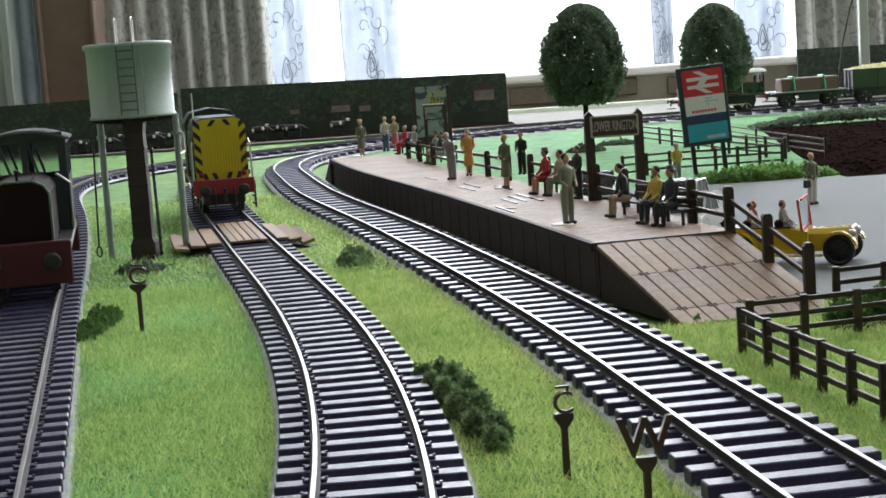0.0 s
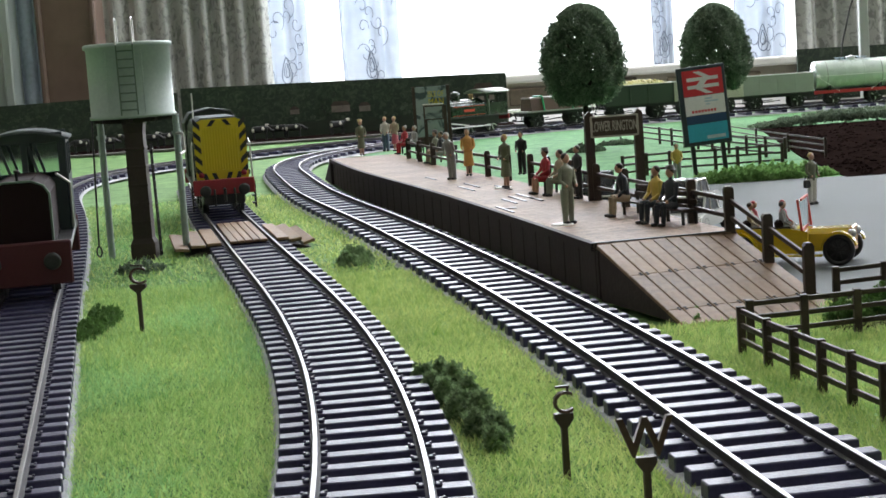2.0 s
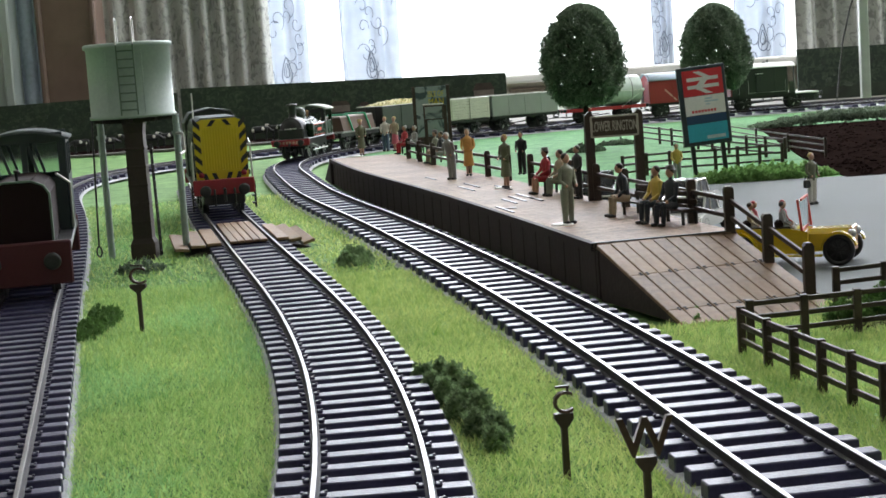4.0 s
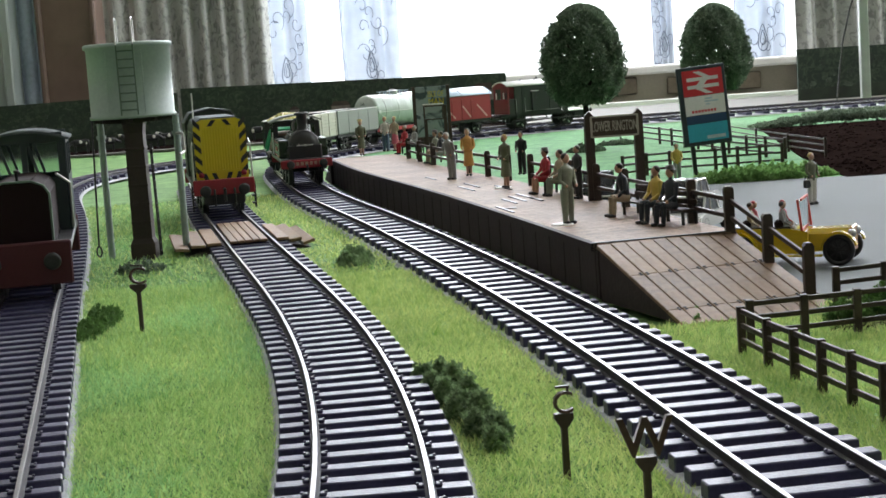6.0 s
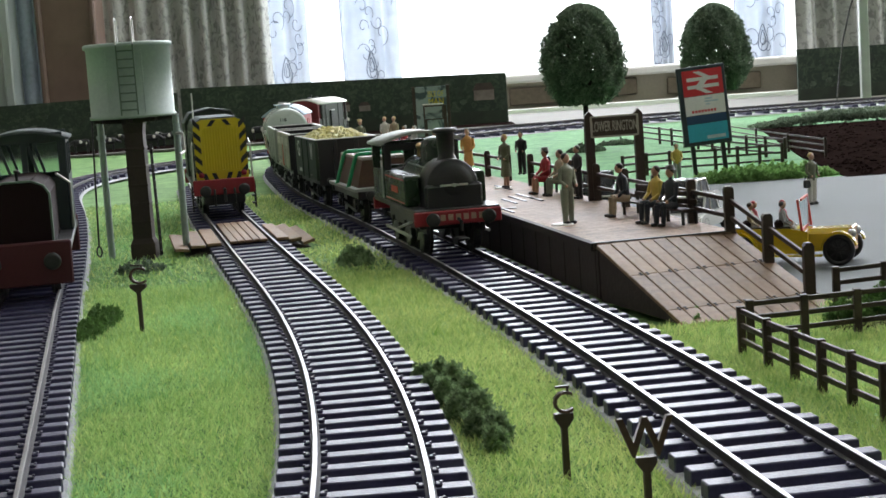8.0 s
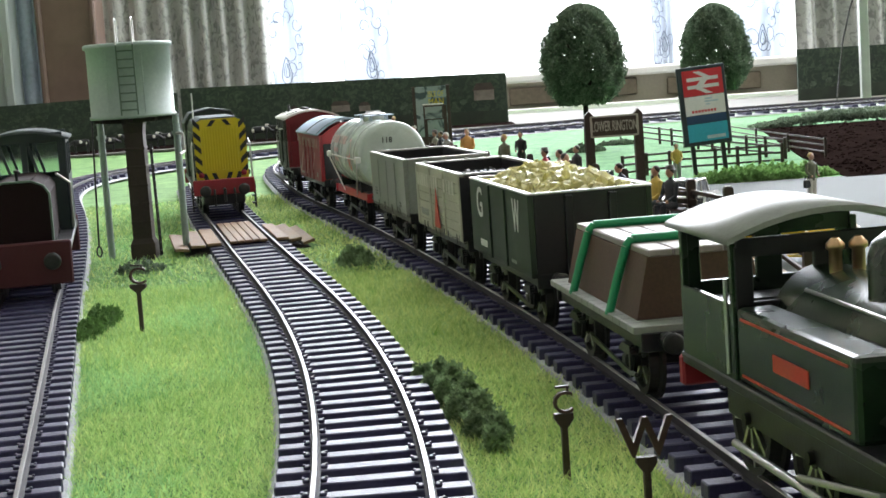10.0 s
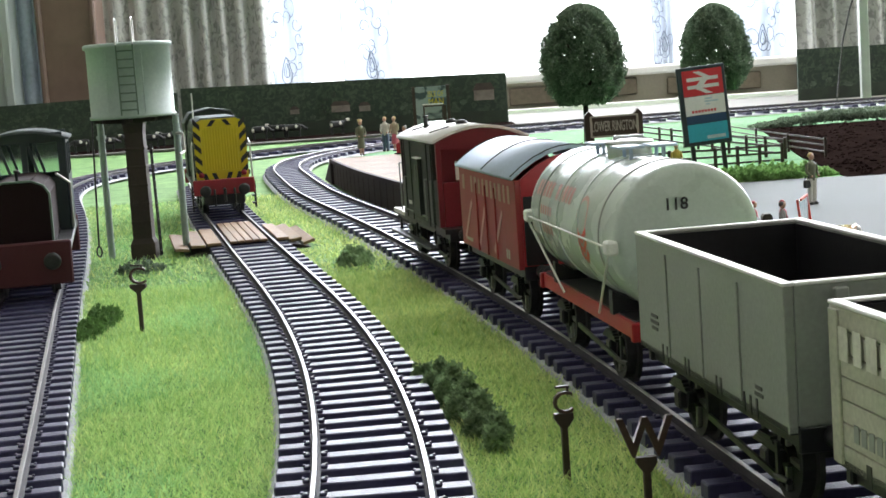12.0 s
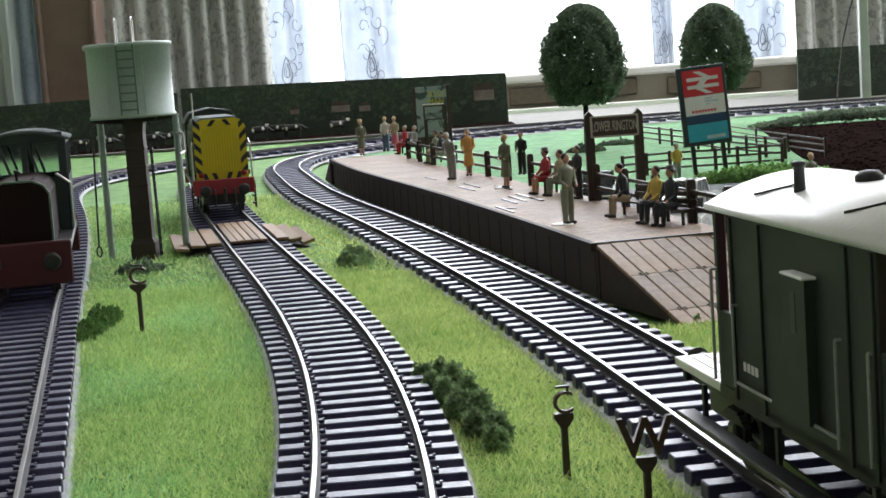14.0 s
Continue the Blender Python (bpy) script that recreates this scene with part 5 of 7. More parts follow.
# running distance against distance along the drawn line
RUN = [(0.0, 0.0), (1200.0, 1200.0), (1300.0, 1317.0), (1400.0, 1434.0), (1500.0, 1551.0), (1600.0, 1667.0), (1700.0, 1784.0), (1800.0, 1900.0), (1900.0, 1997.0), (2000.0, 2082.0), (2150.0, 2209.0), (2330.0, 2384.0), (2450.0, 2481.0), (2560.0, 2573.0), (3600.0, 3520.0)]


def front_at(t):
    """A smooth run through the train's places."""
    ts, ss = np.array([a for a, _ in FRONT]), np.array([b for _, b in FRONT], float)
    d = np.gradient(ss, ts)
    k = int(np.clip(np.searchsorted(ts, t) - 1, 0, len(ts) - 2))
    h = ts[k + 1] - ts[k]
    u = (t - ts[k]) / h
    return ((2 * u ** 3 - 3 * u ** 2 + 1) * ss[k] + (u ** 3 - 2 * u ** 2 + u) * h * d[k] + (-2 * u ** 3 + 3 * u ** 2) * ss[k + 1] + (u ** 3 - u ** 2) * h * d[k + 1])


def place_at(off, half, t):
    line = LINE["train"]
    s = float(np.interp(front_at(t) + off, [a for a, _ in RUN], [b for _, b in RUN]))
    a, b = line.at(s - half)[0], line.at(s + half)[0]
    d = a - b
    return mm((a[0] + b[0]) / 2, (a[1] + b[1]) / 2, RAIL_TOP, 0, 0, math.degrees(math.atan2(d[1], d[0])) - 90)


for ob_, off_, half_ in CONSIST:
    ob_.matrix_basis = place_at(off_, half_, 0.0)
stand_on(diesel_shunter(), LINE["middle"], LINE["middle"].s_of_y(722), 112)
stand_on(bonnet_loco(), LINE["outer"], LINE["outer"].s_of_y(470), 104)
# ---- window dressing and what stands behind the layout ----
def spotted(name, base, spot, scale, lo, hi):
    """Cloth or print with scattered leaf-like marks."""
    m = mat(name, base, 0.85, var=0.12, fine=400, big=12, bump=0.2)
    n, l = m.node_tree.nodes, m.node_tree.links
    b = n["Principled BSDF"]
    src = b.inputs["Base Color"].links[0].from_socket
    tc = n.new("ShaderNodeTexCoord")
    ns = n.new("ShaderNodeTexNoise")
    ns.inputs["Scale"].default_value, ns.inputs["Detail"].default_value, ns.inputs["Distortion"].default_value = scale, 2.0, 1.2
    l.new(tc.outputs["Object"], ns.inputs["Vector"])
    rg = n.new("ShaderNodeMapRange")
    rg.inputs["From Min"].default_value, rg.inputs["From Max"].default_value = lo, hi
    l.new(ns.outputs["Fac"], rg.inputs["Value"])
    mx = n.new("ShaderNodeMix")
    mx.data_type = "RGBA"
    l.new(rg.outputs[0], mx.inputs[0])
    l.new(src, mx.inputs[6])
    mx.inputs[7].default_value = (*spot, 1)
    l.new(mx.outputs[2], b.inputs["Base Color"])
    return m


M["curtain"] = spotted("curtain", (0.42, 0.43, 0.40), (0.24, 0.25, 0.23), 85.0, 0.50, 0.64)
M["scenic"] = spotted("scenic", (0.020, 0.034, 0.022), (0.060, 0.078, 0.052), 160.0, 0.45, 0.72)
M["scenic_dark"] = mat("scenic_dark", (0.018, 0.030, 0.018), 0.6, var=0.6, fine=300, big=120)
M["scenic_mist"] = mat("scenic_mist", (0.05, 0.07, 0.045), 0.6, var=0.6, fine=300, big=120)
M["scenic_pale"] = mat("scenic_pale", (0.16, 0.13, 0.115), 0.7, var=0.35, fine=200, big=60)
M["scenic_roof"] = mat("scenic_roof", (0.05, 0.03, 0.026), 0.7, var=0.3, fine=200, big=60)
M["scenic_field"] = mat("scenic_field", (0.018, 0.028, 0.016), 0.7, var=0.4, fine=100, big=30)
M["net"] = sheer("net", 0.80, (0.36, 0.40, 0.45))
M["lace"] = sheer("lace", 0.95, (0.14, 0.16, 0.20))
M["blue_cloth"] = mat("blue_cloth", (0.36, 0.42, 0.50), 0.85, var=0.2, fine=200, big=20)


def folds(name, x0, x1, z0, z1, y, depth, n, material, label, category, lean=0.0, sharp=0.0):
    """A hanging cloth with folds."""
    bm = bmnew()
    cols, rows = n * 10, 12
    ring = []
    for j in range(rows + 1):
        f = j / rows
        row = []
        for i in range(cols + 1):
            u = i / cols
            ph = u * n * 2 * math.pi + 0.8 * math.sin(u * 9) + 0.25 * math.sin(f * 3 + u * 5)
            w = math.sin(ph) + sharp * math.sin(2 * ph + 0.7)
            row.append(bm.verts.new((x0 + (x1 - x0) * u + lean * f * (u - 0.5), y + depth * w, z1 + (z0 - z1) * f)))
        ring.append(row)
    for a, b in zip(ring, ring[1:]):
        for i in range(cols):
            f = bm.faces.new((a[i], a[i + 1], b[i + 1], b[i]))
            f.smooth = True
    ob = single(name, bm, material, label, category)
    so = ob.modifiers.new("thick", "SOLIDIFY")
    so.thickness = 0.0008
    return ob


def window_dressing():
    folds("curtain", -428, -200, -60, 900, 2040, 9, 9, "curtain", "drawn-back floral print curtain with deep folds", "curtain", sharp=0.3)
    folds("curtain", 466, 760, -60, 900, 2040, 9, 11, "curtain", "floral print curtain hanging in folds", "curtain", sharp=0.3)
    for x0, x1, zb, seed in ((-216, -152, 20, 1), (-116, -34, 26, 2), (392, 466, 24, 3), (285, 320, 38, 4)):
        ob = folds("net_curtain", x0, x1, zb, 900, 2085, 5, 3, "net", "white patterned net curtain lit from behind", "net curtain", lean=-8)
        rnd = random.Random(seed)
        bm = bmnew()
        w = x1 - x0
        y = 2072
        for k in range(16):
            cx, cz = x0 + w * rnd.uniform(0.18, 0.82), 48 + 9.0 * k + rnd.uniform(-4, 4)
            r = rnd.uniform(5, 11)
            a0, turn = rnd.uniform(0, 6.28), rnd.choice((-1, 1))
            pts = []
            for j in range(15):
                a = a0 + turn * j * 0.42
                q = r * (1 - j / 17)
                pts.append((cx + q * math.cos(a), y, cz + 1.5 * q * math.sin(a)))
            tube(bm, pts, 0.45, 4)
        for sc in (1.0, 0.55):
            pts = [(x0 + w * 0.5 + sc * 9 * math.sin(a) * (0.25 + 0.75 * math.sin(a / 2) ** 2), y, 74 + sc * 17 * math.cos(a)) for a in [2 * math.pi * j / 20 for j in range(21)]]
            tube(bm, pts, 0.6, 4)
        part("lace_pattern", bm, "lace", ob, "scrolling lace pattern")
    bm = bmnew()
    box(bm, (250, 2055, 43), (1120, 60, 11), 3.0, seg=2)
    single("window_sill", bm, "ceil", "cream painted window sill", "window sill", kind="structure")
    for x in (-560, 1300):
        bm = bmnew()
        box(bm, (x, 2150, 670), (40, 20, 1250), 3.0)
        single("window_frame", bm, "white", "white window frame upright", "window frame", kind="structure")
    for x0, x1, z in ((98, 190, 20), (204, 262, 24), (300, 420, 21)):
        bm = bmnew()
        box(bm, ((x0 + x1) / 2, 2054, z), (x1 - x0, 6, 22), 1.5)
        single("picture_strip", bm, "tan", "faded tan picture strip leaning on the wall", "strip")
    # left of the window
    bm = bmnew()
    box(bm, (-590, 1905, 450), (190, 40, 2400), 2.0)
    box(bm, (-490, 1902, 450), (12, 52, 2400), 2.0)
    single("door_1", bm, "door_paint", "pale green painted door and frame", "door", kind="structure")
    folds("hanging_cloth", -485, -455, -100, 900, 1915, 4, 2, "blue_cloth", "pale blue hanging cloth beside the door", "cloth")
    ob = thing("wardrobe", Matrix(), "tall dark brown wooden wardrobe standing on the floor", "wardrobe")
    for name, x, y, w, d in (("side_panel", -424, 1930, 62, 44), ("corner_post", -392, 1927, 7, 52), ("corner_post", -456, 1927, 7, 52)):
        bm = bmnew()
        box(bm, (x, y, 450), (w, d, 2396), 2.0)
        part(name, bm, "wardrobe", ob)


window_dressing()


def backscene(x0, x1, z0, z1, y, extra):
    """A printed landscape on a thin board; heights at its two ends."""
    ob = thing("backscene_board", Matrix(), "thin board printed with a dark wooded landscape", "backscene")
    bm = bmnew()
    prism(bm, [(x0, 0.2), (x1, 0.2), (x1, z1), (x0, z0)], y, y + 3, "y")
    part("board", bm, "scenic", ob)
    rnd = random.Random(int(x1))
    lo = min(z0, z1)
    for k in range(int((x1 - x0) / 6)):
        # printed crowns: small ragged outlines, the lighter ones low down
        bm = bmnew()
        light = k % 3 == 0
        cx, r = rnd.uniform(x0 + 8, x1 - 8), rnd.uniform(2.5, 5.5) * (0.7 if light else 1.0)
        cz = rnd.uniform(14, 30) if light else rnd.uniform(24, lo - 9)
        pts = []
        for j in range(26):
            a = 2 * math.pi * j / 26
            q = r * rnd.uniform(0.72, 1.08)
            pts.append((cx + q * math.cos(a), cz + 0.9 * q * math.sin(a)))
        prism(bm, pts, y - 0.30 - 0.01 * k, y - 0.1, "y")
        part("printed_tree", bm, "scenic_mist" if light else "scenic_dark" if k % 2 else "scenic", ob)
    bm = bmnew()
    prism(bm, [(x0 + 2, 0.4), (x1 - 2, 0.4), (x1 - 2, 14), ((x0 + x1) / 2, 17), (x0 + 2, 13)], y - 0.08, y - 0.02, "y")
    part("printed_field", bm, "scenic_field", ob, "printed green field")
    for cx, cz, w, h in extra:
        bm = bmnew()
        prism(bm, [(cx - w / 2, cz), (cx + w / 2, cz), (cx + w / 2, cz + h), (cx - w / 2, cz + h)], y - 1.3, y - 1.15, "y")
        part("printed_cottage", bm, "scenic_pale", ob, "printed pale cottage")
        bm = bmnew()
        prism(bm, [(cx - w / 2 - 1, cz + h), (cx + w / 2 + 1, cz + h), (cx + w / 2 - 3, cz + h * 1.7), (cx - w / 2 + 3, cz + h * 1.7)], y - 1.35, y - 1.15, "y")
        part("printed_roof", bm, "scenic_roof", ob, "printed red roof")


backscene(-272, 81, 61, 54, 1745, ((56, 26, 22, 11), (-100, 24, 20, 7), (-74, 23, 12, 6), (-150, 25, 10, 5)))
backscene(-520, -276, 55, 57, 1747, ())
backscene(402, 760, 57, 53, 1766, ())


# ---- foliage ----
M["leaf"] = mat("leaf", (0.095, 0.145, 0.095), 0.8, var=0.5, fine=500, big=60, bump=0.3, col2=(0.26, 0.34, 0.23), island=0.6, thin=0.4)
M["leaf_light"] = mat("leaf_light", (0.06, 0.14, 0.03), 0.8, var=0.4, fine=500, big=60, bump=0.3, col2=(0.16, 0.30, 0.08), island=0.6, thin=0.4)
M["leaf_mid"] = mat("leaf_mid", (0.13, 0.24, 0.10), 0.8, var=0.5, fine=500, big=60, bump=0.3, col2=(0.42, 0.58, 0.30), island=0.6, thin=0.4)
M["verge"] = mat("verge", (0.14, 0.33, 0.07), 0.8, var=0.4, fine=500, big=60, bump=0.3, col2=(0.38, 0.62, 0.22), island=0.6, thin=0.4)
M["bark"] = mat("bark", (0.030, 0.020, 0.015), 0.8, var=0.4, fine=700, bump=0.5)


def ico():
    t = bmesh.new()
    bmesh.ops.create_icosphere(t, subdivisions=1, radius=1.0)
    v = np.array([x.co[:] for x in t.verts])
    f = [[x.index for x in y.verts] for y in t.faces]
    t.free()
    return v, np.array(f)


ICO_V, ICO_F = ico()


def clump_mesh(name, centres, r0, r1, seed, material):
    """Many small uneven tufts as one mesh; centres in mm."""
    rs = np.random.RandomState(seed)
    n = len(centres)
    r = rs.uniform(r0, r1, (n, 1, 1)) * rs.uniform(0.6, 1.35, (n, len(ICO_V), 1)) * np.array([1, 1, 0.8])
    v = (np.asarray(centres)[:, None, :] + ICO_V[None] * r).reshape(-1, 3) / 1000
    f = (ICO_F[None] + (np.arange(n) * len(ICO_V))[:, None, None]).reshape(-1, 3)
    me = bpy.data.meshes.new(name)
    me.from_pydata(v.tolist(), [], f.tolist())
    me.materials.append(M[material])
    return me


def sprig_mesh(name, centres, r0, r1, seed, material, per=11):
    """Fine sprigs: each tuft a spray of small pointed leaves; centres in mm."""
    rs = np.random.RandomState(seed)
    n = len(centres)
    d = rs.normal(size=(n, per, 3)) + np.array([0, 0, 0.55])
    d /= np.linalg.norm(d, axis=2, keepdims=True)
    side = np.cross(d, rs.normal(size=(n, per, 3)))
    side /= np.linalg.norm(side, axis=2, keepdims=True)
    r = rs.uniform(r0, r1, (n, 1, 1)) * rs.uniform(0.6, 1.3, (n, per, 1))
    c = np.asarray(centres)[:, None, :]
    v = np.stack([c + d * r, c + d * r * 0.25 + side * r * 0.34, c + d * r * 0.25 - side * r * 0.34], 2).reshape(-1, 3) / 1000
    me = bpy.data.meshes.new(name)
    me.from_pydata(v.tolist(), [], np.arange(len(v)).reshape(-1, 3).tolist())
    me.materials.append(M[material])
    return me


def tree(x, y, base, top, width, trunk_top, seed, label):
    ob = thing("tree", mm(x, y, 0), label, "tree")
    rs = np.random.RandomState(seed)
    bm = bmnew()
    rod(bm, (0, 0, -0.5), (0.6, 0, trunk_top), 2.4, 10, 1.6)
    for k in range(5):
        a = k * 1.26
        tube(bm, [(1.6 * math.cos(a), 1.6 * math.sin(a), 1.5), (6 * math.cos(a), 6 * math.sin(a), 0.2)], 0.9)
    part("trunk", bm, "bark", ob, "dark brown trunk")
    for k in range(9):
        a, e = k * 2.4, 0.55 + 0.1 * (k % 4)
        L = (top - base) * 0.5
        p = Vector((0.6, 0, trunk_top - 4))
        mid = p + Vector((math.cos(a) * L * 0.35, math.sin(a) * L * 0.35, L * 0.6))
        q = mid + Vector((math.cos(a) * L * 0.45, math.sin(a) * L * 0.45, L * 0.4))
        bm = bmnew()
        rod(bm, p, mid, 1.3, 7, 0.9)
        rod(bm, mid, q, 0.9, 7, 0.3)
        part("limb", bm, "bark", ob)
    h = top - base
    pts = []
    while len(pts) < 11000:
        a, z = rs.uniform(0, 2 * math.pi), rs.uniform(0, 1)
        # a dome that is widest below its middle and nearly flat underneath
        edge = math.sqrt(max(0.0, 1 - ((z - 0.38) / 0.62) ** 2)) if z > 0.38 else 1 - 0.42 * ((0.38 - z) / 0.38) ** 2.2
        lump = 1 + 0.055 * math.sin(7 * a + 9 * z) + 0.05 * math.sin(11 * a - 14 * z + seed) + 0.05 * noise.noise(Vector((3 * math.cos(a), 3 * math.sin(a), 6 * z + seed)))
        q = edge * lump * rs.uniform(0.35, 1.0) ** 0.4 * width / 2
        p = np.array([q * math.cos(a), q * math.sin(a), base + h * z])
        hole = noise.noise(Vector((p[0] * 0.16 + seed, p[1] * 0.05, p[2] * 0.16)))
        if hole > -0.42:
            pts.append(p)
    me = sprig_mesh("crown", pts, 1.2, 2.4, seed, "leaf", 9)
    c = new("crown", me)
    c.parent = ob
    c["label"] = "dark green bumpy foliage crown"
    return ob


tree(107, 1132, 32, 101, 58, 44, 3, "round-crowned model tree with dark green foliage on the meadow")
tree(239, 1350, 30, 101, 58, 42, 7, "taller dark green model tree beside the far track")


def mounds(x, y, rot, knolls, per, seed, label, material, r0, r1):
    """A row of bushes grown into one another: (dx, dy, radius, height) each."""
    rs = np.random.RandomState(seed)
    ob = thing("bush", mm(x, y, 0, 0, 0, rot), label, "bush")
    for i, (dx, dy, r, h) in enumerate(knolls):
        pts = []
        for k in range(per):
            u = rs.normal(size=3)
            u /= np.linalg.norm(u)
            q = rs.uniform(0.35, 1.0) ** 0.5 * (1 + 0.45 * noise.noise(Vector(u * 2.6 + Vector((dx, dy, 0)))))
            pts.append((dx + u[0] * r * q, dy + u[1] * r * q, max(0.2, abs(u[2]) * h * q)))
        c = new("clump", sprig_mesh("clump", pts, r0, r1, seed + i, material, 9))
        c.parent = ob
    return ob


def bush(x, y, rx, ry, h, n, seed, label, material="leaf", r0=0.9, r1=1.9, rot=0.0):
    rs = np.random.RandomState(seed)
    pts = []
    while len(pts) < 3 * n:
        p = rs.uniform(-1, 1, 3)
        if p[0] ** 2 + p[1] ** 2 < 1:
            k = 1 - p[0] ** 2 - p[1] ** 2
            z = abs(p[2]) * h * math.sqrt(k) * (0.7 + 0.6 * noise.noise(Vector((p[0] * rx * 0.30 + seed, p[1] * ry * 0.30, 0.0))))
            pts.append((p[0] * rx, p[1] * ry, max(0.3, z)))
    ob = new("bush", sprig_mesh("bush", pts, r0 * 1.15, r1 * 1.15, seed, material, 12))
    ob.matrix_basis = mm(x, y, 0, 0, 0, rot)
    return tagged(ob, label, "bush")


mounds(1.5, 294, 9.5, [(-1.9, 33, 2.2, 4.4), (0.9, 29, 2.1, 5.8), (-2.0, 23, 2.0, 4.6), (1.6, 17, 2.6, 6.6), (-1.2, 11, 2.1, 5.2), (1.8, 4, 2.4, 6.8), (-1.2, -3, 2.6, 5.4), (1.6, -10, 2.6, 6.6), (-0.6, -17, 2.2, 4.6), (2.3, -22, 2.2, 5.2), (0.5, -28, 2.0, 3.8)],
       520, 11, "row of dark green lineside bushes on the grass", "leaf_mid", 0.55, 1.2)
bush(-30.5, 548, 6.2, 10, 7.0, 170, 12, "small dark green bush between the tracks", "leaf_mid", 0.7, 1.5)
bush(-96.5, 437, 4.5, 26, 6, 230, 13, "straggly green scrub beside the outer track", "leaf_light", 0.6, 1.3)
bush(-108, 568, 9, 8, 5, 90, 14, "brown-green scrub round the water tower's foot", "leaf", 0.6, 1.2)
bush(103, 1100, 13, 12, 6.5, 140, 15, "low dark shrub at the tree's foot")
bush(132, 1160, 15, 10, 5, 100, 16, "low dark shrub on the meadow")
bush(106, 373, 9, 8, 9, 200, 17, "dull green shrub in the planted bed", "leaf_light", 0.7, 1.4)
bush(93, 367, 5.5, 6, 7, 120, 27, "low dull green shrub beside the ramp's foot", "leaf_light", 0.6, 1.2)
bush(119, 371, 8, 8, 8, 160, 28, "rounded dull green shrub in the planted bed", "leaf_light", 0.7, 1.4)
bush(88, 236, 5, 8, 5, 60, 18, "small green tuft by the fence", "leaf_light", 0.5, 1.1)
bush(60, 395, 2.6, 14, 3.2, 60, 19, "green weeds along the ramp's foot", "leaf_light", 0.5, 1.0)
bush(156, 771, 37, 10, 9.0, 700, 20, "rough green grass verge beside the car park", "verge", 1.0, 2.0)


def hedge():
    rs = np.random.RandomState(9)
    pts = []
    for k in range(5000):
        x = rs.uniform(246, 640)
        y = 1245 + rs.uniform(-16, 16)
        top = 9.5 + 2.2 * noise.noise(Vector((x * 0.11, 0, 3.1))) + 1.8 * noise.noise(Vector((x * 0.35, 2, 0)))
        pts.append((x, y, rs.uniform(0.3, 1) * top * min(1, (x - 236) / 60)))
    ob = new("hedge", sprig_mesh("hedge", pts, 1.5, 3.0, 5, "leaf", 10))
    tagged(ob, "long dark green hedge behind the earth field", "hedge")


hedge()


# Added clods: they keep the smooth field dark where grazing light would sheen.
def clods():
    rs = np.random.RandomState(21)
    n = 2600
    y = rs.uniform(756, 1235, n)
    x0 = np.interp(y, [752, 900, 1238], [196, 206, 252])
    x = x0 + rs.uniform(0, 1, n) * (0.30 * y + 40 - x0 + 60)
    pts = np.stack([x, y, rs.uniform(-0.6, 0.7, n)], 1)
    ob = new("earth_clods", clump_mesh("earth_clods", pts, 1.0, 2.2, 8, "soil"))
    tagged(ob, "dark brown clods added to break the flat field's grazing sheen", "earth", kind="stuff")


clods()


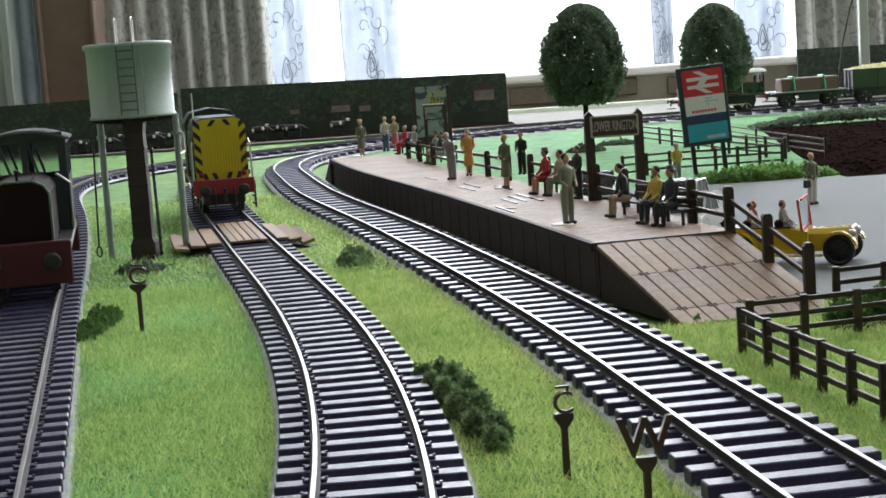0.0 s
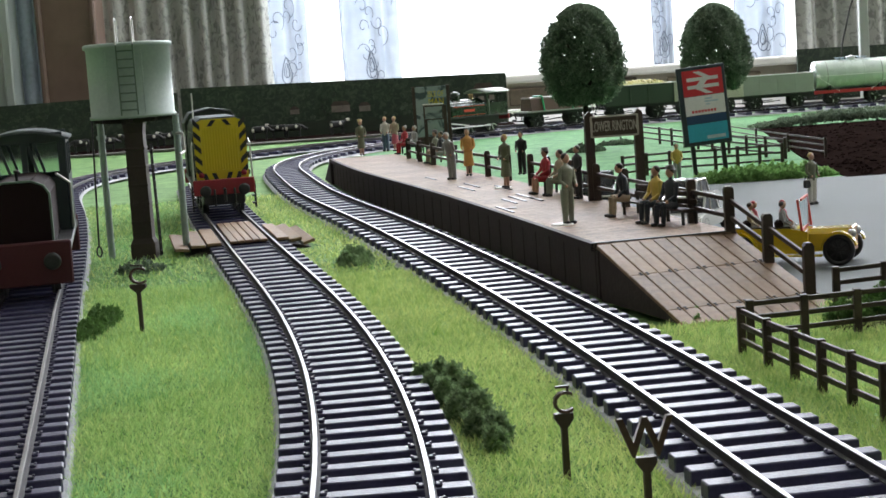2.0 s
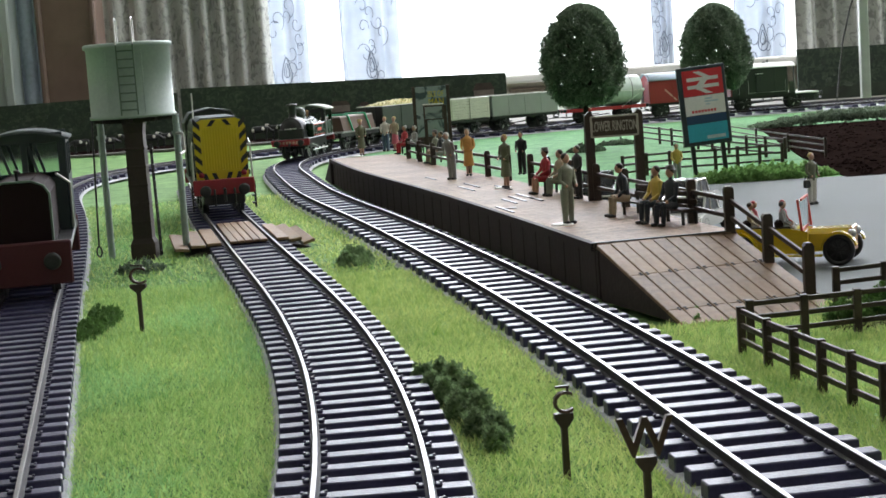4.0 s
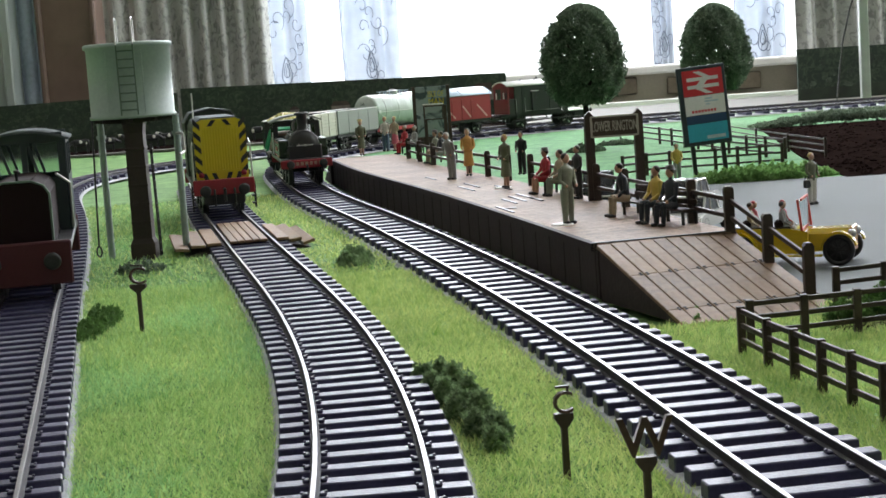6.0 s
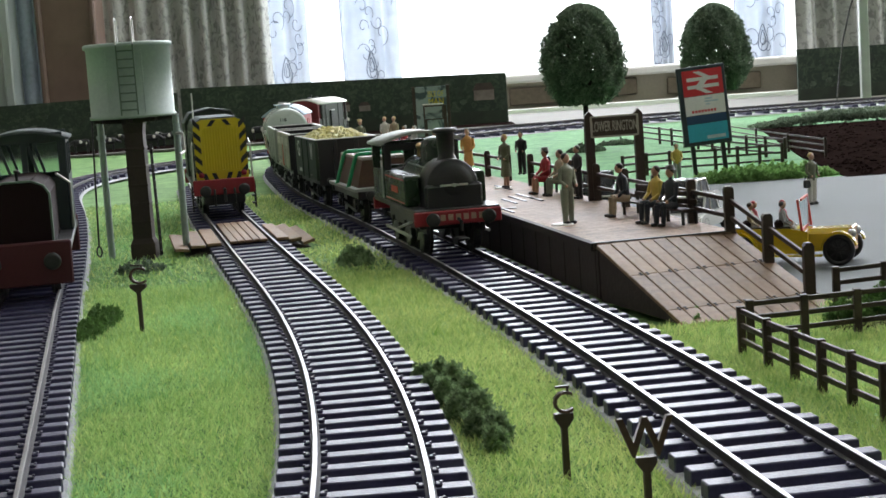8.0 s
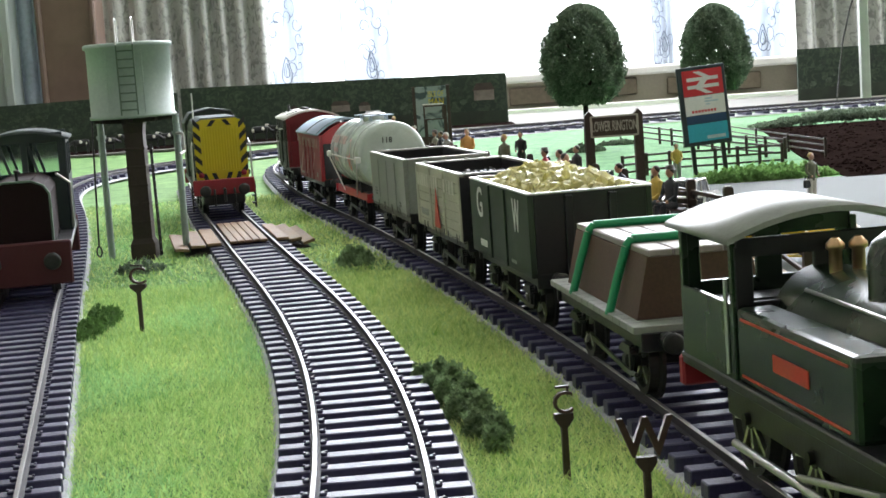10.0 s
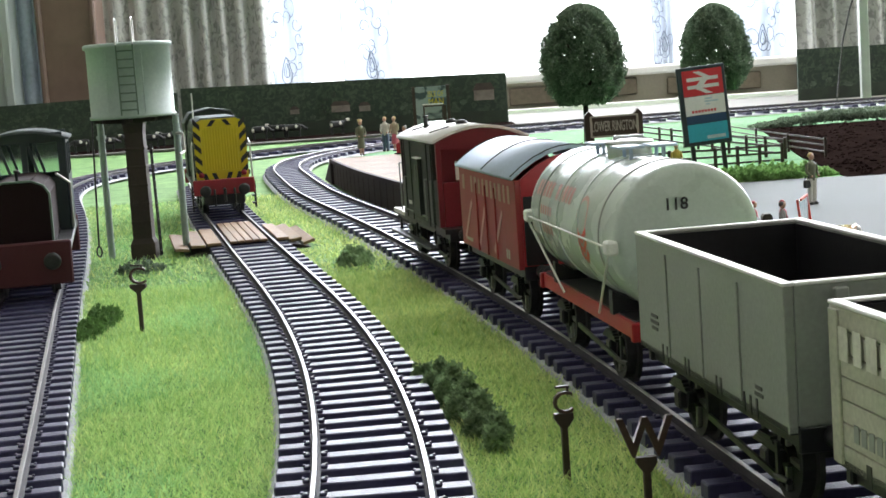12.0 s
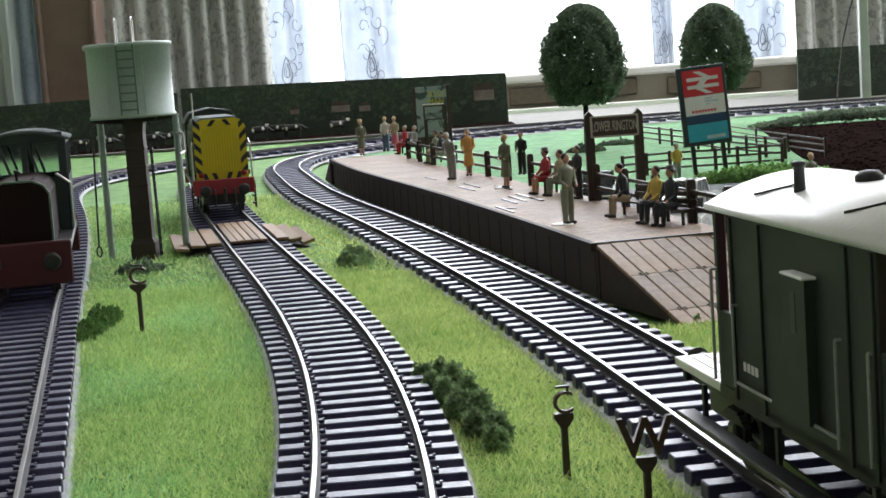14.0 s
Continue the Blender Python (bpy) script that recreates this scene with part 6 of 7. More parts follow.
# ---- water tower ----
def water_tower():
    ob = thing("water_tower", mm(-114, 612, 0), "pale green water tower on a brown column with ladder", "water tower")
    zb, zt, R = 54.5, 81.5, 15.7
    bm = bmnew()
    lathe(bm, [(0, zb - 0.3), (R + 0.5, zb - 0.3), (R + 0.6, zb + 0.9), (R, zb + 1.2), (R, zt - 1.2), (R + 0.9, zt - 0.9), (R + 1.0, zt + 0.4), (R + 0.2, zt + 0.9), (R - 0.6, zt + 0.6), (0, zt + 0.2)], 48)
    part("tank", bm, "tower_green", ob, "pale green riveted tank")
    for a in (-112, -62, 20, 100, 160):
        bm = bmnew()
        for k in range(24):
            z = zb + 2 + k * (zt - zb - 4.5) / 23
            t = radians(a)
            ball(bm, ((R + 0.05) * math.cos(t), (R + 0.05) * math.sin(t), z), 0.28, 6, 4)
        part("rivet_row", bm, "tower_green", ob)
    bm = bmnew()
    square = Matrix.Rotation(math.pi / 4, 4, "Z")
    lathe(bm, [(6.6, -0.4), (6.6, 6.2), (6.2, 6.6), (5.2, 8.2), (4.9, zb - 6), (5.6, zb - 2.5), (7.5, zb - 0.4)], 4, square, smooth=False)
    part("column", bm, "tower_brown", ob, "dark brown tapering column")
    for z in (14, 21, 28, 35, 42):
        bm = bmnew()
        lathe(bm, [(5.12, z), (5.32, z + 0.2), (5.32, z + 0.8), (5.12, z + 1.0)], 4, square, smooth=False)
        part("column_band", bm, "tower_brown", ob)
    bm = bmnew()
    for a in range(8):
        t = radians(a * 45)
        bar(bm, (0, 0, zb - 1.6), ((R - 1) * math.cos(t), (R - 1) * math.sin(t), zb - 0.9), 1.2, 1.6)
    part("bearer", bm, "tower_brown", ob)
    for x in (-14.6, 14.6):
        bm = bmnew()
        rod(bm, (x, 8, -0.3), (x, 8, zb), 1.35, 10)
        lathe(bm, [(1.9, zb - 8), (1.9, zb - 6.6)], 10, Matrix.Translation((x, 8, 0)))
        part("leg", bm, "tower_green", ob, "thin support leg")
    # tank ladder with its hooped rails
    bm = bmnew()
    for x in (-1.2, 5.0):
        bar(bm, (x, -R - 0.5, zb + 1), (x, -R - 0.9, zt + 1), 0.5, 0.5)
    for k in range(8):
        rod(bm, (-1.2, -R - 0.7, zb + 3 + k * 3.1), (5.0, -R - 0.7, zb + 3 + k * 3.1), 0.28)
    part("ladder", bm, "tower_green_dark", ob, "dull green ladder on the tank")
    for x in (-1.2, 5.0):
        bm = bmnew()
        pts = [(x, -R - 0.9, zt), (x, -R - 0.8, zt + 8)] + [(x, -R + 1.0 - 1.8 * math.cos(a), zt + 8 + 1.8 * math.sin(a)) for a in (0.5, 1.0, 1.57, 2.1, 2.7)] + [(x, -R + 2.8, zt + 7), (x, -R + 2.8, zt + 0.5)]
        tube(bm, pts, 0.35)
        part("hoop_rail", bm, "steel", ob, "pale bent handrail")
    bm = bmnew()
    for y in (-2.2, 1.0):
        rod(bm, (6.2, y, 1), (5.6, y, 44), 0.3)
    for k in range(14):
        rod(bm, (6.1, -2.2, 3 + k * 3), (6.1, 1.0, 3 + k * 3), 0.22)
    part("column_ladder", bm, "black", ob, "thin black ladder up the column")
    bm = bmnew()
    tube(bm, [(-15.5, -2, zb), (-16.4, -2, 30), (-17.0, -3, 6)], 0.38)
    tube(bm, [(-17.0 + 1.0 * math.sin(a), -3, 4.2 - 2.0 * math.cos(a)) for a in [k * 0.7 - 3.1 for k in range(10)]], 0.35)
    part("chain", bm, "black", ob, "thin hanging chain with ring")
    bm = bmnew()
    tube(bm, [(14.5, 6, 47), (17.2, 6, 47), (17.4, 6, 40), (16.0, 2, 39)], 0.6)
    part("valve", bm, "steel", ob)


M["tower_green"] = mat("tower_green", (0.30, 0.38, 0.345), 0.45, var=0.1, fine=700, big=60, bump=0.05)
M["tower_brown"] = mat("tower_brown", (0.035, 0.022, 0.018), 0.6, var=0.3)
water_tower()


# ---- barrow crossing of planks over the siding ----
def crossing():
    line = LINE["middle"]
    ob = thing("barrow_crossing", Matrix(), "brown plank crossing laid over the siding's rails", "crossing")
    s0, s1 = line.s_of_y(607), line.s_of_y(690)
    for o, w, z, tilt in [(-5.8 + k * 2.9, 2.7, 4.3, 0) for k in range(5)] + [(-13.2, 5.4, 4.2, 0), (-19.2, 5.6, 3.9, 3), (-25.4, 5.6, 3.0, 7), (13.0, 4.6, 4.2, 0), (18.0, 4.6, 3.5, -8), (23.0, 4.6, 2.2, -16)]:
        bm = bmnew()
        a, b = line.at(s0, o)[0], line.at(s1 - (abs(o) > 12) * 22, o)[0]
        m, d = between((*a, z), (*b, z))
        box(bm, (0, 0, d / 2), (w, 1.2, d), 0.2, m @ Matrix.Rotation(radians(tilt), 4, "Z"))
        part("plank", bm, "plank", ob)
    bm = bmnew()
    for o in (-15, 15):
        sweep(bm, line, [(o - 9, -0.2), (o + 9, -0.2), (o + (9 if o < 0 else 4), 3.2 if o < 0 else 1.4), (o - (4 if o < 0 else 9), 1.4 if o < 0 else 3.2)], s0 + 1, s1 - 24, 20)
    part("bearer", bm, "plat_side", ob)


crossing()


# ---- cut-out letter boards on posts ----
def letter_post(x, y, post, word, size, rz, wide=1.0):
    ob = thing("letter_post", mm(x, y, 0, 0, 0, rz), "dark brown lineside post with a cut-out letter", "sign", "lineside letter posts")
    bm = bmnew()
    box(bm, (0, 0, post / 2 - 0.3), (1.05, 1.05, post + 0.6), 0.12)
    part("post", bm, "dark_wood", ob)
    bm = bmnew()
    hw = 1.5 if word == "W" else size * 0.42 * wide
    prism(bm, [(-0.6, post - 1.3), (0.6, post - 1.3), (hw, post), (hw, post + 0.9), (-hw, post + 0.9), (-hw, post)], -0.6, 0.6, "y")
    part("bracket", bm, "dark_wood", ob)
    if word == "C":
        bm = bmnew()
        z = post + 1.1 + size * 0.9
        box(bm, (0, 0, z + 0.75), (size * 0.62 * wide, 0.9, 0.35), 0.08)
        box(bm, (size * 0.24 * wide, 0.1, z), (0.35, 0.35, 1.3))
        part("top_bar", bm, "dark_wood", ob)
    text_mesh("letter", word, size, "brown", ob, mm(0, -0.05, post + 0.7 + size * 0.48, 90, 0, 0) @ Matrix.Diagonal((wide, 1, 1, 1)), "cut-out letter", depth=0.5, bold=0.10 if word == "W" else 0.0)


letter_post(17, 246, 9.4, "C", 3.6, 8)
letter_post(26.9, 224, 7.2, "W", 5.8, 6, 0.95)
letter_post(-82, 425, 12.4, "C", 4.6, -6, 1.15)


# ---- station signs ----
M["sign_red"] = mat("sign_red", (0.60, 0.03, 0.04), 0.4, var=0.06, bump=0)
M["sign_blue"] = mat("sign_blue", (0.015, 0.055, 0.13), 0.4, var=0.06, bump=0)
M["sign_cyan"] = mat("sign_cyan", (0.03, 0.36, 0.52), 0.4, var=0.08, bump=0)
M["sign_text"] = mat("sign_text", (0.45, 0.55, 0.62), 0.5, bump=0)
M["poster"] = spotted("poster", (0.28, 0.34, 0.35), (0.06, 0.09, 0.10), 90.0, 0.50, 0.56)


def station_sign():
    ob = thing("station_nameboard", mm(62.5, 562, PLAT_Z, 0, 0, 4), "dark brown station nameboard on two posts", "sign")
    for x in (-8.6, 8.8):
        bm = bmnew()
        prism(bm, [(-1.5, -0.2), (1.5, -0.2), (1.5, 29.6), (0, 31.2), (-1.5, 29.6)], -1.4, 1.4, "y")
        part("post", bm, "dark_wood", ob, at=mm(x, 0, 0))
    bm = bmnew()
    box(bm, (0, -1.8, 25.6), (16.4, 1.2, 7.4), 0.15)
    part("board", bm, "dark_wood", ob)
    for a, b in (((-8, 22.2), (8, 22.2)), ((-8, 29.2), (8, 29.2)), ((-8.2, 22), (-8.2, 29.4)), ((8.2, 22), (8.2, 29.4))):
        bm = bmnew()
        bar(bm, (a[0], -2.5, a[1]), (b[0], -2.5, b[1]), 0.6, 0.6)
        part("frame", bm, "cream_worn", ob, "worn pale frame")
    text_mesh("name", "LOWER RINGTON", 3.6, "cream_worn", ob, mm(0, -2.45, 25.6, 90, 0, 0) @ Matrix.Diagonal((0.385, 1, 1, 1)), "pale raised lettering", depth=0.15, bold=0.05)


M["cream_worn"] = mat("cream_worn", (0.42, 0.40, 0.36), 0.5, var=0.2)
station_sign()


def railway_sign():
    ob = thing("railway_sign", mm(137.2, 800, 0, 0, -3.9, 3) @ Matrix.Diagonal((0.93, 1, 1, 1)), "tall red, white and blue railway sign on posts", "sign")
    for x in (-8.5, 8.0):
        bm = bmnew()
        box(bm, (x, 1.0, 9.5), (2.2, 2.0, 19.6), 0.2)
        part("post", bm, "black", ob)
    bm = bmnew()
    box(bm, (0, 0, 37.3), (26, 2.4, 39.4), 0.4)
    part("panel", bm, "navy", ob, "dark panel and frame")
    for name, z0, z1, k in (("red_field", 42.4, 55.2, "sign_red"), ("white_field", 32.8, 42.2, "rim_white"), ("blue_field", 28.6, 32.6, "sign_blue"), ("cyan_field", 19.6, 28.4, "sign_cyan")):
        bm = bmnew()
        box(bm, (0.4, -1.35, (z0 + z1) / 2), (21.6, 0.3, z1 - z0))
        part(name, bm, k, ob)
    bm = bmnew()
    y = -1.62
    box(bm, (0.4, y, 50.6), (17.0, 0.2, 1.75))
    box(bm, (0.4, y, 46.8), (17.0, 0.2, 1.75))
    for pts in ([(-4.6, 54.4), (-0.9, 54.4), (5.4, 51.0), (1.7, 51.0)], [(4.4, 51.0), (0.4, 51.0), (-4.4, 46.4), (-0.4, 46.4)], [(-4.6, 46.4), (-0.9, 46.4), (5.4, 43.1), (1.7, 43.1)]):
        prism(bm, pts, y - 0.12, y + 0.1, "y")
    part("arrows", bm, "rim_white", ob, "white double-line emblem")
    bm = bmnew()
    for x, z, l, h in ((2.5, 40.6, 4.0, 0.8), (4.0, 39.2, 7.5, 0.8), (2.0, 37.8, 2.4, 0.7)):
        box(bm, (x, -1.55, z), (l, 0.1, h))
    box(bm, (4.6, -1.55, 21.4), (10, 0.1, 1.6))
    part("writing_bars", bm, "sign_text", ob, "small writing as bars")
    bm = bmnew()
    for k in range(8):
        box(bm, (-6.5 + k * 1.7, -1.55, 34.6), (1.2, 0.1, 1.3))
    part("writing_bars", bm, "sign_red", ob, "red writing as bars")


railway_sign()


def poster_board():
    ob = thing("poster_hoarding", mm(-1, 960, 0, 0, 0, 2), "tall travel poster hoarding on dark posts", "poster")
    bm = bmnew()
    box(bm, (0, 0, 36), (19, 1.4, 36), 0.2)
    part("sheet", bm, "poster", ob, "faded blue-green travel poster")
    for x in (-10, 10.2):
        bm = bmnew()
        box(bm, (x, 0.4, 27), (2.2, 2.2, 55), 0.2)
        part("post", bm, "dark_wood", ob)
    text_mesh("title", "ISLE OF", 3.4, "yellow", ob, mm(3.0, -0.8, 49.4, 90, 0, 0) @ Matrix.Diagonal((0.62, 1, 1, 1)), "yellow title", depth=0.05)
    text_mesh("title", "MAN", 3.8, "yellow", ob, mm(3.0, -0.8, 44.8, 90, 0, 0) @ Matrix.Diagonal((0.8, 1, 1, 1)), "yellow title", depth=0.05)
    bm = bmnew()
    box(bm, (-1, -0.85, 22), (14, 0.2, 4.5))
    part("printed_band", bm, "scenic_roof", ob)
    ob2 = thing("notice_board", mm(0, 895, PLAT_Z, 0, 0, 0), "small glazed notice board on two dark posts", "notice board")
    bm = bmnew()
    box(bm, (0, 0, 25.4), (11, 1.4, 8.4), 0.2)
    part("panel", bm, "dark_wood", ob2)
    bm = bmnew()
    box(bm, (0, -0.8, 25.2), (9.6, 0.3, 6.8))
    part("notice", bm, "poster", ob2, "pale notice sheet")
    bm = bmnew()
    box(bm, (0, -0.2, 29.9), (11.6, 2.4, 0.7), 0.15)
    part("hood", bm, "rim_white", ob2, "white hood strip")
    for x in (-4.6, 6.4):
        bm = bmnew()
        box(bm, (x, 0.5, 14.6), (2.0, 1.8, 29.4), 0.2)
        part("post", bm, "dark_wood", ob2)


poster_board()


# ---- dolls: plain painted figures ----
for nm, col in (("skin", (0.45, 0.26, 0.18)), ("hair_dark", (0.03, 0.02, 0.015)), ("hair_fair", (0.50, 0.36, 0.12)), ("hair_grey", (0.42, 0.40, 0.38)), ("cloth_olive", (0.12, 0.13, 0.075)),
                ("cloth_sage", (0.23, 0.25, 0.19)), ("cloth_grey", (0.26, 0.26, 0.25)), ("cloth_blue", (0.018, 0.024, 0.034)), ("cloth_jeans", (0.08, 0.13, 0.20)), ("cloth_white", (0.62, 0.60, 0.54)),
                ("cloth_pink", (0.52, 0.12, 0.16)), ("cloth_orange", (0.58, 0.30, 0.08)), ("cloth_red", (0.36, 0.02, 0.03)), ("cloth_black", (0.018, 0.018, 0.02)), ("cloth_yellow", (0.58, 0.42, 0.08)),
                ("cloth_tan", (0.40, 0.32, 0.22)), ("cloth_green", (0.10, 0.16, 0.09))):
    M[nm] = mat(nm, col, 0.5, var=0.15, fine=900, bump=0.1)


def doll(x, y, z, rz, top, low, hair, label, sit=False, skirt=False, disc=False, lean=0.0, H=21.5, cap=""):
    """One painted figure in a single mesh: 0 top, 1 lower clothes, 2 hair, 3 skin, 4 shoes, 5 disc."""
    k = H / 21.5
    bm = bmnew()
    hip = 5.6 if sit else 10.4
    tl = Matrix.Translation((0, 0, hip)) @ Matrix.Rotation(radians(lean), 4, "X") @ Matrix.Translation((0, 0, -hip))
    def rodm(p, q, r, r2, mi, m=None):
        n0 = len(bm.verts)
        rod(bm, p, q, r, 8, r2, mi)
        if m is not None:
            bm.verts.ensure_lookup_table()
            bmesh.ops.transform(bm, matrix=m, verts=bm.verts[n0:])
    for s in (-1, 1):
        if sit:
            rodm((s * 1.2, 0.2, hip), (s * 1.4, -4.6, hip + 0.2), 1.25, 1.05, 1)
            rodm((s * 1.4, -4.6, hip + 0.4), (s * 1.4, -5.0, 0.6), 0.95, 0.65, 3 if skirt else 1)
            box(bm, (s * 1.4, -5.8, 0.5), (1.2, 2.6, 1.0), 0.3, mi=4)
        elif skirt:
            rodm((s * 0.8, 0, 5), (s * 0.8, 0, 0.6), 0.7, 0.5, 3)
            box(bm, (s * 0.8, -0.5, 0.5), (1.0, 2.2, 1.0), 0.3, mi=4)
        else:
            rodm((s * 1.05, 0, hip + 0.4), (s * 1.25, 0.1, 0.6), 1.35, 0.85, 1)
            box(bm, (s * 1.25, -0.5, 0.55), (1.3, 2.8, 1.1), 0.35, mi=4)
    if skirt and not sit:
        lathe(bm, [(2.5, 4.6), (2.2, 7.5), (1.9, 10.4), (1.4, 11.6)], 12, Matrix.Diagonal((1.0, 0.8, 1, 1)), 1)
    if skirt and sit:
        box(bm, (0, -2.4, hip + 0.1), (4.6, 5.4, 2.4), 0.9, mi=1)
    lathe(bm, [(0, hip - 0.6), (1.9, hip - 0.4), (1.75, hip + 1.8), (2.1, hip + 4.6), (2.25, hip + 6.2), (1.5, hip + 7.3), (0.7, hip + 7.7), (0.6, hip + 8.6)], 12, tl @ Matrix.Diagonal((1.08, 0.72, 1, 1)), 0)
    for s in (-1, 1):
        sh, el, hd = (s * 2.3, 0, hip + 6.6), (s * 2.9, -0.3 if not sit else -1.0, hip + 3.0), (s * 1.9, -2.2 if not sit else -3.6, hip + 1.4)
        rodm(sh, el, 0.75, 0.62, 0, tl)
        rodm(el, hd, 0.6, 0.45, 0, tl)
        n0 = len(bm.verts)
        ball(bm, hd, 0.55, 6, 4, tl, 3)
    ball(bm, (0, -0.25, hip + 9.6), 1.25, 10, 7, tl, 3, (0.9, 1.0, 1.2))
    ball(bm, (0, 0.15, hip + 10.1), 1.32, 10, 6, tl, 2, (0.98, 1.0, 0.95))
    if cap:
        lathe(bm, [(2.1, 0), (1.4, 0.15), (1.3, 1.1), (0, 1.3)], 12, tl @ Matrix.Translation((0, 0, hip + 10.6)), 2)
    if disc:
        lathe(bm, [(0, 0.32), (3.4, 0.32), (3.5, 0.0)], 20, Matrix.Translation((-2.6, 0, 0)), 5)
    bm.transform(Matrix.Scale(k, 4))
    return single("figurine", bm, [top, low, hair, "skin", "cloth_black", "rim_white"], label, "figurine", mm(x, y, z, 0, 0, rz))


def bench(x, y, z, rz, w=15.0):
    ob = thing("bench", mm(x, y, z, 0, 0, rz), "dark brown slatted bench on the platform", "bench", "platform benches")
    for k in range(3):
        bm = bmnew()
        box(bm, (0, -1.8 + k * 1.5, 4.3), (w, 1.3, 0.6), 0.12)
        part("seat_slat", bm, "dark_wood", ob)
    for k in range(2):
        bm = bmnew()
        box(bm, (0, 2.4 + 0.3 * k, 6.4 + k * 2.2), (w, 0.6, 1.5), 0.12)
        part("back_slat", bm, "dark_wood", ob)
    for s in (-1, 1):
        bm = bmnew()
        box(bm, (s * (w / 2 - 1), 2.6, 4.6), (0.8, 0.8, 9.4), 0.1)
        box(bm, (s * (w / 2 - 1), -2.2, 2.1), (0.8, 0.8, 4.2), 0.1)
        box(bm, (s * (w / 2 - 1), 0.2, 3.8), (0.8, 5.0, 0.6), 0.1)
        part("end_frame", bm, "iron", ob)


def people_models():
    P = PLAT_Z
    doll(-45, 973, P, 20, "cloth_olive", "cloth_olive", "hair_fair", "figurine in an olive dress with yellow hat", skirt=True, disc=True, cap="y")
    doll(-31, 1006, P, -20, "cloth_white", "cloth_jeans", "hair_fair", "figurine in white shirt and blue jeans")
    doll(-25, 1000, P, -30, "cloth_tan", "cloth_pink", "hair_fair", "figurine in a pink skirt and pale top", skirt=True)
    bench(-14, 957, P, -62, 20)
    doll(-18, 962, P, -62, "cloth_red", "cloth_red", "hair_grey", "seated figurine in red clothes on a bench", sit=True)
    doll(-12, 950, P, -62, "cloth_grey", "cloth_blue", "hair_grey", "seated figurine in a grey coat on a bench", sit=True)
    bench(4, 842, P, -66, 22)
    doll(0, 850, P, -66, "cloth_sage", "cloth_tan", "hair_dark", "seated figurine in sage clothes on a bench", sit=True, cap="y")
    doll(3, 838, P, -66, "cloth_blue", "cloth_grey", "hair_dark", "seated figurine in dark blue on a bench", sit=True)
    doll(6.5, 714, P, -40, "cloth_grey", "cloth_grey", "hair_grey", "stooping elderly figurine in a grey suit", lean=16)
    doll(14.5, 731, P, -10, "cloth_orange", "cloth_orange", "hair_dark", "figurine in an orange dress", skirt=True)
    doll(27.5, 645, P, -50, "cloth_olive", "cloth_olive", "hair_fair", "figurine in a grey-green dress on a white disc", skirt=True, disc=True)
    doll(38, 716, P, -30, "cloth_black", "cloth_black", "hair_dark", "dark-suited figurine by the fence", H=19)
    bench(45, 598, P, -68, 17)
    doll(41, 606, P, -70, "cloth_red", "cloth_red", "hair_dark", "seated figurine in a red dress on a bench", sit=True, skirt=True, cap="y")
    doll(45.5, 594, P, -70, "cloth_tan", "cloth_sage", "hair_dark", "seated figurine in tan trousers on a bench", sit=True)
    doll(50, 572, P, -60, "cloth_black", "cloth_black", "hair_dark", "dark-coated figurine behind the bench", H=19)
    doll(39, 487, P, 35, "cloth_sage", "cloth_sage", "hair_dark", "figurine in a grey-green suit on a white disc", disc=True)
    bench(62.5, 496, P, -72, 18)
    doll(58.5, 500, P, -74, "cloth_blue", "cloth_tan", "hair_dark", "seated figurine in a dark jacket on a bench", sit=True, lean=12)
    bench(68.5, 467, P, -60, 15)
    doll(64.5, 474, P, -62, "cloth_yellow", "cloth_blue", "hair_dark", "seated figurine in a yellow shirt on a bench", sit=True)
    doll(67.5, 465, P, -55, "cloth_blue", "cloth_blue", "hair_dark", "seated figurine in dark blue on a bench", sit=True, cap="y")
    doll(148.5, 636, 0.7, 30, "cloth_olive", "cloth_white", "hair_fair", "figurine in white trousers on the car park", H=20.5)
    bm = bmnew()
    box(bm, (0, 0, 0), (3.4, 1.2, 3.0), 0.3)
    tube(bm, [(-1.2, 0, 1.5), (-0.6, 0, 3.2), (0.6, 0, 3.2), (1.2, 0, 1.5)], 0.2)
    single("handbag", bm, "black", "small black bag held by the figurine", "bag", mm(146.2, 634.2, 9.0, 0, 0, 30))
    doll(119, 795, 0.4, 0, "cloth_yellow", "cloth_grey", "hair_dark", "figurine in a yellow top by the fence", H=19)


people_models()


# ---- cars ----
M["car_yellow"] = mat("car_yellow", (0.66, 0.46, 0.02), 0.22, var=0.06, coat=0.6, bump=0)
M["car_white"] = mat("car_white", (0.74, 0.74, 0.74), 0.2, var=0.05, coat=0.6, bump=0)
M["car_dark"] = mat("car_dark", (0.02, 0.022, 0.03), 0.2, var=0.1, coat=0.6, bump=0)


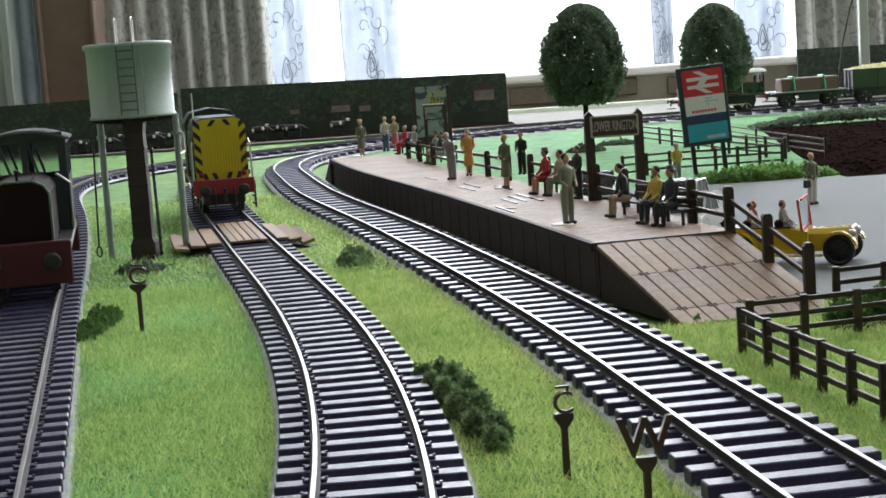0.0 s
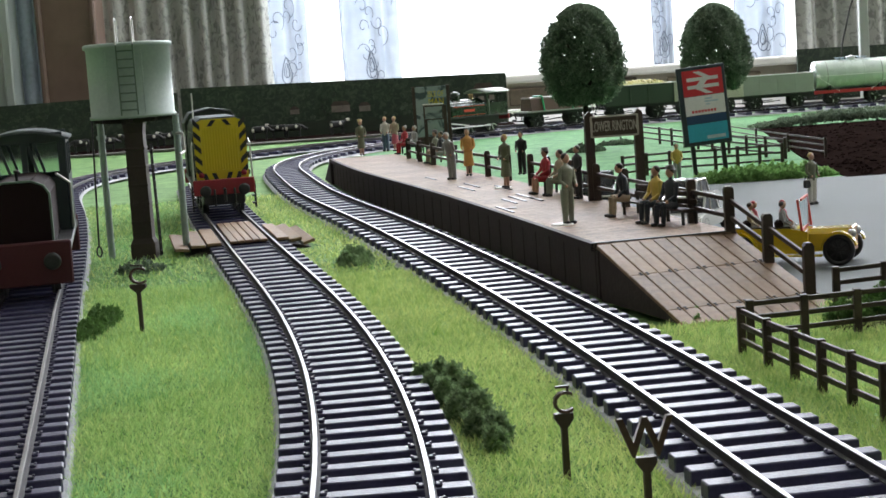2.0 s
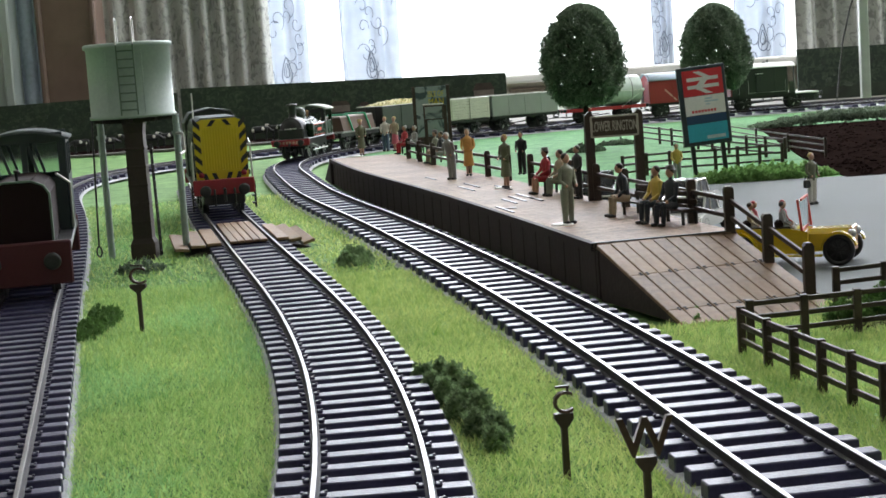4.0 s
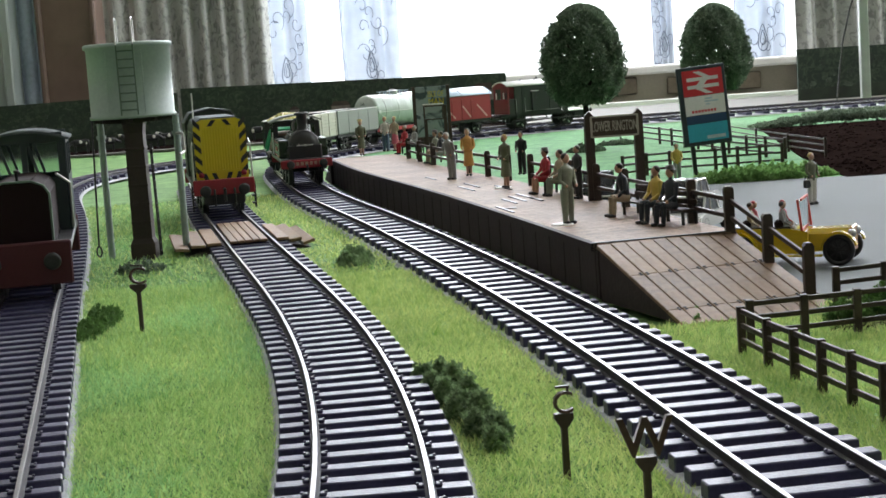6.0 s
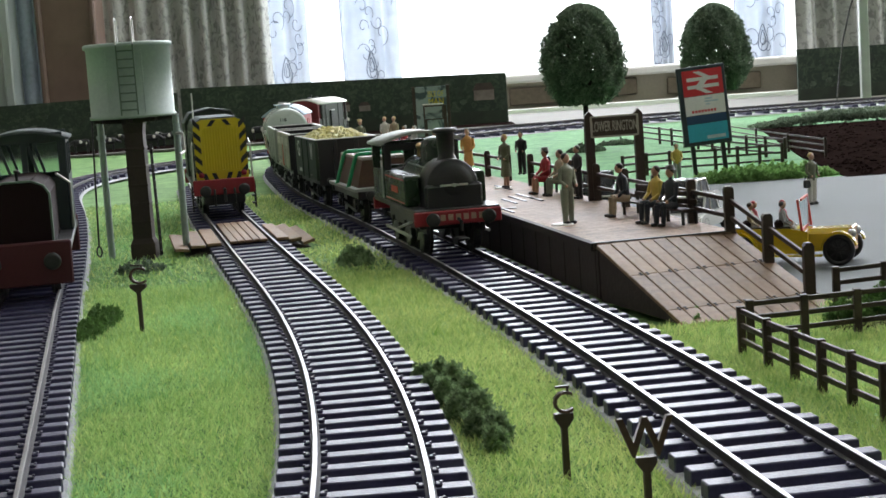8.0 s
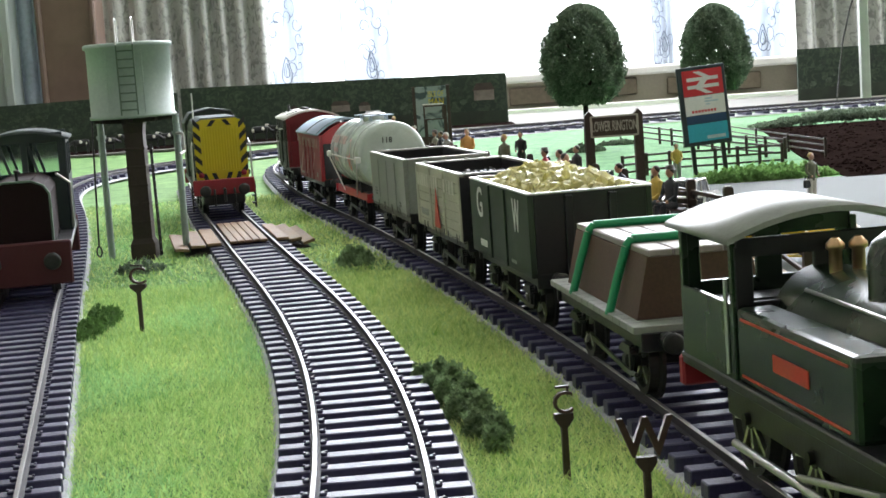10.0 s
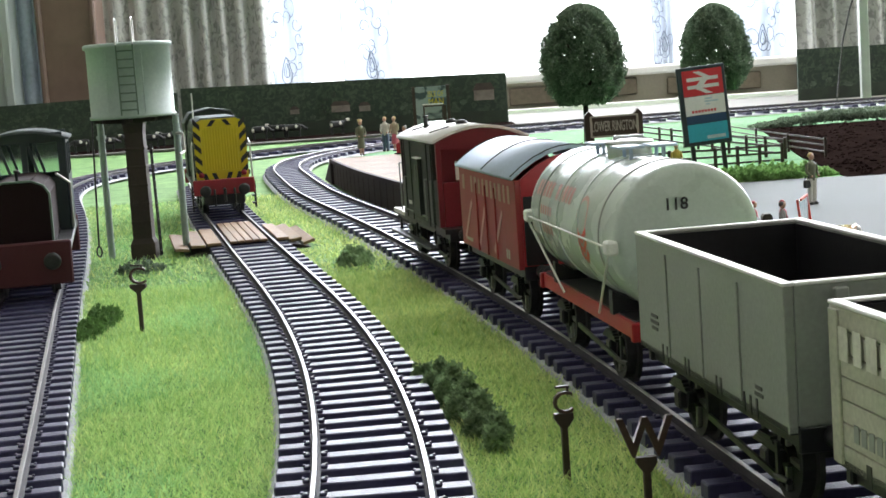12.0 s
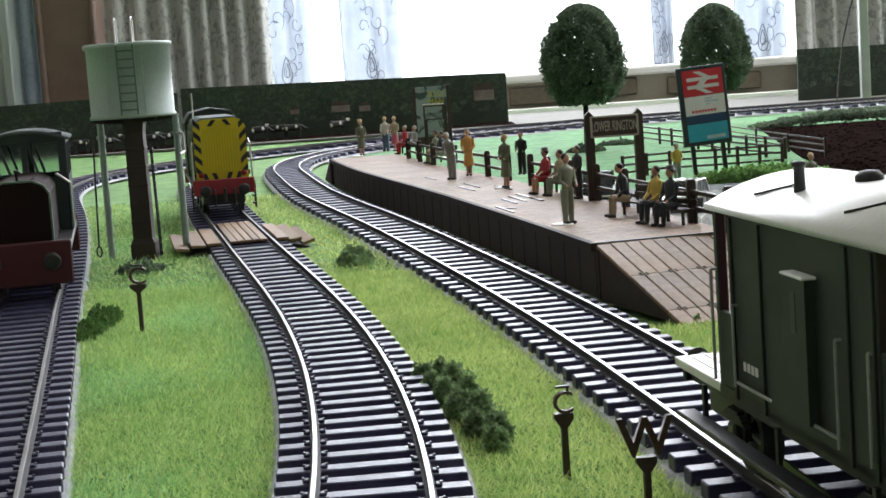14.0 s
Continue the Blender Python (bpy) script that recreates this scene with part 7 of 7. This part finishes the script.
def road_wheel(ob, x, y, r, w, spoked):
    bm = bmnew()
    m = Matrix.Translation((x, y, r)) @ Matrix.Rotation(math.pi / 2, 4, "X")
    lathe(bm, [(r * 0.72, -w / 2), (r * 0.95, -w / 2), (r, -w / 4), (r, w / 4), (r * 0.95, w / 2), (r * 0.72, w / 2), (r * 0.72, -w / 2)], 24, m)
    t = part("tyre", bm, "black", ob, "black rubber tyre")
    bm = bmnew()
    lathe(bm, [(0, -w * 0.45), (r * 0.2, -w * 0.45), (r * 0.24, -w * 0.2), (r * 0.7, -w * 0.2), (r * 0.74, -w * 0.4), (r * 0.74, w * 0.4), (0, w * 0.3)], 20, m)
    if spoked:
        for k in range(10):
            a = 2 * math.pi * k / 10
            bar(bm, (x, y - w * 0.32, r), (x + r * 0.7 * math.cos(a), y - w * 0.32, r + r * 0.7 * math.sin(a)), 0.5, 0.4)
    part("rim", bm, "iron" if spoked else "steel", t)


def tourer():
    ob = thing("vintage_car", mm(101.8, 469, 0.7, 0, 0, -24) @ Matrix.Scale(0.86, 4), "yellow open vintage tourer parked beside the platform", "car")
    bm = bmnew()
    prism(bm, [(-21, 4.0), (8, 4.0), (8, 11.5), (2, 12.6), (-19, 12.8), (-21.5, 11)], -7.2, 7.2, "y")
    part("body", bm, "car_yellow", ob, "glossy yellow body tub")
    bm = bmnew()
    box(bm, (-8, 0, 12.9), (20, 11.5, 0.5), 0.1)
    part("interior", bm, "cloth_black", ob)
    bm = bmnew()
    prism(bm, [(-5.2, 4.5), (5.2, 4.5), (5.2, 10.5), (3.6, 12.2), (-3.6, 12.2), (-5.2, 10.5)], 8, 21.5, "x", mi=0)
    part("bonnet", bm, "car_yellow", ob, "yellow bonnet")
    bm = bmnew()
    box(bm, (22.2, 0, 8.4), (1.0, 9.6, 8.6), 0.4)
    part("radiator", bm, "brass", ob, "brass radiator")
    for s in (-1, 1):
        for x in (18.5, -15):
            road_wheel(ob, x, s * 8.4, 5.3, 2.0, True)
            bm = bmnew()
            pts = [(x + 6.4 * math.cos(a), 5.3 + 6.4 * math.sin(a)) for a in [radians(d) for d in range(15, 176, 16)]]
            inn = [(x + 5.8 * math.cos(a), 5.3 + 5.8 * math.sin(a)) for a in [radians(d) for d in range(175, 14, -16)]]
            prism(bm, pts + inn, s * 8.4 - 1.5, s * 8.4 + 1.5, "y")
            part("mudguard", bm, "car_yellow", ob, "yellow mudguard")
        bm = bmnew()
        box(bm, (2, s * 8.6, 3.6), (22, 2.6, 0.6), 0.15)
        part("running_board", bm, "car_yellow", ob)
        bm = bmnew()
        ball(bm, (22.5, s * 5.0, 10.5), 1.5, 10, 6)
        part("headlight", bm, "steel", ob, "round metal headlight")
    bm = bmnew()
    for a, b in (((-8.4, 12), (-8.4, 22.5)), ((8.4, 12), (8.4, 22.5)), ((-8.4, 22.5), (8.4, 22.5)), ((-8.4, 12.4), (8.4, 12.4))):
        bar(bm, (6.5, a[0], a[1]), (5.4, b[0], b[1]), 0.7, 0.7)
    ws = part("windscreen_frame", bm, "orange_red", ob, "red windscreen frame")
    bm = bmnew()
    prism(bm, [(-8.1, 12.6), (8.1, 12.6), (8.1, 22.2), (-8.1, 22.2)], 5.8, 6.0, "x")
    part("pane", bm, "glass", ws)
    for x in (-2, -13):
        bm = bmnew()
        box(bm, (x, 0, 13.4), (3.0, 11.5, 4.2), 0.8)
        part("seat", bm, "dark_maroon", ob)
    m = ob.matrix_basis
    for x, y, top, hair in ((-2, 2.8, "cloth_red", "cloth_red"), (-1, -2.8, "cloth_grey", "hair_dark"), (-12, -2.8, "cloth_tan", "hair_dark"), (-12, 2.6, "cloth_red", "cloth_red")):
        p = m @ Vector((x / 1000, y / 1000, 0.0079))
        doll(p.x * 1000, p.y * 1000, p.z * 1000, 66, top, "cloth_grey", hair, "seated figurine riding in the yellow car", sit=True, H=15)


def saloon(x, y, rz, paint_name, label):
    ob = thing("saloon_car", mm(x, y, 0.7, 0, 0, rz) @ Matrix.Scale(0.82, 4), label, "car", "parked saloon cars")
    bm = bmnew()
    prism(bm, [(-22, 3.0), (22, 3.0), (22.6, 6.0), (21, 8.4), (9, 9.4), (-13, 9.6), (-21.5, 8.6), (-22.6, 6.0)], -9.2, 9.2, "y")
    bmesh.ops.bevel(bm, geom=bm.edges[:], offset=0.7, segments=2, affect="EDGES")
    part("body", bm, paint_name, ob)
    bm = bmnew()
    prism(bm, [(-14, 9.2), (9, 9.2), (4, 15.6), (-9.5, 15.8)], -7.6, 7.6, "y")
    bmesh.ops.bevel(bm, geom=bm.edges[:], offset=0.6, segments=2, affect="EDGES")
    part("cabin", bm, "car_dark", ob, "dark glazed cabin")
    bm = bmnew()
    for xx in (-13.4, -4.0, 7.4):
        for s in (-1, 1):
            bar(bm, (xx, s * 7.7, 9.4), (xx * 0.62 - 1.0, s * 7.4, 15.8), 0.8, 0.8)
    part("pillar", bm, paint_name, ob)
    bm = bmnew()
    box(bm, (-2.8, 0, 15.9), (13.5, 15.4, 0.9), 0.35)
    part("roof", bm, paint_name, ob)
    for s in (-1, 1):
        for xx in (13.5, -13.5):
            road_wheel(ob, xx, s * 8.2, 3.9, 2.0, False)
        bm = bmnew()
        ball(bm, (22.2, s * 6.6, 6.6), 1.2, 8, 6)
        part("headlight", bm, "steel", ob)
    for e in (-1, 1):
        bm = bmnew()
        box(bm, (e * 22.8, 0, 4.2), (0.9, 17, 1.2), 0.3)
        part("bumper", bm, "steel", ob)


tourer()
saloon(91, 568, 62, "car_white", "white saloon car parked behind the platform")
saloon(100, 640, 62, "car_white", "second white saloon car on the car park")
saloon(72, 716, 80, "car_dark", "dark saloon car parked behind the platform fence")


# ---- cows along the back, pole and cable ----
def cow(x, y, rz, k):
    bm = bmnew()
    box(bm, (0, 0, 12.0), (17, 6.0, 7.0), 2.0, seg=2, mi=0)
    for s in (-1, 1):
        ball(bm, (2.0 - s, s * 1.6, 12.6), 2.6, 8, 6, None, 1, (1.3, 0.7, 1.0))
        ball(bm, (-6.0 + s, s * 1.6, 11.4), 2.2, 8, 6, None, 1, (1.0, 0.75, 1.2))
    for dx in (-6.5, 6.5):
        for dy in (-1.8, 1.8):
            rod(bm, (dx, dy, 9), (dx, dy, 0), 1.0, 7, 0.7, mi=0)
    rod(bm, (8, 0, 13.5), (11.5, 0, 16 if k % 2 else 11), 1.9, 8, 1.5, mi=0)
    box(bm, (13, 0, 16 if k % 2 else 10), (4.6, 2.8, 3.0), 0.8, mi=k % 2)
    rod(bm, (-8.4, 0, 14), (-9.2, 0, 7), 0.4, 5, mi=0)
    single("cow", bm, ["black", "cloth_white"], "black and white model cow standing by the outer track", "cow", mm(x, y, 0, 0, 0, rz), "cows by the track")


for k, (x, y, rz) in enumerate(((-345, 1690, 20), (-322, 1705, 160), (-300, 1700, 10), (-282, 1712, 190), (-186, 1712, 15), (-166, 1718, 170), (-150, 1712, 5), (-104, 1716, 30), (-372, 1690, 200))):
    cow(x, y, rz, k)


def pole():
    ob = thing("lamp_post", mm(442, 1640, 0), "pale grey-green post with a thin dark stay", "post")
    bm = bmnew()
    box(bm, (0, 0, 80), (9, 9, 160.5), 0.6)
    part("post", bm, "grey_paint", ob)
    bm = bmnew()
    tube(bm, [(-30, 0, 0), (-22, 0, 60), (-13, 0, 95), (-4, 0, 118)], 0.9)
    part("stay", bm, "iron", ob, "thin dark stay")


pole()
# ---- fibre grass on the near ground ----
def grass(name, n, y0, y1, length, width, seed, label, blade="grass_blade"):
    rs = np.random.RandomState(seed)
    y = np.sqrt(rs.uniform(y0 ** 2, y1 ** 2, n))
    x = (rs.uniform(-1, 1, n)) * (0.30 * y + 12)
    xy = np.stack([x, y], 1)
    ok = np.ones(n, bool)
    for line in LINE.values():
        ok &= line.far(xy) > 15.9
    t = LINE["train"]
    # not on the platform, its ramp, the car park or the smooth meadow
    near = t.far(xy)
    right = x > np.interp(y, t.p[:500, 1], t.p[:500, 0])
    ok &= ~(right & (near > 17) & (near < 63) & (y > 378))
    ok &= ~((x > 80) & (y > 395))
    ok &= ~(right & (y > 420))
    ok &= ~((np.abs(LINE["middle"].far(xy)) < 26) & (y > 604) & (y < 672))
    xy = xy[ok]
    m = len(xy)
    a, lean = rs.uniform(0, 2 * math.pi, m), rs.uniform(0.35, 1.5, m)
    L = length * rs.uniform(0.5, 1.2, m)
    b = rs.uniform(0, 2 * math.pi, m)
    w = width * rs.uniform(0.6, 1.3, m)
    base = np.stack([xy[:, 0], xy[:, 1], np.full(m, -0.1)], 1)
    side = np.stack([np.cos(b) * w, np.sin(b) * w, np.zeros(m)], 1)
    tip = base + np.stack([np.cos(a) * np.sin(lean) * L, np.sin(a) * np.sin(lean) * L, np.cos(lean) * L], 1)
    v = np.stack([base - side, base + side, tip], 1).reshape(-1, 3) / 1000
    me = bpy.data.meshes.new(name)
    me.vertices.add(3 * m)
    me.vertices.foreach_set("co", v.ravel())
    me.loops.add(3 * m)
    me.loops.foreach_set("vertex_index", np.arange(3 * m, dtype=np.int32))
    me.polygons.add(m)
    me.polygons.foreach_set("loop_start", np.arange(0, 3 * m, 3, dtype=np.int32))
    me.update(calc_edges=True)
    for k in (blade, "grass_straw", "grass_emerald"):
        me.materials.append(M[k])
    # the strip beside the platform line has more straw in it; here and there a greener patch
    mid = LINE["middle"]
    past = xy[:, 0] > np.interp(xy[:, 1], mid.p[:, 1], mid.p[:, 0])
    patch = np.array([noise.noise(Vector((p[0] * 0.035, p[1] * 0.018, 4.0))) for p in xy])
    kind = np.where(rs.uniform(0, 1, m) < np.where(past, 0.75, 0.22), 1, 0)
    kind = np.where((rs.uniform(-0.1, 0.9, m) < patch - 0.05) & ~past, 2, kind)
    me.polygons.foreach_set("material_index", kind.astype(np.int32))
    tagged(new(name, me), label, "grass", kind="stuff")


grass("grass", 430000, 190, 520, 2.1, 0.14, 1, "short yellow-green fibre grass beside the tracks")
grass("grass", 130000, 380, 900, 2.5, 0.34, 2, "short green fibre grass round the curve", "grass_blade_far")
sleepers()


def motions():
    n = 112
    for ob, off, half in CONSIST:
        walk(ob, [(14.0 * k / n, place_at(off, half, 14.0 * k / n)) for k in range(n + 1)])
    for w, ob, y, r in WHEELS:
        if any(ob == c[0] for c in CONSIST):
            walk(w, [(k / 30, mm(0, y, r) @ Matrix.Rotation((front_at(0) - front_at(k / 30)) / r * -1, 4, "X")) for k in range(421)])


motions()
